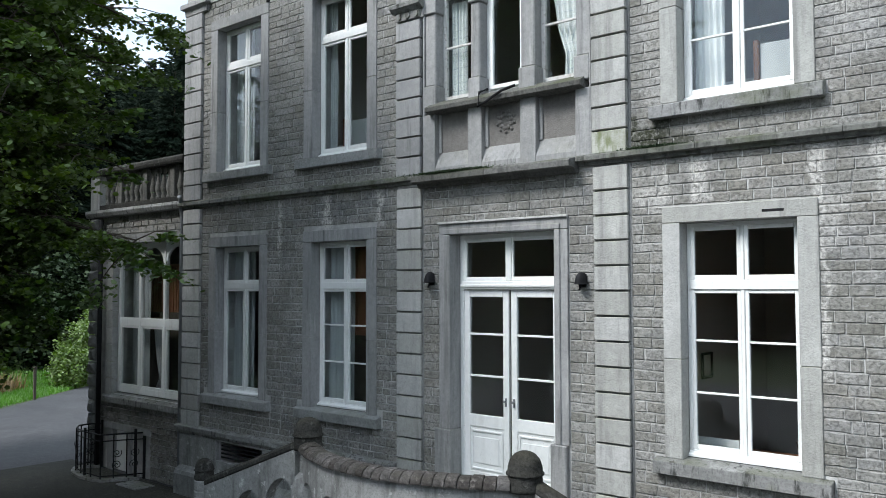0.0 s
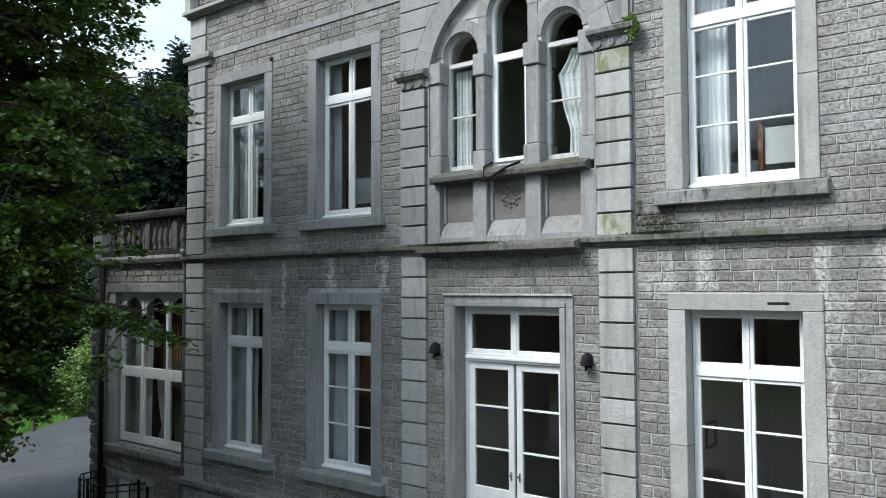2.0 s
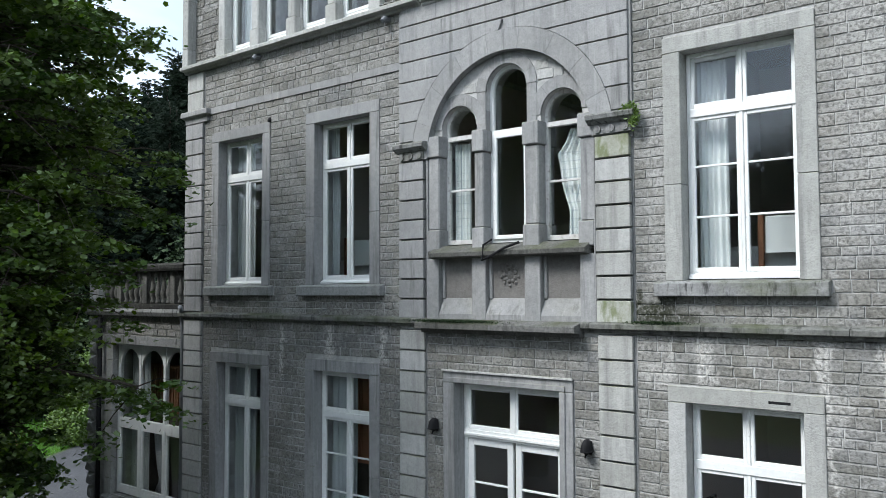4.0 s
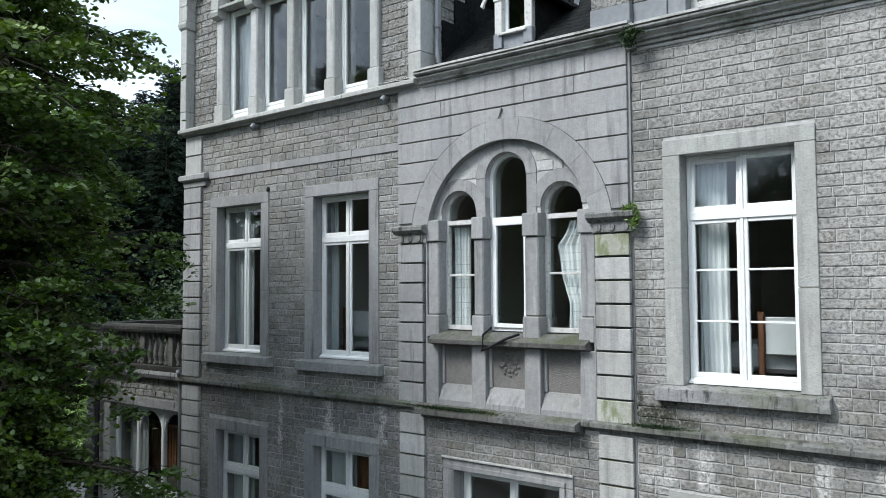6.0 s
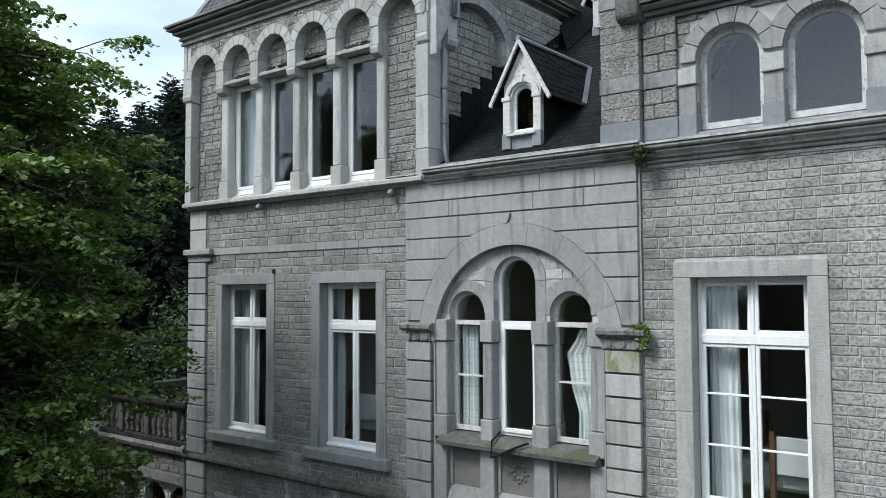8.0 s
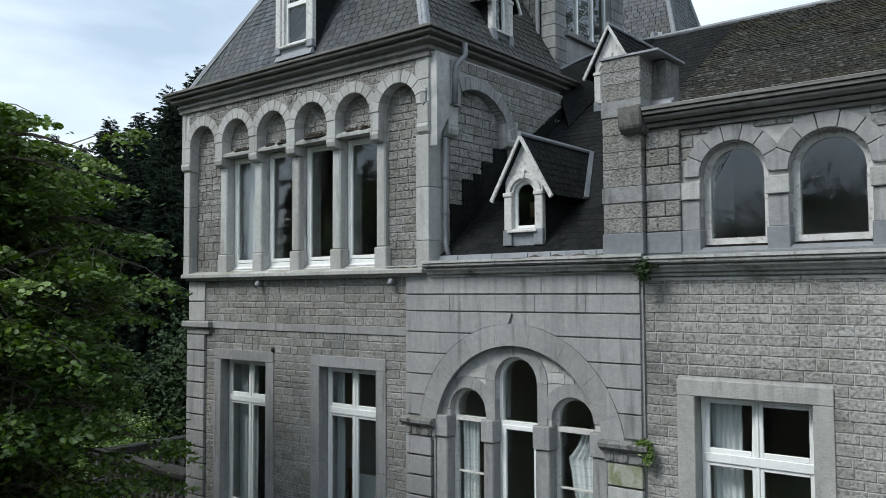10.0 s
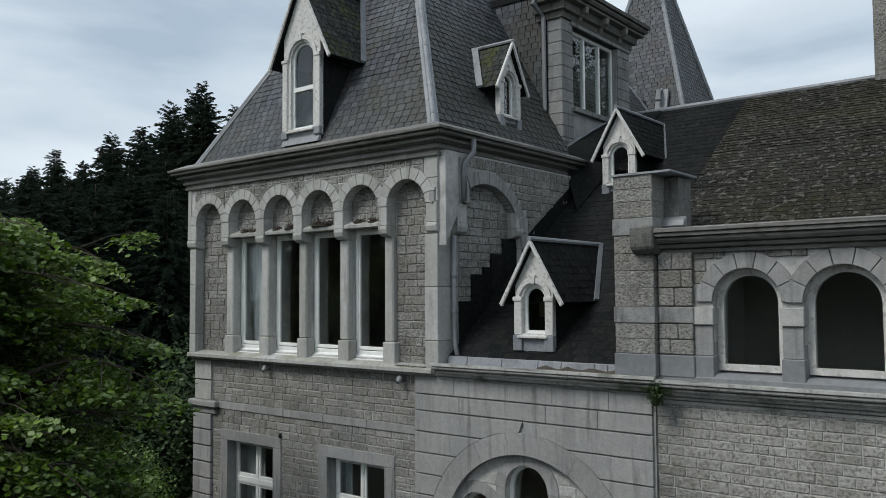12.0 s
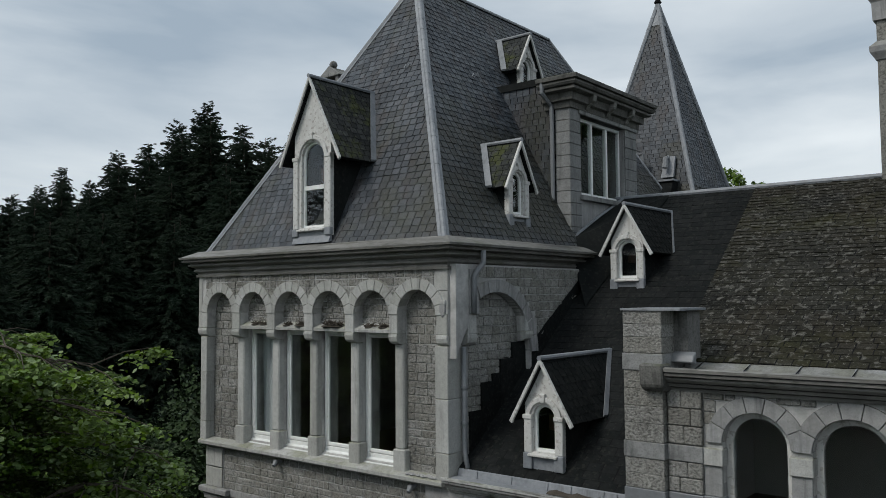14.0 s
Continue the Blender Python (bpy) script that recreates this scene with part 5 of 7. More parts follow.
part("cheek", Mesh().put([(8.74, 0.70, 10.4), (8.74, 0.70, MZ(0.70) - 0.01), (8.12, RIDGE_Y, MZ(RIDGE_Y) - 0.01), (8.74, RIDGE_Y, 13.9)], [(0, 1, 2, 3)]), DARKSLATE, mossy)
part("back_slope", Mesh().put([(5.3, RIDGE_Y, RIDGE_Z), (XR + 1, RIDGE_Y, RIDGE_Z), (XR + 1, 11.5, 10.2), (5.3, 11.5, 10.2)], [(0, 1, 2, 3)]), SLATE, mossy)
part("lead_ridge", Mesh().tube([(5.35, RIDGE_Y, RIDGE_Z + 0.02), (XR + 1, RIDGE_Y, RIDGE_Z + 0.02)], 0.05, 8), LEAD, mossy, "pale lead ridge roll")
part("gutter_lining", Mesh().run([(-0.16, 11.60), (-0.15, 11.69), (0.10, 11.66), (0.30, 11.66), (0.60, 11.76), (0.60, 11.62)], 8.92, XR), DARKSTONE, mossy, "grey zinc gutter lining with dirt stripes")
for k in range(9):
    part("lining_seam", Mesh().run([(0.12, 11.655), (0.30, 11.667), (0.56, 11.755), (0.56, 11.72)], 9.1 + k * 0.56, 9.12 + k * 0.56), METAL, mossy)

# ---- dormers ----
def dormer(w, h, hw, foot, wz0, wz1, wr, depth, flaked, label, run_in, start, transom=None, cover=MOSSCAP):
    """A gabled dormer facing -y, its foot at z = 0: half width w, ridge height h, eaves (hw, foot), a round-headed window."""
    o = thing("dormer", label, "dormer", "", "roof dormers")
    zs = wz1 - wr
    top = lambda u: min(h - 0.05 - abs(u) * (h - foot) / hw, h)
    us = sorted({*steps(-w, w, 20), -wr - 0.0005, wr + 0.0005, -wr + 0.0005, wr - 0.0005})
    part("front_board", Mesh().between(us, lambda u: (zs + math.sqrt(max(wr * wr - u * u, 0))) if abs(u) < wr else 0.0, top, 0, 0.07).box(-wr, wr, 0, 0.07, 0, wz0), flaked, o, "flaking white painted front")
    part("arch_moulding", Mesh().prism(arc(0, zs, wr + 0.03, 180, 0, 14) + arc(0, zs, wr + 0.10, 0, 180, 14), -0.03, 0.01), flaked, o, bevel=0.006)
    part("keystone", Mesh().prism([(-0.03, zs + wr + 0.02), (0.03, zs + wr + 0.02), (0.045, zs + wr + 0.14), (-0.045, zs + wr + 0.14)], -0.045, 0.01), flaked, o, bevel=0.005)
    for s in (-1, 1):
        a, b = sorted((s * (w - 0.11), s * (w + 0.01)))
        part("post", Mesh().box(a, b, -0.03, 0.02, wz0 - 0.02, zs - 0.02), flaked, o, bevel=0.01)
        part("post_base", Mesh().box(a - 0.01, b + 0.01, -0.045, 0.03, 0.0, wz0 - 0.02), LEAD, o, bevel=0.008)
        part("post_cap", Mesh().box(a - 0.012, b + 0.012, -0.045, 0.03, zs - 0.03, zs + 0.03), flaked, o, bevel=0.008)
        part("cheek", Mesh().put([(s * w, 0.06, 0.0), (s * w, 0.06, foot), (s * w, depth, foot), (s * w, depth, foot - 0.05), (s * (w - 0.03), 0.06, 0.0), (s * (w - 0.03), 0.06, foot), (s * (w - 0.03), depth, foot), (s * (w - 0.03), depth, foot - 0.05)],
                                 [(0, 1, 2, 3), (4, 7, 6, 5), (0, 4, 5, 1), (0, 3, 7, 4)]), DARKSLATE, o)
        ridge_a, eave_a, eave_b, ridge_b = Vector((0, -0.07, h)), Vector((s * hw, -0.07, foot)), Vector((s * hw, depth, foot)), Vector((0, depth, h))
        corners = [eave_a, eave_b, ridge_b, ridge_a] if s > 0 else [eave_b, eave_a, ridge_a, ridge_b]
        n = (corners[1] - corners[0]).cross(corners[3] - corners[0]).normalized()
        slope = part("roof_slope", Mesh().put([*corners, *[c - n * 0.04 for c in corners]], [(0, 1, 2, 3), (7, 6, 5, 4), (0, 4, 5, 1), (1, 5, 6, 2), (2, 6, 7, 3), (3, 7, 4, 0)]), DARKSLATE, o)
        pl = plane_place(corners[0], corners[1], corners[3])
        slates(slope, [on_plane(pl, c) for c in corners], pl, cover, (0.14, 0.11), lift=0.007)
        part("bargeboard", Mesh().prism([(0, h + 0.02), (s * (hw + 0.03), foot - 0.02), (s * (hw - 0.01), foot - 0.055), (0, h - 0.065)], -0.10, -0.055), flaked, o, "white bargeboard", bevel=0.005)
        yr, yf, up = start + h * run_in, start + foot * run_in, Vector((s * 0.02, -0.012, 0.03))
        ring4 = [Vector((0, yr - 0.10, h)), Vector((0, yr + 0.03, h)), Vector((s * (hw + 0.02), yf + 0.03, foot)), Vector((s * (hw + 0.02), yf - 0.10, foot))]
        part("valley_flashing", Mesh().put([*[p + up * 1.2 for p in ring4], *[p + up * 0.2 for p in ring4]], [(0, 1, 2, 3), (7, 6, 5, 4), (0, 4, 5, 1), (1, 5, 6, 2), (2, 6, 7, 3), (3, 7, 4, 0)]), LEAD, o, "pale lead valley strip")
    part("lead_ridge", Mesh().tube([(0, -0.10, h + 0.015), (0, depth + 0.03, h + 0.015)], 0.035, 8), LEAD, o)
    part("window_sill", Mesh().run([(0.05, wz0 - 0.06), (-0.07, wz0 - 0.06), (-0.07, wz0 - 0.03), (0.05, wz0)], -wr - 0.05, wr + 0.05), flaked, o, bevel=0.005)
    part("apron_lead", Mesh().run([(0.02, -0.10), (-0.06, -0.12), (-0.055, -0.10), (-0.008, 0.0), (-0.008, wz0 - 0.06), (0.02, wz0 - 0.06)], -w, w), LEAD, o, "lead apron under the window")
    f = Mesh().prism(arc(0, zs, wr, 180, 0, 12) + arc(0, zs, wr - 0.04, 0, 180, 12), 0.05, 0.09)
    f.box(-wr, -wr + 0.04, 0.05, 0.09, wz0, zs).box(wr - 0.04, wr, 0.05, 0.09, wz0, zs).box(-wr + 0.04, wr - 0.04, 0.05, 0.09, wz0, wz0 + 0.04)
    if transom:
        f.box(-wr + 0.04, wr - 0.04, 0.035, 0.09, transom - 0.035, transom + 0.035)
    part("window_frame", f, WHITE, o)
    g = part("pane", Mesh().prism([(-wr + 0.03, wz0 + 0.03), (wr - 0.03, wz0 + 0.03), *arc(0, zs, wr - 0.03, 0, 180, 12)], 0.07, 0.074), GLASS, o)
    g.visible_shadow = False
    # Added panel stands in for the unlit loft behind the pane.
    part("dark_back", Mesh().box(-w + 0.03, w - 0.03, 0.55, 0.57, -0.1, foot), BOARDS, o)
    return o

d1 = dormer(0.29, 1.46, 0.46, 0.64, 0.23, 0.86, 0.175, 1.88, FLAKED, "small flaking white gabled dormer with a round-headed window in dark slates", 1.307, -0.003, cover=DARKSLATE)
d1.matrix_basis = pose(7.03, 0.26, 10.24)
copy_thing(d1, pose(6.71, 3.45, 12.60))
d4 = dormer(0.29, 1.46, 0.45, 0.66, 0.25, 0.95, 0.165, 0.86, FLAKED, "small weathered gabled dormer on the steep tower slope", 0.545, -0.074)
d4.matrix_basis = pose(5.47, 2.05, 13.63, 0, 0, 90)
copy_thing(d4, pose(4.02, 4.62, 16.36, 0, 0, 90))
stack = thing("gabled_chimney", "slim stone chimney with a small gabled cap and ball", "chimney")
part("shaft", Mesh().box(0.16, 0.50, 2.70, 3.02, 13.6, 17.02), DRESSED, stack, bevel=0.01)
part("cap_slab", Mesh().box(0.06, 0.60, 2.63, 3.09, 17.02, 17.09), LEDGE, stack, bevel=0.01)
part("gabled_cap", Mesh().prism([(-0.02, 17.20), (0.68, 17.20), (0.33, 17.44)], 2.62, 3.10), LEDGE, stack, bevel=0.01)
for px in (0.12, 0.54):
    part("cap_leg", Mesh().box(px - 0.045, px + 0.045, 2.66, 3.06, 17.09, 17.21), LEDGE, stack)
part("ball", Mesh().lathe([(0.03, 0), (0.075, 0.03), (0.09, 0.08), (0.06, 0.14), (0.005, 0.17)], 0.33, 2.76, 12, 17.41), LEDGE, stack, smooth=True)
d3 = dormer(0.44, 2.62, 0.71, 1.22, 0.14, 1.56, 0.27, 1.54, FLAKED, "tall white gabled dormer with a round-headed window on the tower front", 0.5255, 0.07, 0.80)
d3.matrix_basis = pose(2.90, -0.12, 13.54)

# ---- flat-topped stone dormer behind the tower ----
tur = thing("stone_dormer", "large flat-topped grey stone dormer with bracketed cornice", "dormer", "structure")
FX, Y0, Y1 = 5.51, 3.70, 6.40
part("core", cells(Y0 + 0.02, Y1 - 0.02, 12.6, 16.1, -FX + 0.03, -FX + 0.4, [(4.10, 5.88, 14.40, 15.88)], SIDE), DRESSED, tur)
tz = steps(12.7, 15.95, 15)
for za, zb in zip(tz, tz[1:]):
    for a, b in ((Y0, 4.09), (5.89, Y1)):
        part("ashlar_block", Mesh(SIDE).box(a, b, -FX, -FX + 0.05, za + 0.004, zb - 0.004), DARKSTONE, tur, bevel=0.005)
    part("ashlar_block", Mesh().box(FX - 0.30, FX - 0.003, Y0 - 0.003, Y0 + 0.06, za + 0.004, zb - 0.004), DARKSTONE, tur, bevel=0.005)
part("lintel", Mesh(SIDE).box(4.0, 6.42, -FX - 0.03, -FX + 0.1, 15.88, 16.02), DARKSTONE, tur, bevel=0.006)
part("window_sill", Mesh(SIDE).box(4.04, 5.92, -FX - 0.07, -FX + 0.1, 14.29, 14.38), DARKSTONE, tur, bevel=0.006)
part("window_apron", Mesh(SIDE).box(4.10, 5.88, -FX + 0.01, -FX + 0.06, 12.9, 14.29), DRESSED, tur)
part("window_frame", sash_frame(Mesh(SIDE), 4.11, 5.87, 14.40, 15.86, -FX + 0.12, -FX + 0.18, 0.06, 0.06).box(4.67, 4.73, -FX + 0.11, -FX + 0.18, 14.42, 15.82).box(5.27, 5.33, -FX + 0.11, -FX + 0.18, 14.42, 15.82), WHITE, tur)
for a, b in ((4.17, 4.67), (4.73, 5.27), (5.33, 5.81)):
    g = part("pane", Mesh(SIDE).box(a, b, -FX + 0.14, -FX + 0.144, 14.43, 15.79), GLASS, tur)
    g.visible_shadow = False
TC = [(-0.05, 15.95), (0.04, 15.95), (0.05, 16.05), (0.12, 16.07), (0.13, 16.2), (0.24, 16.23), (0.245, 16.27), (0.21, 16.275), (0.21, 16.29), (0.27, 16.30), (0.30, 16.34), (0.30, 16.37), (0.27, 16.375), (0.27, 16.39), (0.33, 16.395), (0.34, 16.46), (0.30, 16.48), (-0.05, 16.56)]
part("cornice_length", sweep(Mesh(), TC, [(5.0, Y0), (FX, Y0), (FX, Y1), (4.0, Y1)]), STAINED, tur)
part("flat_roof", Mesh().box(3.4, FX + 0.02, Y0 - 0.02, Y1, 16.45, 16.58), DARKSLATE, tur)
for yb in (4.25, 5.05, 5.85):
    part("bracket", Mesh(SIDE).run([(-FX + 0.02, 15.98), (-FX - 0.06, 15.98), (-FX - 0.10, 16.05), (-FX - 0.22, 16.12), (-FX - 0.24, 16.24), (-FX + 0.02, 16.24)], yb - 0.06, yb + 0.06), CORNICE, tur, bevel=0.008)
part("slate_cheek", Mesh().box(3.0, FX - 0.30, Y0 + 0.01, Y0 + 0.08, 12.9, 16.5), DECK, tur)
pl = Matrix.Translation((0, Y0 + 0.01, 0))
slates(tur, [(3.0, 13.0), (FX - 0.30, 13.0), (FX - 0.30, 16.42), (3.0, 16.5)], pl, SLATE, (0.15, 0.118), wobble=0.005, lift=0.008)
# Board added to darken the panes, as the unlit room behind would.
part("dark_back", Mesh().box(FX - 1.25, FX - 1.2, Y0 + 0.1, Y1 - 0.1, 13.5, 16.4), BOARDS, tur)
part("drain_pipe", Mesh().tube([(5.10, Y0 - 0.28, 16.40), (5.10, Y0 - 0.28, 16.22), (5.17, Y0 - 0.06, 16.0), (5.17, Y0 - 0.05, 14.3), (5.13, Y0 - 0.12, 14.2)], 0.04, 8), METAL, tur, "grey drain pipe")

A4, B4, D4, R4 = Vector((5.53, 3.60, 13.52)), Vector((5.53, RIDGE_Y, RIDGE_Z + 0.03)), Vector((6.15, 3.0, LOW(3.0) + 0.03)), Vector((6.5, RIDGE_Y, RIDGE_Z + 0.03))
deck(link, (A4, D4, R4, B4), DARKSLATE, "valley_saddle", 0.03)
part("valley_lead", Mesh().tube([A4, A4.lerp(B4, 0.5) + Vector((0, 0, 0.03)), B4], 0.03, 6), LEAD, link, "pale lead edge of the valley")

# ---- spire behind ----
spire = thing("spire", "tall square slate spire with lead hips behind the roofs", "tower", "structure")
SCX, SCY, SA, SZ0, SZ1 = 4.02, 11.0, 1.33, 15.15, 20.25
base = [Vector((SCX + sx * SA, SCY + sy * SA, SZ0)) for sx, sy in ((-1, -1), (1, -1), (1, 1), (-1, 1))]
flare = [Vector((SCX + sx * (SA + 0.25), SCY + sy * (SA + 0.25), SZ0 - 0.75)) for sx, sy in ((-1, -1), (1, -1), (1, 1), (-1, 1))]
tip = Vector((SCX, SCY, SZ1))
for i in range(4):
    a, b = base[i], base[(i + 1) % 4]
    deck(spire, (a, b, tip))
    deck(spire, (flare[i], flare[(i + 1) % 4], b, a))
    if i < 2:
        pl = plane_place(a, b, tip)
        slates(spire, [on_plane(pl, p) for p in (a, b, tip)], pl, SLATE, (0.165, 0.118), wobble=0.005, lift=0.008)
        pl = plane_place(flare[i], flare[(i + 1) % 4], a)
        slates(spire, [on_plane(pl, p) for p in (flare[i], flare[(i + 1) % 4], b, a)], pl, SLATE, (0.165, 0.118), wobble=0.005, lift=0.008)
    hip_roll(spire, flare[i], base[i], 0.06)
    hip_roll(spire, base[i], tip, 0.06)
part("spire_cap", Mesh().put([(SCX + sx * 0.18, SCY + sy * 0.18, SZ1 - 0.62) for sx, sy in ((-1, -1), (1, -1), (1, 1), (-1, 1))] + [tuple(tip + Vector((0, 0, 0.06)))], [(0, 1, 4), (1, 2, 4), (2, 3, 4), (3, 0, 4)]), LEAD, spire, "lead cap")
part("finial", Mesh().lathe([(0.05, 0), (0.10, 0.06), (0.06, 0.14), (0.10, 0.2), (0.04, 0.3), (0.01, 0.5)], SCX, SCY, 10, SZ1 - 0.02), DECK, spire)
part("spire_base", Mesh().box(SCX - 1.5, SCX + 1.5, SCY - 1.5, SCY + 1.5, 9.0, SZ0 - 0.7), DRESSED, spire)
part("roof_hatch", sash_frame(Mesh(), 3.62, 4.20, 15.36, 16.06, SCY - 1.46, SCY - 1.41, 0.05, 0.05).box(3.66, 4.16, SCY - 1.44, SCY - 1.42, 15.40, 16.02), METAL, spire, "open grey roof hatch", bevel=0.006)
part("hatch_stay", Mesh().tube([(3.95, SCY - 1.50, 15.72), (4.24, SCY - 1.62, 15.34)], 0.02, 6), LEAD, spire)
part("vent_plate", Mesh().put([(4.60, SCY - 1.38, 15.40), (4.92, SCY - 1.38, 15.40), (4.92, SCY - 1.25, 15.92), (4.66, SCY - 1.25, 15.92), (4.60, SCY - 1.30, 15.40), (4.92, SCY - 1.30, 15.40), (4.92, SCY - 1.17, 15.92), (4.66, SCY - 1.17, 15.92)],
                              [(0, 1, 2, 3), (7, 6, 5, 4), (0, 4, 5, 1), (1, 5, 6, 2), (2, 6, 7, 3), (3, 7, 4, 0)]), LEAD, spire, "pale lead plate")
part("vent_hood", Mesh().tube([(4.74, SCY - 1.26, 15.90), (4.75, SCY - 1.42, 15.86), (4.75, SCY - 1.46, 15.62)], [0.06, 0.06, 0.075], 8), METAL, spire)
part("skylight_box", Mesh().run([(SCY - 1.2, 14.6), (SCY - 1.82, 14.86), (SCY - 1.80, 14.90), (SCY - 1.62, 15.26), (SCY - 1.2, 15.28)], 4.17, 5.01), DARKSLATE, spire)
part("skylight_rim", Mesh().box(4.13, 5.05, SCY - 1.68, SCY - 1.2, 15.265, 15.31).put([(4.13, SCY - 1.83, 14.87), (4.19, SCY - 1.83, 14.87), (4.19, SCY - 1.66, 15.27), (4.13, SCY - 1.66, 15.27)], [(0, 1, 2, 3)]), LEAD, spire, bevel=0)

# ---- wall dormer of the right wing ----
wd = thing("attic_wall", "attic wall of the right wing with round-headed windows", "wall", "structure")
ATT = [(9.875, 0.365, 10.89), (10.84, 0.39, 10.88), (11.80, 0.39, 10.87), (12.78, 0.39, 10.87)]
def attic_low(u):
    for c, r, zs in ATT:
        if abs(u - c) < r:
            return zs + math.sqrt(max(r * r - (u - c) ** 2, 0))
    return 10.0
us = sorted({*steps(8.42, XR, 130), *[c + s * (r + e) for c, r, _ in ATT for s in (-1, 1) for e in (-0.0005, 0.0005)]})
part("masonry_core", Mesh().between(us, attic_low, lambda u: 11.55, 0.006, 0.45), MORTAR, wd)
part("sill_strip", Mesh().run([(0.45, 9.98), (-0.06, 9.98), (-0.06, 10.06), (0.02, 10.11), (0.45, 10.13)], 8.42, XR), METAL, wd, "grey lead-covered sill")
lay(wd, [s for s in course_list(9.30, XR, 10.13, 11.45, [], rng, (0.10, 0.14), (0.12, 0.26)) if all(math.hypot(s[0] + s[2] / 2 - c, max(s[1] + s[3] / 2 - zs, 0)) > r + 0.2 for c, r, zs in ATT)], RUBBLE, None, 0.014)
for i, (c, r, zs) in enumerate(ATT):
    for k in range(7):
        a0, a1 = 180 - k * 180 / 7 - 0.5, 180 - (k + 1) * 180 / 7 + 0.5
        part("voussoir", Mesh().prism(arc(c, zs, r, a0, a1, 4) + arc(c, zs, r + 0.175, a1, a0, 4), -0.03 - 0.004 * (i % 2), 0.14), DRESSED, wd, bevel=0.005)
    o = thing("window_%d" % (40 + i), "round-headed attic window with a peeling white frame", "window", "structure", "attic windows")
    f = Mesh().prism(arc(c, zs, r, 180, 0, 16) + arc(c, zs, r - 0.075, 0, 180, 16), 0.12, 0.19)
    f.box(c - r, c - r + 0.075, 0.12, 0.19, 10.14, zs).box(c + r - 0.075, c + r, 0.12, 0.19, 10.14, zs).box(c - r + 0.075, c + r - 0.075, 0.12, 0.19, 10.14, 10.21)
    part("window_frame", f, FLAKED, o)
    g = part("pane", Mesh().prism([(c - r + 0.05, 10.19), (c + r - 0.05, 10.19), *arc(c, zs, r - 0.05, 0, 180, 16)], 0.15, 0.154), GLASS, o)
    g.visible_shadow = False
edges = [(9.30, ATT[0][0] - ATT[0][1])] + [(a[0] + a[1], b[0] - b[1]) for a, b in zip(ATT, ATT[1:])]
for a, b in edges:
    part("pier", Mesh().box(a, b, -0.02, 0.30, 10.30, 10.64), DRESSED, wd, bevel=0.008)
    part("impost", Mesh().box(a - 0.015, b + 0.015, -0.05, 0.30, 10.64, 10.83), PALE, wd, bevel=0.008)
    part("pier_base", Mesh().box(a - 0.01, b + 0.01, -0.045, 0.30, 10.05, 10.30), METAL, wd, bevel=0.008)
AC = [(0.0, 11.44), (0.05, 11.44), (0.055, 11.479), (0.03, 11.483), (0.03, 11.494), (0.11, 11.497), (0.13, 11.533), (0.1, 11.537), (0.1, 11.548), (0.17, 11.551), (0.2, 11.584), (0.2, 11.605), (0.17, 11.609), (0.17, 11.619), (0.235, 11.623), (0.24, 11.655), (0.215, 11.659), (0.215, 11.668), (0.26, 11.67), (0.26, 11.706), (0.22, 11.72), (0.19, 11.698), (0.0, 11.684)]
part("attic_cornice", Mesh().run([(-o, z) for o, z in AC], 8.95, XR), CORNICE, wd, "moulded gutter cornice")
part("cornice_console", Mesh().run([(0.02, 11.42), (-0.20, 11.44), (-0.27, 11.50), (-0.28, 11.75), (-0.02, 11.75)], 8.66, 8.945), STAINED, wd, bevel=0.02)
pier = thing("chimney_pier", "square stub of a rough hewn granite chimney pier", "chimney", "structure")
zc = [10.05, 10.30, 10.47, 10.65, 10.84, 11.05, 11.25, 11.45, 11.66, 11.86, 12.05, 12.20, 12.36]
for i, (a, b) in enumerate(zip(zc, zc[1:])):
    smooth_course = i in (0, 3, 8)
    mt = METAL if i == 0 else (DARKSTONE if smooth_course else ROUGH)
    p = 0.012 if smooth_course else 0.0
    part("pier_block", Mesh().box(8.40 - p, 8.885 + p, -0.14 - p, 0.60, a + 0.0015, b - 0.0015), mt, pier, bevel=0.006)
    if b < 11.5:
        if smooth_course:
            part("pier_block", Mesh().box(8.90, 9.30 + p, -0.06 - p, 0.3, a + 0.004, b - 0.004), mt, pier, bevel=0.008)
        else:
            xm = rng.uniform(9.02, 9.18)
            part("pier_block", Mesh().box(8.90, xm - 0.004, -0.06, 0.3, a + 0.004, b - 0.004), mt, pier, bevel=0.01)
            part("pier_block", Mesh().box(xm + 0.004, 9.30, -0.065, 0.3, a + 0.004, b - 0.004), mt, pier, bevel=0.01)
part("pier_cap", Mesh().box(8.38, 9.12, -0.16, 0.62, 12.36, 12.385), LEAD, pier)
part("pier_shoulder", Mesh().box(8.89, 9.06, 0.20, 0.58, 11.78, 12.34), STAINED, pier, "grey weathered shoulder")
part("shoulder_lead", Mesh().run([(0.18, 11.74), (0.08, 11.76), (0.12, 11.84), (0.20, 11.88), (0.20, 11.74)], 8.89, 9.16), METAL, pier, "crumpled lead apron", bevel=0.01)

chim = thing("chimney", "tall moulded stone chimney on the ridge of the main roof", "chimney")
part("shaft", Mesh().box(10.16, 11.1, 5.6, 6.5, 13.5, 19.2), ROUGH, chim, bevel=0.02)
part("lower_band", sweep(Mesh(), [(-0.05, 16.35), (0.02, 16.35), (0.09, 16.47), (0.10, 16.56), (0.0, 16.66), (-0.05, 16.66)], [(10.16, 6.5), (10.16, 5.6), (11.1, 5.6), (11.1, 6.5)], True), DRESSED, chim)
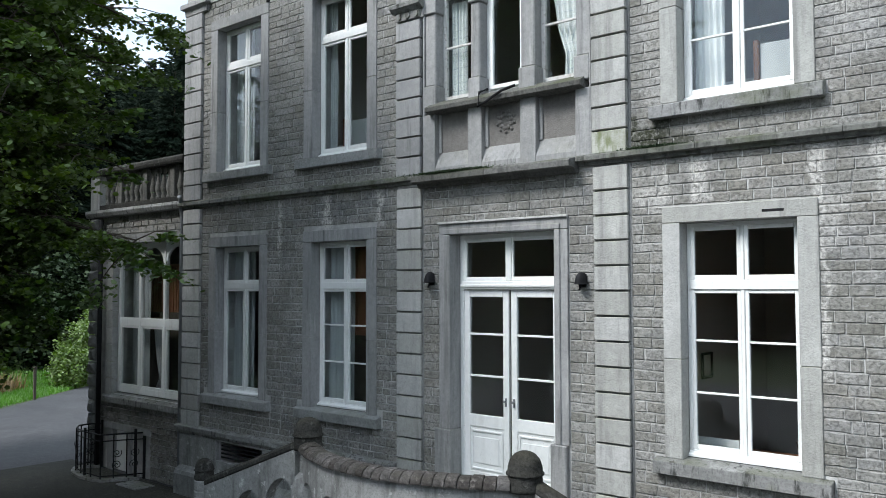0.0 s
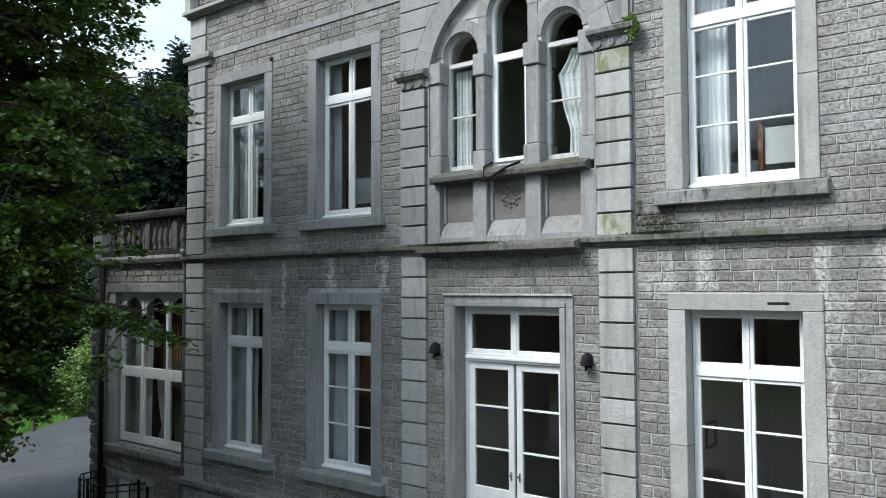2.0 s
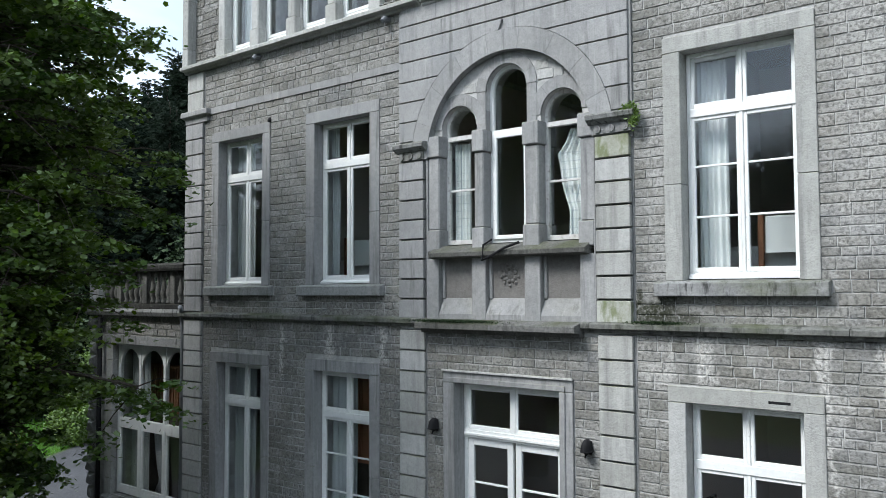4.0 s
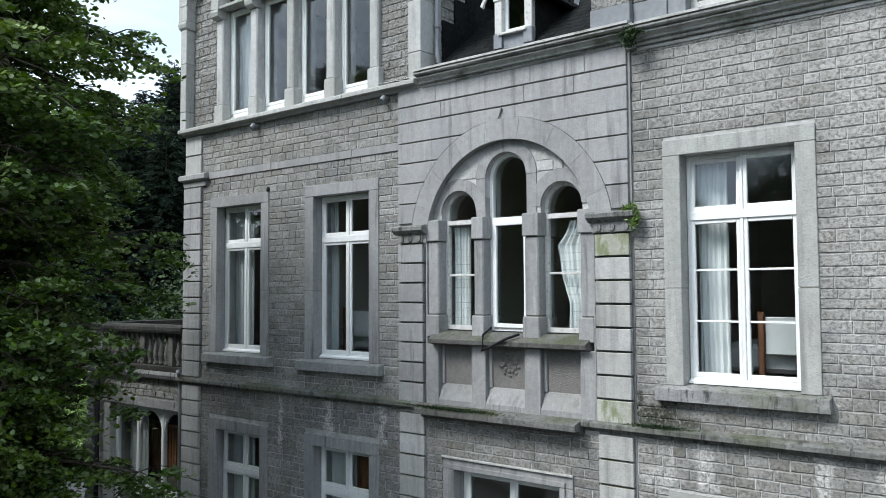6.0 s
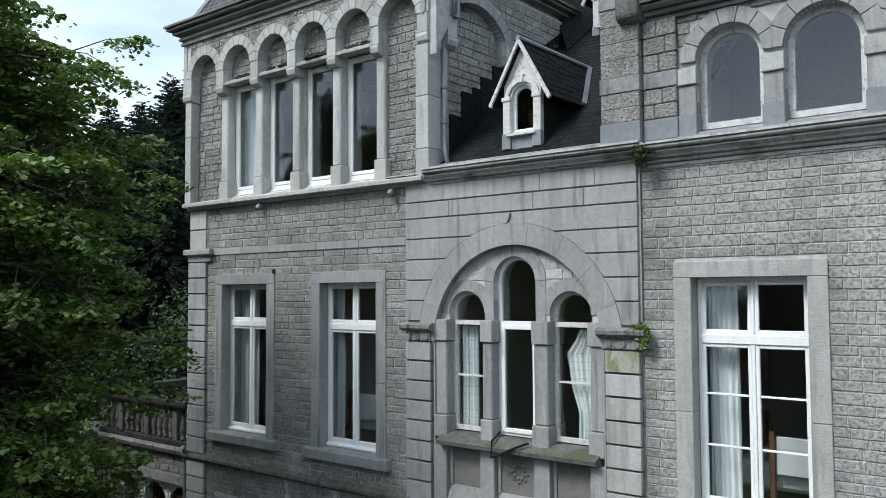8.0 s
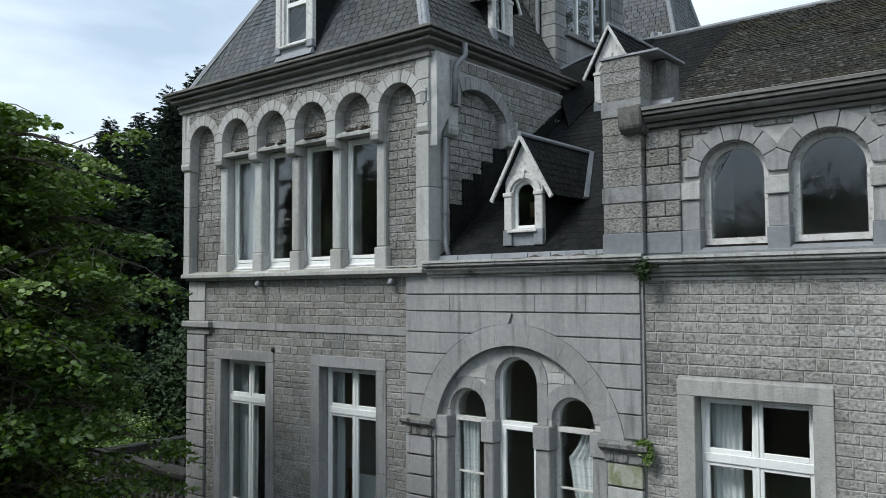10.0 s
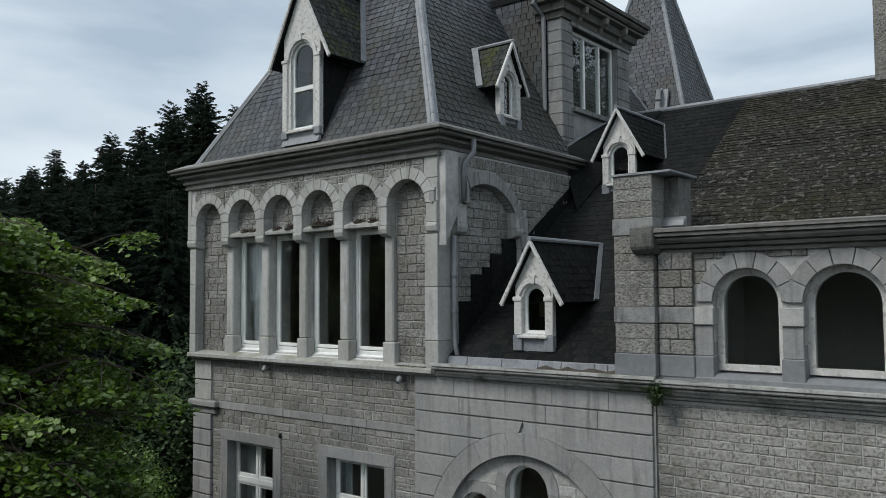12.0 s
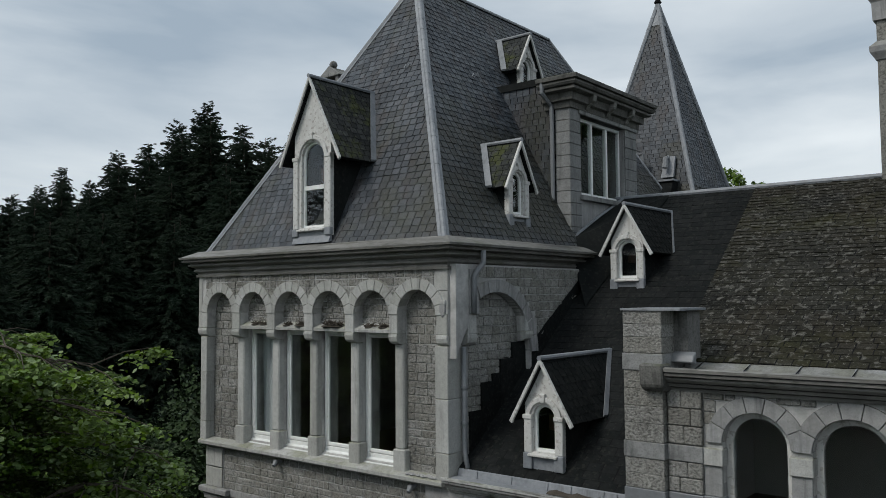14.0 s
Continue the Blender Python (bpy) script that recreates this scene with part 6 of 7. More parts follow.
part("upper_band", sweep(Mesh(), [(-0.05, 17.0), (0.04, 17.0), (0.05, 17.3), (0.12, 17.4), (0.12, 17.6), (-0.05, 17.65)], [(10.16, 6.5), (10.16, 5.6), (11.1, 5.6), (11.1, 6.5)], True), DRESSED, chim)

# ---- loggia wing on the left ----
GND = 0.22
LX0, LX1, LY = -3.55, -0.10, 0.08
log = thing("wall_loggia", "low rubble stone wing with a wide arched window and roof terrace", "wall", "structure")
lwin, ldoor = (-2.76, -0.22, 1.76, 4.78), (-2.70, -2.14, GND, 1.04)
part("masonry_core", cells(LX0, LX1, 0.0, 5.40, LY + 0.006, LY + 0.45, [(a - 0.01, b + 0.01, c - 0.01, d + 0.01) for a, b, c, d in (lwin, ldoor)]), MORTAR, log)
part("side_core", Mesh().box(LX0, LX0 + 0.4, LY + 0.45, 6.0, 0, 5.4), MORTAR, log)
lay(log, course_list(LX0 + 0.1, LX1, GND, 1.58, [(-3.4, -1.3, 0.0, 1.15)], rng) + course_list(-3.45, LX1, 4.98, 5.36, [], rng), RUBBLE, Matrix.Translation((0, LY, 0)), 0.02)
part("roof_slab", Mesh().box(LX0 - 0.05, LX1, LY - 0.05, 6.0, 5.36, 5.44), DRESSED, log)
part("roof_edge", Mesh().run([(LY + 0.1, 5.34), (LY - 0.12, 5.36), (LY - 0.16, 5.44), (LY - 0.14, 5.50), (LY + 0.1, 5.50)], LX0 - 0.2, LX1), LEDGE, log, bevel=0.006)
part("lintel", Mesh().box(-3.10, LX1, LY - 0.06, LY + 0.2, 4.78, 4.96), LEDGE, log, "stained stone lintel", bevel=0.008)
part("window_sill", Mesh().run([(LY + 0.4, 1.58), (LY - 0.12, 1.58), (LY - 0.12, 1.70), (LY + 0.05, 1.76), (LY + 0.4, 1.77)], -3.02, LX1), LEDGE, log, "mossy stone sill", bevel=0.008)
part("door_lintel", Mesh().box(-3.0, -1.28, LY - 0.05, LY + 0.3, 1.04, 1.18), DRESSED, log, bevel=0.01)
part("door_jamb", Mesh().box(-2.90, -2.70, LY - 0.03, LY + 0.3, GND, 1.04).box(-2.14, -1.97, LY - 0.03, LY + 0.3, GND, 1.04), DRESSED, log, bevel=0.01)
for zk in range(9):
    z = 1.72 + zk * 0.34
    part("jamb_block", Mesh().box(-3.02, -2.765, LY - 0.035, LY + 0.2, z + 0.004, min(z + 0.336, 4.775)), PALE, log, bevel=0.008)
for zk in range(19):
    z = GND + zk * 0.27
    w = rng.uniform(0.0, 0.04)
    x0, x1 = LX0 - 0.03 - w, LX0 + 0.22 + w
    m = Mesh().put([(x0, LY - 0.08, z), (x1, LY - 0.08, z), (x1, LY - 0.08, z + 0.25), (x0, LY - 0.08, z + 0.25),
                    (x0 + 0.05, LY - 0.13 - w, z + 0.06), (x0 + 0.11, LY - 0.15 + w, z + 0.05), (x1 - 0.05, LY - 0.13, z + 0.07), (x1 - 0.06, LY - 0.14 - w, z + 0.19), (x0 + 0.10, LY - 0.15, z + 0.20), (x0 + 0.04, LY - 0.12, z + 0.18)],
                   [(4, 5, 8, 9), (5, 6, 7, 8), (0, 1, 6, 5), (0, 5, 4), (1, 2, 7, 6), (2, 3, 8, 7), (3, 9, 8), (3, 0, 4, 9)])
    m.box(x0, x1, LY - 0.08, LY + 0.5, z, z + 0.25)
    part("rock_faced_block", m, DARKSTONE, log)
lw = thing("window_50", "wide white three-part window with arched upper lights", "window", "structure")
yy = LY + 0.10
f = Mesh().box(-2.76, -0.22, yy, yy + 0.08, 3.13, 3.29)
for b in (-2.76, -1.97, -1.10, -0.30):
    f.box(b, b + 0.08, yy - 0.01, yy + 0.08, 1.78, 4.78)
f.box(-2.76, -0.22, yy, yy + 0.08, 1.78, 1.90)
part("window_frame", f, WHITE, lw, bevel=0.008)
for a, b in ((-2.68, -1.97), (-1.89, -1.10), (-1.02, -0.30)):
    c, r = (a + b) / 2, (b - a) / 2
    us = steps(a, b, 18)
    zs = 4.70 - r
    part("arched_head", Mesh().between(us, lambda u: zs + math.sqrt(max(r * r - (u - c) ** 2, 0)) - 0.02, lambda u: 4.78, yy + 0.01, yy + 0.06), WHITE, lw)
    g = part("pane", Mesh().prism([(a, 3.31), (b, 3.31), *arc(c, zs, r, 0, 180, 14)], yy + 0.03, yy + 0.034), GLASS, lw)
    g.visible_shadow = False
    sa = part("sash", sash_frame(Mesh(), a, b, 1.90, 3.13, yy + 0.005, yy + 0.055, 0.045, 0.05), WHITE, lw, bevel=0.006)
    glass_pane(sa, a + 0.04, b - 0.04, 1.94, 3.09, yy + 0.03)
bd = thing("door_2", "narrow white boarded basement door", "door", "structure")
for k in range(6):
    part("board", Mesh().box(-2.695 + k * 0.0925, -2.606 + k * 0.0925, LY + 0.06, LY + 0.10, GND, 1.035), WHITE, bd, bevel=0.006)
pd = thing("downpipe", "dark downpipe in the corner of the loggia wing", "pipe")
part("pipe_run", Mesh().tube([(-3.17, LY - 0.09, 5.3), (-3.17, LY - 0.09, GND)], 0.048, 10), BLACK, pd, smooth=True)
pd2 = thing("downpipe", "thin dark downpipe at the house corner", "pipe")
part("pipe_run", Mesh().tube([(-0.05, -0.16, 5.55), (-0.18, -0.05, 5.45), (-0.20, 0.0, 5.2), (-0.20, 0.0, 0.6)], 0.045, 10), METAL, pd2, smooth=True)

bal = thing("balustrade", "weathered grey stone balustrade round the loggia terrace", "balustrade")
BY = LY + 0.02
part("base_rail", Mesh().box(-3.58, LX1 - 0.03, BY - 0.13, BY + 0.13, 5.50, 5.60), CAP, bal, bevel=0.01)
part("hand_rail", Mesh().run([(BY + 0.16, 6.22), (BY - 0.16, 6.22), (BY - 0.18, 6.27), (BY - 0.18, 6.33), (BY - 0.13, 6.37), (BY + 0.16, 6.37)], -3.70, LX1 - 0.02), CAP, bal, bevel=0.006)
part("end_pier", Mesh().box(-3.58, -3.22, BY - 0.14, BY + 0.16, 5.50, 6.22), PALE, bal, "pale stone end pier", bevel=0.01)
prof = [(0.06, 0), (0.06, 0.05), (0.04, 0.08), (0.065, 0.16), (0.072, 0.22), (0.05, 0.33), (0.032, 0.44), (0.035, 0.50), (0.055, 0.53), (0.055, 0.57), (0.065, 0.58), (0.065, 0.62)]
bm0 = Mesh().lathe(prof, 0, 0, 12).data("baluster", STAINED, smooth=True)
for k in range(16):
    o = new("baluster", bm0)
    o.parent = bal
    if k % 5 == 3:
        o.data = Mesh().box(-0.08, 0.08, -0.08, 0.08, 0, 0.62).data("baluster_pier", STAINED, 0.008)
        o.name = "baluster_pier"
    o.location = (-3.08 + k * 0.19, BY, 5.60)
# returning side of the terrace rail
part("side_rail", Mesh().box(-3.62, -3.31, BY + 0.2, 5.9, 6.22, 6.37), CAP, bal, bevel=0.01)
part("side_base", Mesh().box(-3.56, -3.33, BY + 0.2, 5.9, 5.50, 5.60), CAP, bal, bevel=0.01)
for k in range(20):
    o = new("baluster", bm0)
    o.parent = bal
    o.location = (-3.45, BY + 0.42 + k * 0.26, 5.60)

# ---- iron railing round the basement steps ----
rail = thing("iron_railing", "low black wrought iron railing with scrolls round the basement steps", "railing")
way = [(-3.10, 0.04), (-3.28, -0.10), (-3.26, -0.36), (-2.98, -0.55), (-2.45, -0.64), (-1.88, -0.62), (-1.70, -0.28), (-1.50, 0.06)]
fine = []
for (a, b), (c, dd) in zip(way, way[1:]):
    fine += [(a + (c - a) * t / 5, b + (dd - b) * t / 5) for t in range(5)]
fine.append(way[-1])
for z, r in ((GND + 0.88, 0.016), (GND + 0.76, 0.011), (GND + 0.10, 0.012)):
    part("rail_bar", Mesh().tube([(x, y, z) for x, y in fine], r, 6), BLACK, rail)
for i, (x, y) in enumerate(fine):
    if i not in (0, 3, 6, 9, 12, 15, 18, 20, 22, 25, 28, 31, 33) and i != len(fine) - 1:
        continue
    post = i in (0, 20, 33) or i == len(fine) - 1
    part("post" if post else "upright", Mesh().box(x - (0.02 if post else 0.009), x + (0.02 if post else 0.009), y - (0.02 if post else 0.009), y + (0.02 if post else 0.009), GND, GND + (0.96 if post else 0.88)), BLACK, rail)
for i in (3, 9, 14, 20, 28, 32):
    (x, y), (x2, y2) = fine[i], fine[i + 1]
    dx, dy = (x2 - x), (y2 - y)
    n = math.hypot(dx, dy)
    dx, dy = dx / n, dy / n
    for s, zc0 in ((1, 0.30), (-1, 0.52)):
        pts = []
        for k in range(26):
            t = k / 25 * 1.6 * math.tau
            rr = 0.012 + 0.075 * k / 25
            pts.append((x + dx * (0.06 + s * rr * math.cos(t)), y + dy * (0.06 + s * rr * math.cos(t)), GND + zc0 + s * rr * math.sin(t)))
        part("scroll", Mesh().tube(pts, 0.008, 5), BLACK, rail)
single("kerb", sweep(Mesh(), [(-0.08, 0.05), (0.10, 0.05), (0.10, GND + 0.05), (-0.08, GND + 0.05)], [(x, y) for x, y in fine[::2]]), LEDGE, "stone kerb under the iron railing", "kerb", "structure")
single("drain_cover", Mesh().box(-1.45, -0.75, -0.55, -0.15, 0.0, GND + 0.025), LEDGE, "flat stone slab beside the basement steps", "slab", "structure", bevel=0.01)

# ---- terrace before the garden door ----
TZ = 1.20
NL, NRT = Vector((5.76, -2.12)), Vector((8.74, -2.06))
def curve(s):
    """The parapet's line in plan, s from 0 to 1."""
    p = NL.lerp(NRT, s)
    bulge = 0.50 * 4 * s * (1 - s)
    return Vector((p.x, p.y - bulge))
terr = thing("terrace", "raised stone terrace with a bowed front before the garden door", "terrace", "structure")
edge = [curve(s) for s in steps(0, 1, 16)]
m = Mesh()
ring = [(NL.x, 0.0), *[(p.x, p.y) for p in edge], (NRT.x, 0.0)]
k = len(ring)
m.put([(x, y, 0) for x, y in ring] + [(x, y, TZ) for x, y in ring], [tuple(range(k)), tuple(range(2 * k - 1, k - 1, -1))] + [(i, (i + 1) % k, (i + 1) % k + k, i + k) for i in range(k)])
part("terrace_floor", m, LEDGE, terr)
for side_x, s in ((NL.x, -1), (NRT.x, 1)):
    for i in range(5):
        a, b = sorted((side_x + s * i * 0.36, side_x + s * (i + 1) * 0.36))
        part("step", Mesh().box(a + (0.0 if s < 0 else 0.002), b - 0.002, -2.02, -0.45, 0.0, TZ - 0.17 * (i + 1)), LEDGE, terr, bevel=0.012)
par = thing("parapet", "bowed stone parapet with round openings and dark half-round coping", "parapet")
def holes_plate(place, length, n, z0, z1, ztop=None):
    m = Mesh(place)
    r = min(0.27, length / n * 0.40)
    zc = z0 + 0.36
    us = sorted({*steps(0, length, 8 * n), *[length * (i + 0.5) / n + s * (r + e) for i in range(n) for s in (-1, 1) for e in (-0.0005, 0.0005)], *[length * (i + 0.5) / n + r * math.cos(radians(a)) for i in range(n) for a in range(15, 180, 15)]})
    near_c = lambda u: min((abs(u - length * (i + 0.5) / n) for i in range(n)))
    half = lambda u: math.sqrt(max(r * r - near_c(u) ** 2, 0))
    m.between(us, lambda u: z0, lambda u: zc - half(u), -0.07, 0.07)
    m.between(us, lambda u: zc + half(u), lambda u: z1, -0.07, 0.07)
    return m.weld()
LEN = 3.25
def bowed(p):
    c, e = curve(p[0] / LEN), (curve(min(p[0] / LEN + 0.01, 1.01)) - curve(p[0] / LEN - 0.01)).normalized()
    return (c.x - e.y * p[1], c.y + e.x * p[1], p[2])
part("pierced_wall", holes_plate(bowed, LEN, 5, TZ - 0.1, 2.045), CEMENT, par, "stained cement wall with round openings")
COP = [(0.105, 2.045), (-0.105, 2.045), (-0.13, 2.025), (-0.135, 2.05), (-0.115, 2.095), (-0.05, 2.13), (0.05, 2.13), (0.115, 2.095), (0.135, 2.05), (0.13, 2.025)]
seams = steps(0.12, LEN - 0.12, 26)
for a, b in zip(seams, seams[1:]):
    dz = rng.uniform(-0.006, 0.006)
    part("coping_stone", Mesh(bowed).run([(y * (1 + dz), z + dz) for y, z in COP], a + 0.003, b - 0.003), BRICKISH, par, bevel=0.006)
def newel(x, y, top, foot, R=0.17, r=0.095, low=None):
    """A post of stacked drums under a flared cap with a dome and a ring."""
    o = thing("newel_post", "stone newel post with a dark weathered dome-shaped cap", "post", "", "newel posts")
    k = R / 0.17
    low, high = low or foot + 0.62, top - 0.37 * k
    drums = [(0.24, foot), (0.24, low - 0.40), (0.20, low - 0.32), (0.19, low - 0.20), (0.15, low - 0.06), (r * 1.05, low - 0.01)]
    n = max(2, int((high - low) / 0.13))
    for i in range(n):
        za, zb = low + (high - low) * i / n, low + (high - low) * (i + 1) / n
        drums += [(r * 0.93, za + 0.004), (r, za + 0.018), (r, zb - 0.018), (r * 0.93, zb - 0.004)]
    part("shaft", Mesh().lathe(drums, x, y, 18), CEMENT, o, bevel=0)
    part("cap_base", Mesh().lathe([(r * 0.9, high - 0.01), (R * 1.0, high), (R * 1.06, high + 0.03), (R * 0.98, high + 0.07), (R * 0.95, high + 0.14 * k), (R * 0.93, top - 0.21 * k)], x, y, 20), CAP, o, smooth=True)
    part("ball_cap", Mesh().lathe([(R * 0.9, top - 0.23 * k), (R * 1.06, top - 0.215 * k), (R * 1.06, top - 0.20 * k), (R * 0.97, top - 0.185 * k), (R * 0.95, top - 0.14 * k), (R * 0.82, top - 0.075 * k), (R * 0.58, top - 0.028 * k), (R * 0.27, top - 0.005), (0.004, top)], x, y, 22), CAP, o, smooth=True)
newel(NL.x, NL.y, 2.40, 0.2, low=1.77)
newel(NRT.x, NRT.y, 2.38, 0.2, low=1.77)
newel(3.68, -2.10, 1.65, 0.2, 0.125, 0.13)
newel(10.82, -2.06, 1.65, 0.2, 0.125, 0.13)
for (ax, ay), (bx, by) in (((NL.x - 0.15, NL.y), (3.80, -2.10)), ((NRT.x + 0.15, NRT.y), (10.70, -2.06))):
    st = thing("stair_parapet", "sloping pierced stone stair parapet with dark coping", "parapet", "", "stair parapets")
    L = math.hypot(bx - ax, by - ay)
    sg = 1 if bx > ax else -1
    tilt = lambda p, ax=ax, ay=ay, sg=sg, L=L: (ax + sg * p[0], ay + p[1], p[2] - 0.70 * p[0] / L)
    part("pierced_wall", holes_plate(tilt, L, 3, TZ - 0.05, 2.02), CEMENT, st)
    part("wall_foot", Mesh().box(min(ax, bx), max(ax, bx), ay - 0.075, ay + 0.075, 0.0, 0.55), CEMENT, st)
    m = Mesh(tilt)
    m.run([(0.06, 2.01), (-0.06, 2.01), (-0.085, 2.04), (-0.08, 2.08), (-0.045, 2.115), (0.045, 2.115), (0.08, 2.08), (0.085, 2.04)], 0.02, L - 0.02)
    part("coping", m, CAP, st, "dark weathered coping")

# ---- ground ----
ground = single("ground", Mesh().box(-600, 600, -600, 600, -0.6, GND - 0.03), SOIL, "meadow ground around the house", "ground", "structure")
ringr = [(-9.3, -3.0), (-13.0, 2.0), (-16.4, 6.3), (-24.0, 16.0), (-30.0, 30.0), (-6.0, 30.0), (-5.0, 12.0), (20.0, 12.0), (24.0, -20.0), (-4.0, -22.0), (-7.0, -10.0)]
single("road", Mesh().put([(x, y, GND) for x, y in ringr] + [(x, y, GND - 0.1) for x, y in ringr], [tuple(range(11))] + [(i, (i + 1) % 11, (i + 1) % 11 + 11, i + 11) for i in range(11)]), ASPHALT, "grey asphalt drive round the house", "road", "structure")

ringd = [(-4.4 - 2.2 * abs(math.sin(i * 0.7)) if i == 0 else -4.9 + 0.52 * i, -1.3 - 1.5 * math.sin(min(1.0, i / 6) * 1.5) - 0.22 * math.sin(i * 2.3) - 0.12 * math.sin(i * 5.1)) for i in range(21)] + [(5.6, 0.0), (-4.3, 0.0)]
kd = len(ringd)
single("dirt_strip", Mesh().put([(x, y, GND + 0.006) for x, y in ringd] + [(x, y, GND - 0.05) for x, y in ringd], [tuple(range(kd))] + [(i, (i + 1) % kd, (i + 1) % kd + kd, i + kd) for i in range(kd)]), DIRT, "strip of damp dirt and moss along the house foot", "ground", "structure")
nr = np.random.default_rng(5)
def leaf_mesh(centers, size, mat, name, sides=6, flat=0.5, stretch=1.0):
    """Many small leaves as polygons with random tilt."""
    n = len(centers)
    nrm = nr.normal(size=(n, 3))
    nrm[:, 2] = np.abs(nrm[:, 2]) + flat
    nrm /= np.linalg.norm(nrm, axis=1)[:, None]
    ref = nr.normal(size=(n, 3))
    a = np.cross(nrm, ref)
    a /= np.linalg.norm(a, axis=1)[:, None]
    b = np.cross(nrm, a)
    s = size * nr.uniform(0.6, 1.25, (n, 1))
    ang = np.arange(sides) / sides * math.tau
    v = np.concatenate([(centers + s * (a * math.cos(t) * stretch + b * math.sin(t)))[:, None] for t in ang], axis=1).reshape(-1, 3)
    me = bpy.data.meshes.new(name)
    me.from_pydata(v.tolist(), [], np.arange(n * sides).reshape(n, sides).tolist())
    me.materials.append(mat)
    return me

def lime_tree(x, y, seed, limbs, leaf, thick, drooping=()):
    """A broad lime tree: limbs end on an outline that is widest high up, twigs carry the leaves."""
    r = random.Random(seed)
    o = thing("lime_tree", "leafy lime tree with drooping branches beside the house, repeated for shade", "tree", at=(x, y, 0))
    part("trunk", Mesh().tube([(0, 0, 0.1), (0.05, 0.03, 2.5), (0.0, 0.08, 5.2), (0.2, 0.15, 8.5), (0.35, 0.3, 11.6)], [0.36, 0.28, 0.22, 0.13, 0.03], 10), BARK, o, smooth=True)
    pts, lm, lines = [], Mesh(), []
    for i in range(limbs):
        zt = 3.3 + 8.8 * ((i + 0.5) / limbs) ** 1.2
        ang = i * 2.39996 + r.uniform(-0.3, 0.3)
        reach = float(np.interp(zt, (2.8, 4.3, 6.0, 8.0, 9.8, 11.0, 11.8, 12.2), (0.8, 1.7, 2.4, 2.9, 2.75, 2.3, 1.65, 0.6))) * (r.uniform(0.74, 1.03) if zt < 9.5 else r.choice((0.55, 0.7, 0.85, 0.95, 1.0)))
        zb = min(max(2.0, zt - reach * r.uniform(0.25, 0.75)), 11.0) if zt > 4.5 else zt + reach * r.uniform(0.2, 0.5)
        lean = Vector((0.03 * zb, 0.026 * zb, 0))
        line = []
        for s in range(9):
            q = s / 8
            line.append(Vector((math.cos(ang + 0.25 * q) * reach * q, math.sin(ang + 0.25 * q) * reach * q, zb + (zt - zb) * math.sin(q * 1.75) / math.sin(1.75) + 0.10 * reach * math.sin(q * math.pi))) + lean)
        lines.append((line, ang))
    for tip in drooping:
        tip = Vector(tip) - Vector((x, y, 0))
        foot = Vector((0.05, 0.1, tip.z + 0.4))
        line = [foot.lerp(tip, s / 8) + Vector((0, 0, 0.12 * math.sin(s / 8 * math.pi))) for s in range(9)]
        lines.append((line, math.atan2(tip.y, tip.x)))
    for line, ang in lines:
        lm.tube(line, [0.05 * (1 - q / 9) + 0.006 for q in range(9)], 5)
        for s in range(2, 9):
            for tw in range(2):
                d = Vector((r.gauss(0, 1) + 0.8 * math.cos(ang), r.gauss(0, 1) + 0.8 * math.sin(ang), r.gauss(0.0, 0.35))).normalized()
                L = r.uniform(0.3, 1.05)
                a = line[s]
                e = a + d * L - Vector((0, 0, L * 0.25))
                lm.tube([a, (a + e) / 2 + Vector((0, 0, 0.06)), e], [0.012, 0.008, 0.004], 4)
                wide = r.uniform(0.16, 0.30)
                for w in range(int(thick * wide / 0.25)):
                    p = a.lerp(e, 1 - abs(r.gauss(0, 0.22)))
                    u, v = r.gauss(0, wide * 0.55), r.gauss(0, wide * 0.55)
                    pts.append((p.x + u, p.y + v, p.z - 1.1 * (u * u + v * v) - abs(r.gauss(0, 0.045))))
    part("limb", lm, BARK, o)
    c = new("crown", leaf_mesh(np.array(pts), leaf, LEAF, "crown", 5, 1.0, 1.15))
    c.parent = o
    return o

lime_tree(1.05, -5.25, 3, 190, 0.034, 150, ((2.75, -2.60, 4.55), (2.2, -2.7, 4.6)))
# Limes added mostly out of view, to shade the lower left of the front.
lime = lime_tree(-3.4, -7.4, 7, 100, 0.05, 60)
copy_thing(lime, pose(-0.8, -12.2, 0, 0, 0, 220) @ Matrix.Scale(1.4, 4))
copy_thing(lime, pose(-6.4, -3.0, 0, 0, 0, 100) @ Matrix.Scale(0.95, 4))

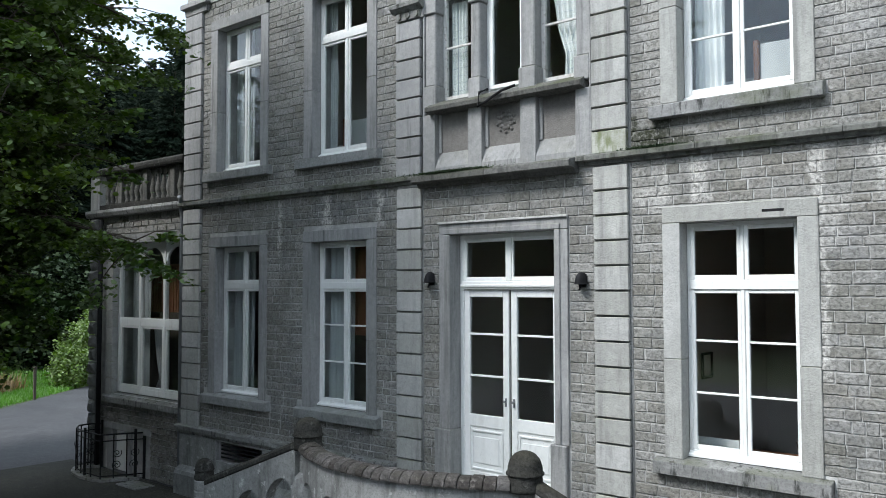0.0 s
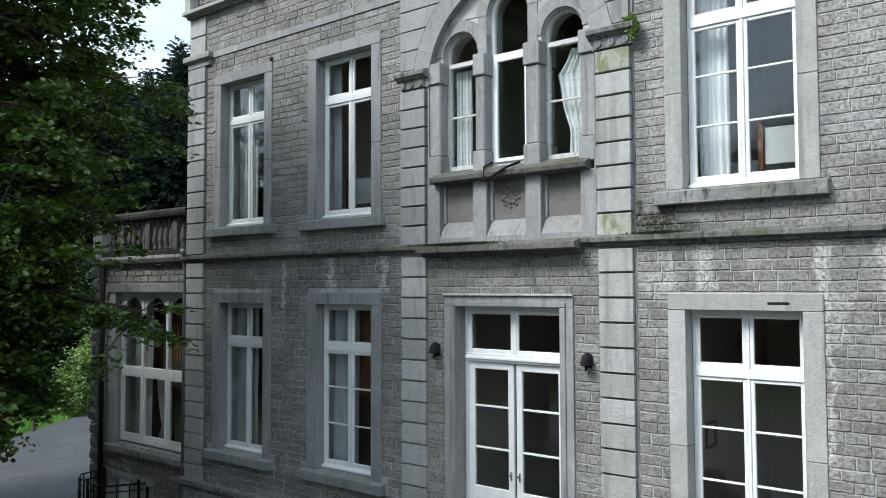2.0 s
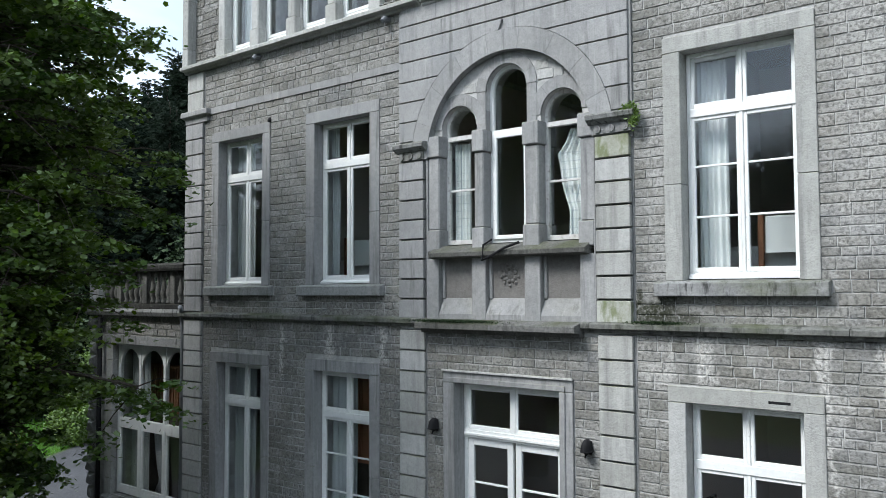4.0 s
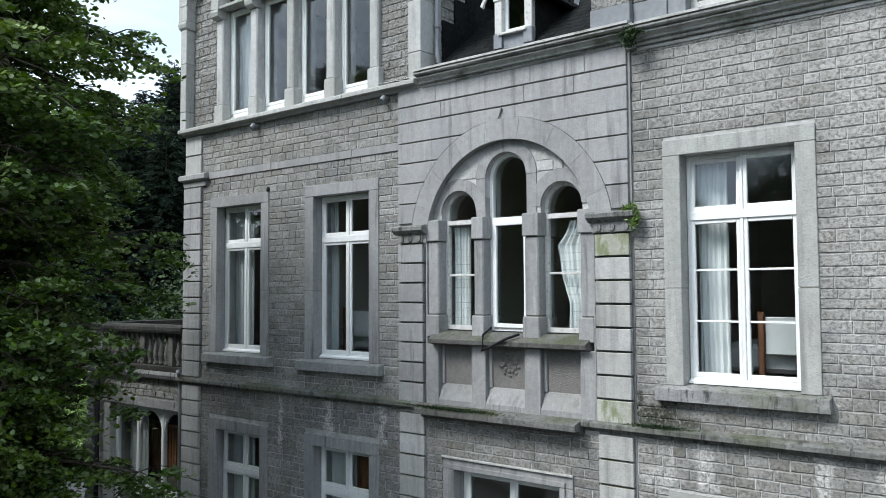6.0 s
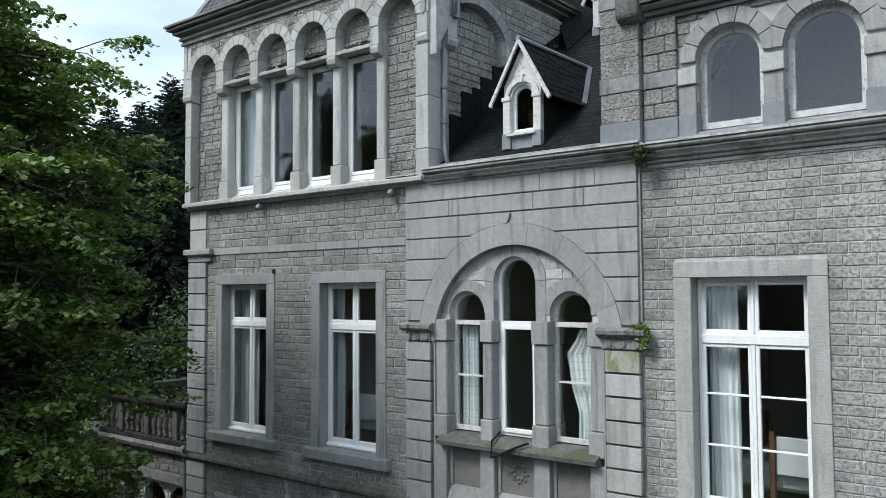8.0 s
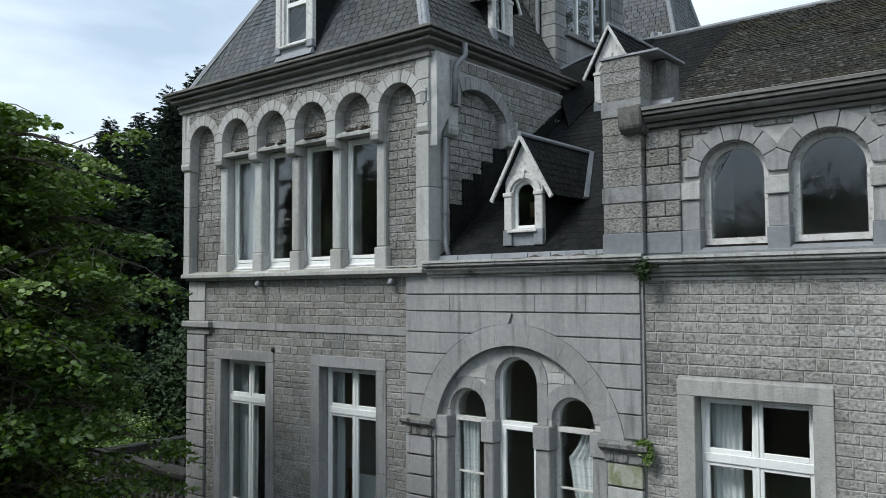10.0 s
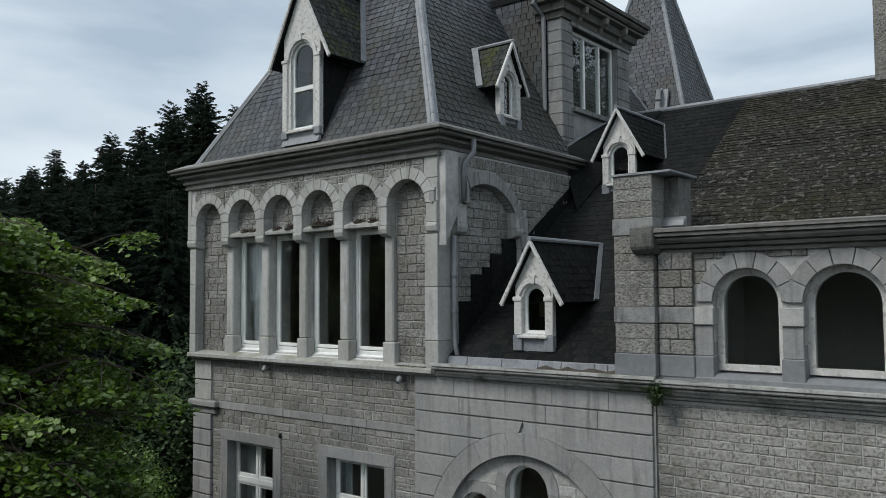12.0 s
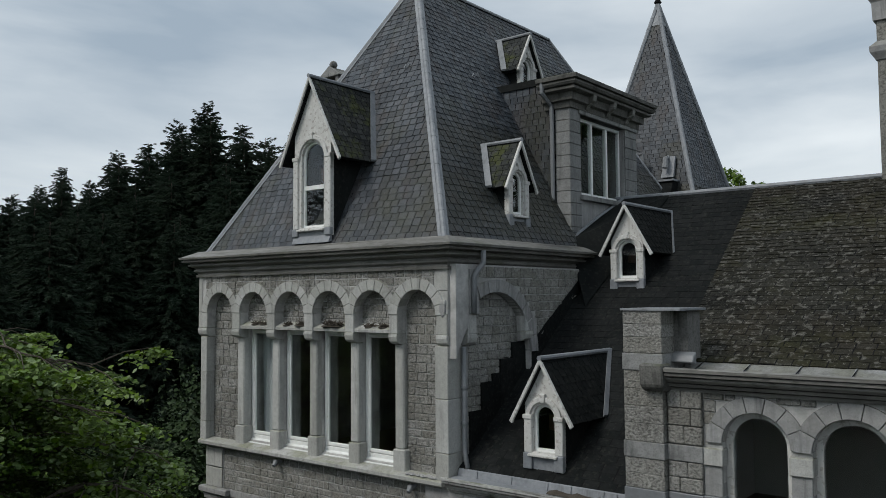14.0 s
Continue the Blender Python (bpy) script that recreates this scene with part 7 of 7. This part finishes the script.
def conifer_data(seed, droop):
    """A spruce one metre tall: uneven boughs, each with many thin pointed sprays that hang a little, shortening towards a thin leader."""
    r = random.Random(seed)
    tm = Mesh().tube([(0, 0, 0), (r.uniform(-0.01, 0.01), 0, 0.5), (0, 0, 1.0)], [0.014, 0.008, 0.001], 7)
    side = [r.uniform(0.8, 1.15) for _ in range(7)]
    vs, fs = [], []
    k, z = 0, 0.05
    while z < 0.99:
        for j in range(r.choice((5, 6, 7))):
            k += 1
            ang = k * 2.39996 + r.uniform(-0.7, 0.7)
            L = (0.275 * (1 - z) ** 0.76 + 0.006) * side[int(ang * 7 / math.tau) % 7] * r.choice((0.7, 0.85, 0.95, 1.0, 1.15)) * r.uniform(0.85, 1.1)
            out, across = Vector((math.cos(ang), math.sin(ang), 0)), Vector((-math.sin(ang), math.cos(ang), 0))
            z0, lift, dr = z + r.uniform(-0.02, 0.02), r.uniform(0.02, 0.34) + (0.45 if z > 0.85 else 0), droop * r.uniform(0.6, 1.25)
            for s in range(max(26, int(L * 950))):
                q = 1 - r.random() ** 1.5 * 0.95
                p = out * (L * q) + Vector((0, 0, z0 + L * (lift * q - dr * q * q + 0.25 * max(0, q - 0.7))))
                d = out * r.uniform(0.5, 1.0) + across * r.uniform(-1.0, 1.0) * (1.15 - 0.7 * q) + Vector((0, 0, r.uniform(-0.75, 0.12)))
                n = L * r.uniform(0.10, 0.24) * (1.15 - 0.5 * q) + 0.006
                d = d.normalized() * n
                wide = d.cross(Vector((r.gauss(0, 0.5), r.gauss(0, 0.5), 1))).normalized() * n * r.uniform(0.11, 0.20)
                i = len(vs)
                vs += [p - wide * 0.4, p + d * 0.35 - wide + Vector((0, 0, -0.12 * n)), p + d + Vector((0, 0, -0.10 * n)), p + d * 0.30 + wide + Vector((0, 0, -0.12 * n))]
                fs.append((i, i + 1, i + 2, i + 3))
        z += r.uniform(0.006, 0.015) * (1.15 - 0.6 * z)
    me = bpy.data.meshes.new("crown")
    me.from_pydata([tuple(v) for v in vs], [], fs)
    me.materials.append(NEEDLE)
    return tm.data("trunk", BARK), me

kinds = [conifer_data(11, 0.5), conifer_data(12, 0.65), conifer_data(13, 0.4)]
def conifer(x, y, h, i):
    o = thing("conifer", "tall dark spruce with ragged drooping boughs in the wood, extended unseen for shade", "tree", "", "spruces behind the house", (x, y, GND - 0.1))
    o.scale = (h * rng.uniform(0.9, 1.15), h * rng.uniform(0.9, 1.15), h)
    o.rotation_euler = (0, 0, rng.uniform(0, 6))
    for nm, me in zip(("trunk", "crown"), kinds[i % 3]):
        p = new(nm, me)
        p.parent = o

# The seven from (-24, -6) to (-28, -10) are unseen, added to cut skylight.
SPRUCE = [(-91.5, 27.9, 25.8), (-77.8, 26.3, 23.2), (-91.1, 34.7, 25.4), (-74.2, 30.4, 24.4), (-78.1, 34.8, 27.4), (-64.2, 30.8, 24.2), (-69.4, 36.6, 28.2), (-73.2, 42.4, 30.6), (-62.3, 39.5, 31.2), (-54.9, 37.8, 31.6), (-59.0, 44.8, 31.2), (-50.6, 41.5, 28.2), (-62.2, 55.0, 32.2), (-64.2, 62.4, 31.8), (-60.9, 65.3, 29.7), (-64.1, 24.6, 20.7), (-57.3, 26.3, 21.0), (-55.2, 30.4, 22.7), (-54.5, 33.4, 24.6), (-47.1, 34.4, 24.4), (-65.2, 20.0, 20.0), (-24, -6, 17), (-20, -12, 18), (-25, -16, 17), (-16, -18, 18), (-19, -24, 17), (-11, -27, 18), (-28, -10, 19), (-30, 11, 16.5), (-33, 15.5, 17.5), (-36, 9, 18), (-38.5, 14, 18.5), (-28, 7, 15), (-31, 19, 17), (-35, 22, 18), (-41, 18, 19)]
for i, (x, y, h) in enumerate(SPRUCE):
    conifer(x, y, h, i)
    if x < -40:
        conifer(x + 2.3, y - 1.2, h * 0.93, i + 1)

def wood(name, spots, label, size, density, mat):
    pts, big = [], []
    for x, y, z, rx, rz in spots:
        n = int(density * rx * rx)
        d = nr.normal(size=(n, 3))
        d /= np.linalg.norm(d, axis=1)[:, None]
        d *= nr.uniform(0.75, 1.05, (n, 1)) * (1 + 0.22 * np.sin(d[:, :1] * 9 + x) * np.cos(d[:, 1:2] * 8 + y))
        pts.append(np.array([x, y, z]) + d * np.array([rx, rx, rz]))
        big.append(np.full((n, 1), size))
        n = int(45 * rz)
        d = nr.normal(size=(n, 3))
        d *= nr.uniform(0.58, 0.90, (n, 1)) / np.linalg.norm(d, axis=1)[:, None]
        pts.append(np.array([x, y, z]) + d * np.array([rx, rx, rz]))
        big.append(np.full((n, 1), rx * 0.13))
    ob = new(name, leaf_mesh(np.concatenate(pts), np.concatenate(big), mat, name, 4, 0.5, 1.25))
    return tagged(ob, label, "trees", kind="stuff")
r8 = random.Random(8)
# The last five clumps are unseen, added to block skylight on the left.
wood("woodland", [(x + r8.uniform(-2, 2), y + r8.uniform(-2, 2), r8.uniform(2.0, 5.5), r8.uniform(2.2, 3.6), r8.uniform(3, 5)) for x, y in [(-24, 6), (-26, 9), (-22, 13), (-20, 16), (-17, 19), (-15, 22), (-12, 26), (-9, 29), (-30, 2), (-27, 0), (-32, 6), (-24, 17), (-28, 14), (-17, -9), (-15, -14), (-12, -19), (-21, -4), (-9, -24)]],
     "dark leafy undergrowth at the edge of the wood, extended unseen for shade", 0.085, 800, UNDER)
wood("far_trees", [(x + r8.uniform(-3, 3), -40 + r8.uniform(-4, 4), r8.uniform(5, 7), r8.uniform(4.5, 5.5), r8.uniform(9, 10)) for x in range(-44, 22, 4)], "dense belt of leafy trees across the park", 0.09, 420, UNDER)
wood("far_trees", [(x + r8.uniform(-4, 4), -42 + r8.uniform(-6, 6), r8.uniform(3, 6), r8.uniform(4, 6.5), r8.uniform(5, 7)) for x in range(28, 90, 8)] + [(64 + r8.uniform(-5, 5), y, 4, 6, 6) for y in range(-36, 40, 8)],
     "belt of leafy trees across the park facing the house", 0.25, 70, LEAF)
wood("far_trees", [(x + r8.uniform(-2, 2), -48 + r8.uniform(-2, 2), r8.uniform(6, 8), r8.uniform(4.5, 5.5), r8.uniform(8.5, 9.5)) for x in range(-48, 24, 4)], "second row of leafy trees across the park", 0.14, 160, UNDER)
# Unseen row, added to keep skylight off the faces turned towards +x.
wood("far_trees", [(31 + r8.uniform(-2, 2), y + r8.uniform(-1, 1), r8.uniform(7, 9), r8.uniform(4.5, 5.5), r8.uniform(7, 8)) for y in range(-22, 24, 5)], "unseen row of tall leafy trees added to shade the right-facing sides", 0.2, 160, UNDER)
wood("far_trees", [(15.2, 22, 11, 3.6, 11), (18.5, 29, 12, 4.0, 12), (13.5, 31, 12, 3.6, 11)], "tall leafy trees behind the right wing", 0.12, 500, UNDER)
wood("treetop", [(-13.6, 65.6, 22.4, 1.5, 1.7), (-11.3, 66.8, 21.6, 1.2, 1.1), (-12.8, 66.0, 20.5, 2.2, 1.5)], "leafy treetop far behind the roofs", 0.16, 500, LEAF)
wood("bush", [(-17.6, 7.2, 1.2, 1.3, 1.4), (-16.9, 6.2, 0.8, 0.9, 0.9), (-18.6, 8.8, 1.7, 1.6, 1.9), (-19.6, 10.0, 2.2, 1.7, 2.2)], "bright green bushes at the edge of the drive", 0.05, 3000, BUSH)

def blades(name, label, area, n, h, mat):
    (x0, y0), (ux, uy), (vx, vy) = area
    vs, fs = [], []
    for i in range(n):
        p, q = nr.random(), nr.random()
        x, y = x0 + ux * p + vx * q, y0 + uy * p + vy * q
        t, hh, w = nr.uniform(0, math.tau), h * nr.uniform(0.5, 1.3), 0.012 + h * 0.02
        bx, by = nr.normal(0, 0.3, 2) * hh
        vs += [(x - w * math.cos(t), y - w * math.sin(t), GND - 0.04), (x + w * math.cos(t), y + w * math.sin(t), GND - 0.04), (x + bx, y + by, GND + hh)]
        fs.append((3 * i, 3 * i + 1, 3 * i + 2))
    me = bpy.data.meshes.new(name)
    me.from_pydata(vs, [], fs)
    me.materials.append(mat)
    return tagged(new(name, me), label, "grass", kind="stuff")
blades("grass", "bright mown grass verge along the drive", ((-13.1, 1.7), (-8.0, 10.5), (-2.4, -1.9)), 26000, 0.10, GRASS)
blades("grass", "grass strip before the wood", ((-15.5, -0.2), (-8.0, 10.5), (-5, -3.5)), 16000, 0.22, GRASS)
blades("dry_grass", "pale dry reeds and grasses beside the drive", ((-15.9, 2.6), (-1.6, 2.2), (-1.8, -1.2)), 900, 0.6, STRAW)
post = single("marker_post", Mesh().box(-14.36, -14.28, 3.58, 3.66, GND - 0.1, 1.25).box(-14.38, -14.26, 3.56, 3.68, 1.25, 1.29), BARK, "weathered wooden marker post in the grass", "post", bevel=0.008)

# ---- rooms behind the windows ----
for i, z in enumerate((1.18, 5.12, 9.55, 13.0)):
    single("floor_%d" % (i + 1), Mesh().box(0.0 if i < 3 else 0.1, XR - 0.3 if i < 3 else 5.4, 0.455, 9.0, z - 0.1, z), BOARDS, "wooden room floor inside the house", "floor", "structure")
single("wall_back", Mesh().box(XL, XR, 9.05, 9.4, 0.0, 9.9), PLASTER, "plain rear wall of the house", "wall", "structure")
single("wall_left", Mesh().box(XL, 0.0, 0.455, 9.0, 0.0, 9.9), MORTAR, "left side wall of the house", "wall", "structure")
single("wall_right", Mesh().box(XR - 0.3, XR, 0.455, 9.0, 0.0, 11.5), MORTAR, "right side wall of the house", "wall", "structure")
for i, x in enumerate((2.7, 5.3, 8.55, 11.4)):
    single("wall_room_%d" % (i + 1), Mesh().box(x, x + 0.12, 0.455, 9.0, 1.2, 9.5), PLASTER, "plastered partition wall between rooms", "wall", "structure")
single("wall_rooms_rear", Mesh().box(0.0, XR - 0.31, 5.0, 5.12, 1.2, 9.5), PLASTER, "plastered rear wall of the front rooms", "wall", "structure")
single("wall_attic_rear", Mesh().box(8.8, XR - 0.31, 3.4, 3.5, 9.6, 12.5), PLASTER, "plastered rear wall of the attic rooms", "wall", "structure")
single("wall_attic_side", Mesh().box(8.62, 8.72, 0.72, 3.4, 9.6, 11.70), PLASTER, "plastered side wall of the attic room", "wall", "structure")
single("wall_attic_corner", Mesh().box(5.9, 8.8, 3.405, 3.5, 9.6, 12.3), PLASTER, "plastered wall behind the attic", "wall", "structure")
single("floor_loggia", Mesh().box(LX0 + 0.4, LX1, LY + 0.46, 5.0, 1.55, 1.65), BOARDS, "wooden floor of the loggia", "floor", "structure")
single("wall_loggia_rear", Mesh().box(LX0 + 0.4, LX1, 5.0, 5.1, 0, 5.4), PLASTER, "rear wall of the loggia room", "wall", "structure")

def curtain(x0, x1, z0, z1, y, mat, label, tied=None, waves=9, edge=None):
    """A hanging cloth with folds; tied: the height at which it is gathered to one side."""
    nx, nz = 40, 18
    vs = []
    for j in range(nz + 1):
        z = z0 + (z1 - z0) * j / nz
        k = 1.0
        if tied is not None:
            k = 0.55 + 0.45 * min(1, abs(z - tied) / (z1 - tied if z > tied else (tied - z0) * 1.6)) ** 0.8
        if edge:
            k = 1 - float(np.interp(j / nz, *zip(*edge)))
        for i in range(nx + 1):
            u = i / nx
            x = x1 - (x1 - x0) * (1 - u) * k if tied is not None or edge else x0 + (x1 - x0) * u
            vs.append((x, y + 0.035 * math.sin(u * math.tau * waves + 0.6 * math.sin(z * 2)) * (0.7 + 0.3 * math.sin(u * 17)), z))
    fs = [(j * (nx + 1) + i, j * (nx + 1) + i + 1, (j + 1) * (nx + 1) + i + 1, (j + 1) * (nx + 1) + i) for j in range(nz) for i in range(nx)]
    o = single("curtain", Mesh().put(vs, fs), mat, label, "curtain", group="curtains", smooth=True)
    return o

curtain(3.42, 3.98, 2.10, 4.58, 0.36, SHEER, "grey half-drawn net curtain behind the ground floor window", waves=6)
curtain(0.92, 1.50, 2.10, 4.58, 0.36, SHEER, "grey closed curtain behind the corner window")
curtain(1.62, 1.85, 3.95, 4.58, 0.36, SHEER, "short grey curtain behind the transom light", waves=3)
curtain(0.92, 1.42, 5.98, 8.46, 0.38, SHEER, "grey curtain behind the upper corner window")
curtain(3.40, 3.58, 5.98, 8.46, 0.36, SHEER, "narrow gathered curtain at the side of the upper window", waves=3)
curtain(5.99, 6.27, 6.50, 7.86, 0.27, CHECKED, "white checked curtain hanging in folds in the narrow arched window", waves=5)
curtain(7.56, 8.13, 6.50, 7.86, 0.26, CHECKED, "white checked curtain caught up to one side", None, 6, ((0, 0.44), (0.12, 0.45), (0.24, 0.46), (0.36, 0.36), (0.48, 0.27), (0.66, 0.22), (0.80, 0.15), (0.83, 0.27), (0.87, 0.36), (1, 0.5)))
curtain(9.44, 9.78, 5.97, 8.42, 0.40, CURTAIN, "long white curtain at the side of the upper window", waves=5)
curtain(-2.66, -2.0, 1.85, 4.7, 0.45, SHEER, "grey curtain in the loggia window")
curtain(-1.88, -1.30, 1.85, 3.2, 0.45, SHEER, "pale curtain in the loggia window", 2.1)
curtain(1.08, 1.80, 10.1, 12.0, 0.36, SHEER, "grey closed curtain in the tower window", waves=5)
sl = thing("slatted_screen", "brown wooden slatted screen standing inside the loggia window", "screen")
part("foot_box", Mesh().box(-2.55, -0.3, 0.62, 0.95, 1.65, 3.40), BARK, sl, bevel=0.01)
for k in range(24):
    part("slat", Mesh().box(-2.52 + k * 0.093, -2.465 + k * 0.093, 0.66, 0.69, 3.40, 4.30), WOOD, sl)
part("top_rail", Mesh().box(-2.55, -0.3, 0.65, 0.70, 4.30, 4.36), WOOD, sl, bevel=0.006)
wr = thing("wardrobe", "reddish wooden wardrobe standing in the ground floor room", "wardrobe")
part("carcass", Mesh().box(2.95, 4.30, 0.56, 1.1, 1.18, 4.75), BARK, wr, bevel=0.02)
for a, b in ((2.98, 3.40), (3.42, 3.84), (3.86, 4.28)):
    part("wardrobe_door", sash_frame(Mesh().box(a + 0.05, b - 0.05, 0.535, 0.555, 3.2, 4.7), a, b, 3.15, 4.72, 0.52, 0.555, 0.06, 0.08), WOOD, wr, bevel=0.008)
for bx, bz, lab in ((10.0, 5.12, "bed with a white board and reddish posts near the upper window"), (3.2, 5.12, "bed with a white board seen through the upper window")):
    bed = thing("bed", lab, "bed")
    part("mattress", Mesh().box(bx - 0.6, bx + 0.5, 1.05, 2.6, bz + 0.9, bz + 1.22), CURTAIN, bed, bevel=0.05)
    part("head_board", Mesh().box(bx, bx + 0.55, 0.90, 0.95, bz + 1.12, bz + 1.55), CURTAIN, bed, bevel=0.01)
    for px, py in ((bx - 0.05, 0.92), (bx + 0.58, 0.92), (bx - 0.6, 2.6), (bx + 0.5, 2.6)):
        part("bed_post", Mesh().box(px - 0.03, px + 0.03, py - 0.03, py + 0.03, bz, bz + 1.6), WOOD, bed, bevel=0.008)

single("table", Mesh().box(9.5, 10.9, 0.75, 1.55, 1.90, 1.95).box(9.56, 9.62, 0.8, 0.86, 1.18, 1.90).box(10.78, 10.84, 0.8, 0.86, 1.18, 1.90).box(9.56, 9.62, 1.44, 1.5, 1.18, 1.90).box(10.78, 10.84, 1.44, 1.5, 1.18, 1.90), WOOD, "wooden table standing inside the ground floor window", "table", bevel=0.008)
ch = thing("chair", "white chair with a pierced back beside the table", "chair")
part("backrest", cells(9.30, 9.78, 1.95, 2.20, 0.62, 0.645, [(9.40, 9.43, 2.05, 2.12), (9.63, 9.66, 2.05, 2.12)]), CURTAIN, ch)
part("seat", Mesh().box(9.30, 9.78, 0.66, 1.05, 1.60, 1.63), CURTAIN, ch, bevel=0.008)
for px, py in ((9.32, 0.64), (9.76, 0.64), (9.32, 1.03), (9.76, 1.03)):
    part("leg", Mesh().box(px - 0.015, px + 0.015, py - 0.015, py + 0.015, 1.18, 1.95 if py < 0.7 else 1.60), METAL, ch)
jar = thing("pen_jar", "small jar with two thin sticks on the table", "jar")
part("jar_body", Mesh().lathe([(0.04, 1.95), (0.045, 2.0), (0.04, 2.05)], 10.36, 0.95, 10), METAL, jar)
part("stick", Mesh().tube([(10.36, 0.95, 1.97), (10.42, 0.92, 2.24)], 0.008, 6), CURTAIN, jar)
part("stick", Mesh().tube([(10.35, 0.95, 1.97), (10.28, 0.97, 2.20)], 0.006, 6), BARK, jar)
pic = thing("picture_frame", "small dark framed picture on the room wall", "picture")
part("frame", sash_frame(Mesh(SIDE), 2.3, 2.65, 2.65, 3.0, -8.71, -8.675, 0.03, 0.03), BLACK, pic)
part("sheet", Mesh(SIDE).box(2.32, 2.63, -8.685, -8.675, 2.67, 2.98), PLASTER, pic)

# ---- small marks on the front ----
single("lintel_slot", Mesh().box(10.28, 10.50, -0.027, -0.01, 4.665, 4.695), BLACK, "rusty iron slot in the window lintel", "slot", bevel=0.004)
for x in (1.98, 4.98):
    sp = thing("drain_stub", "stubby grey drain outlet under the tower sill course", "pipe", "", "drain stubs")
    part("spout", Mesh().tube([(x, 0.0, 9.80), (x, -0.10, 9.79), (x + 0.02, -0.16, 9.74)], [0.045, 0.05, 0.03], 8), METAL, sp)
def weeds(x, y, z, n, s, label, mat=BUSH, size=0.012, tall=None):
    pts = np.array([x, y, z]) + nr.normal(size=(n, 3)) * np.array([s, min(s * 0.4, 0.03), tall or (min(s * 0.5, 0.022) if size > 0.01 else 0.009)])
    tagged(new("weed_tuft", leaf_mesh(pts, size, mat, "weed_tuft", 4, 0.1, 2.6)), label, "weeds", kind="stuff")
weeds(8.84, -0.13, 7.92, 150, 0.045, "tuft of grass growing on the stone capital")
weeds(8.93, -0.24, 9.86, 900, 0.035, "dark fern tuft hanging from the joint of the cornice", UNDER, 0.009, 0.05)
weeds(8.89, -0.13, 7.80, 260, 0.03, "weeds hanging beside the stone capital", BUSH, 0.011, 0.055)
weeds(8.93, -0.20, 9.91, 1400, 0.07, "dark moss in the corner of the main cornice", UNDER, 0.005)
weeds(9.10, -0.06, 5.46, 2200, 0.15, "moss and weeds on the string course", UNDER, 0.005)
weeds(6.3, -0.20, 5.43, 3000, 0.34, "moss cushions on the balcony ledge", UNDER, 0.005)
single("moss_debris", Mesh().put([(x, y, 10.05 + h) for x, y, h in [(7.3 + i * 0.1, -0.15 + 0.09 * j, (0.05 if j == 1 else 0.0) * (0.5 + 0.5 * math.sin(i * 1.9))) for i in range(12) for j in range(3)]],
                     [(i * 3 + j, i * 3 + j + 1, (i + 1) * 3 + j + 1, (i + 1) * 3 + j) for i in range(11) for j in range(2)]), NEST, "dark moss and leaf litter lying in the gutter", "debris", kind="stuff")

# ---- stones of the front wall ----
lay(wall, stones, RUBBLE, None, 0.006, joint=0.009, chosen=near)
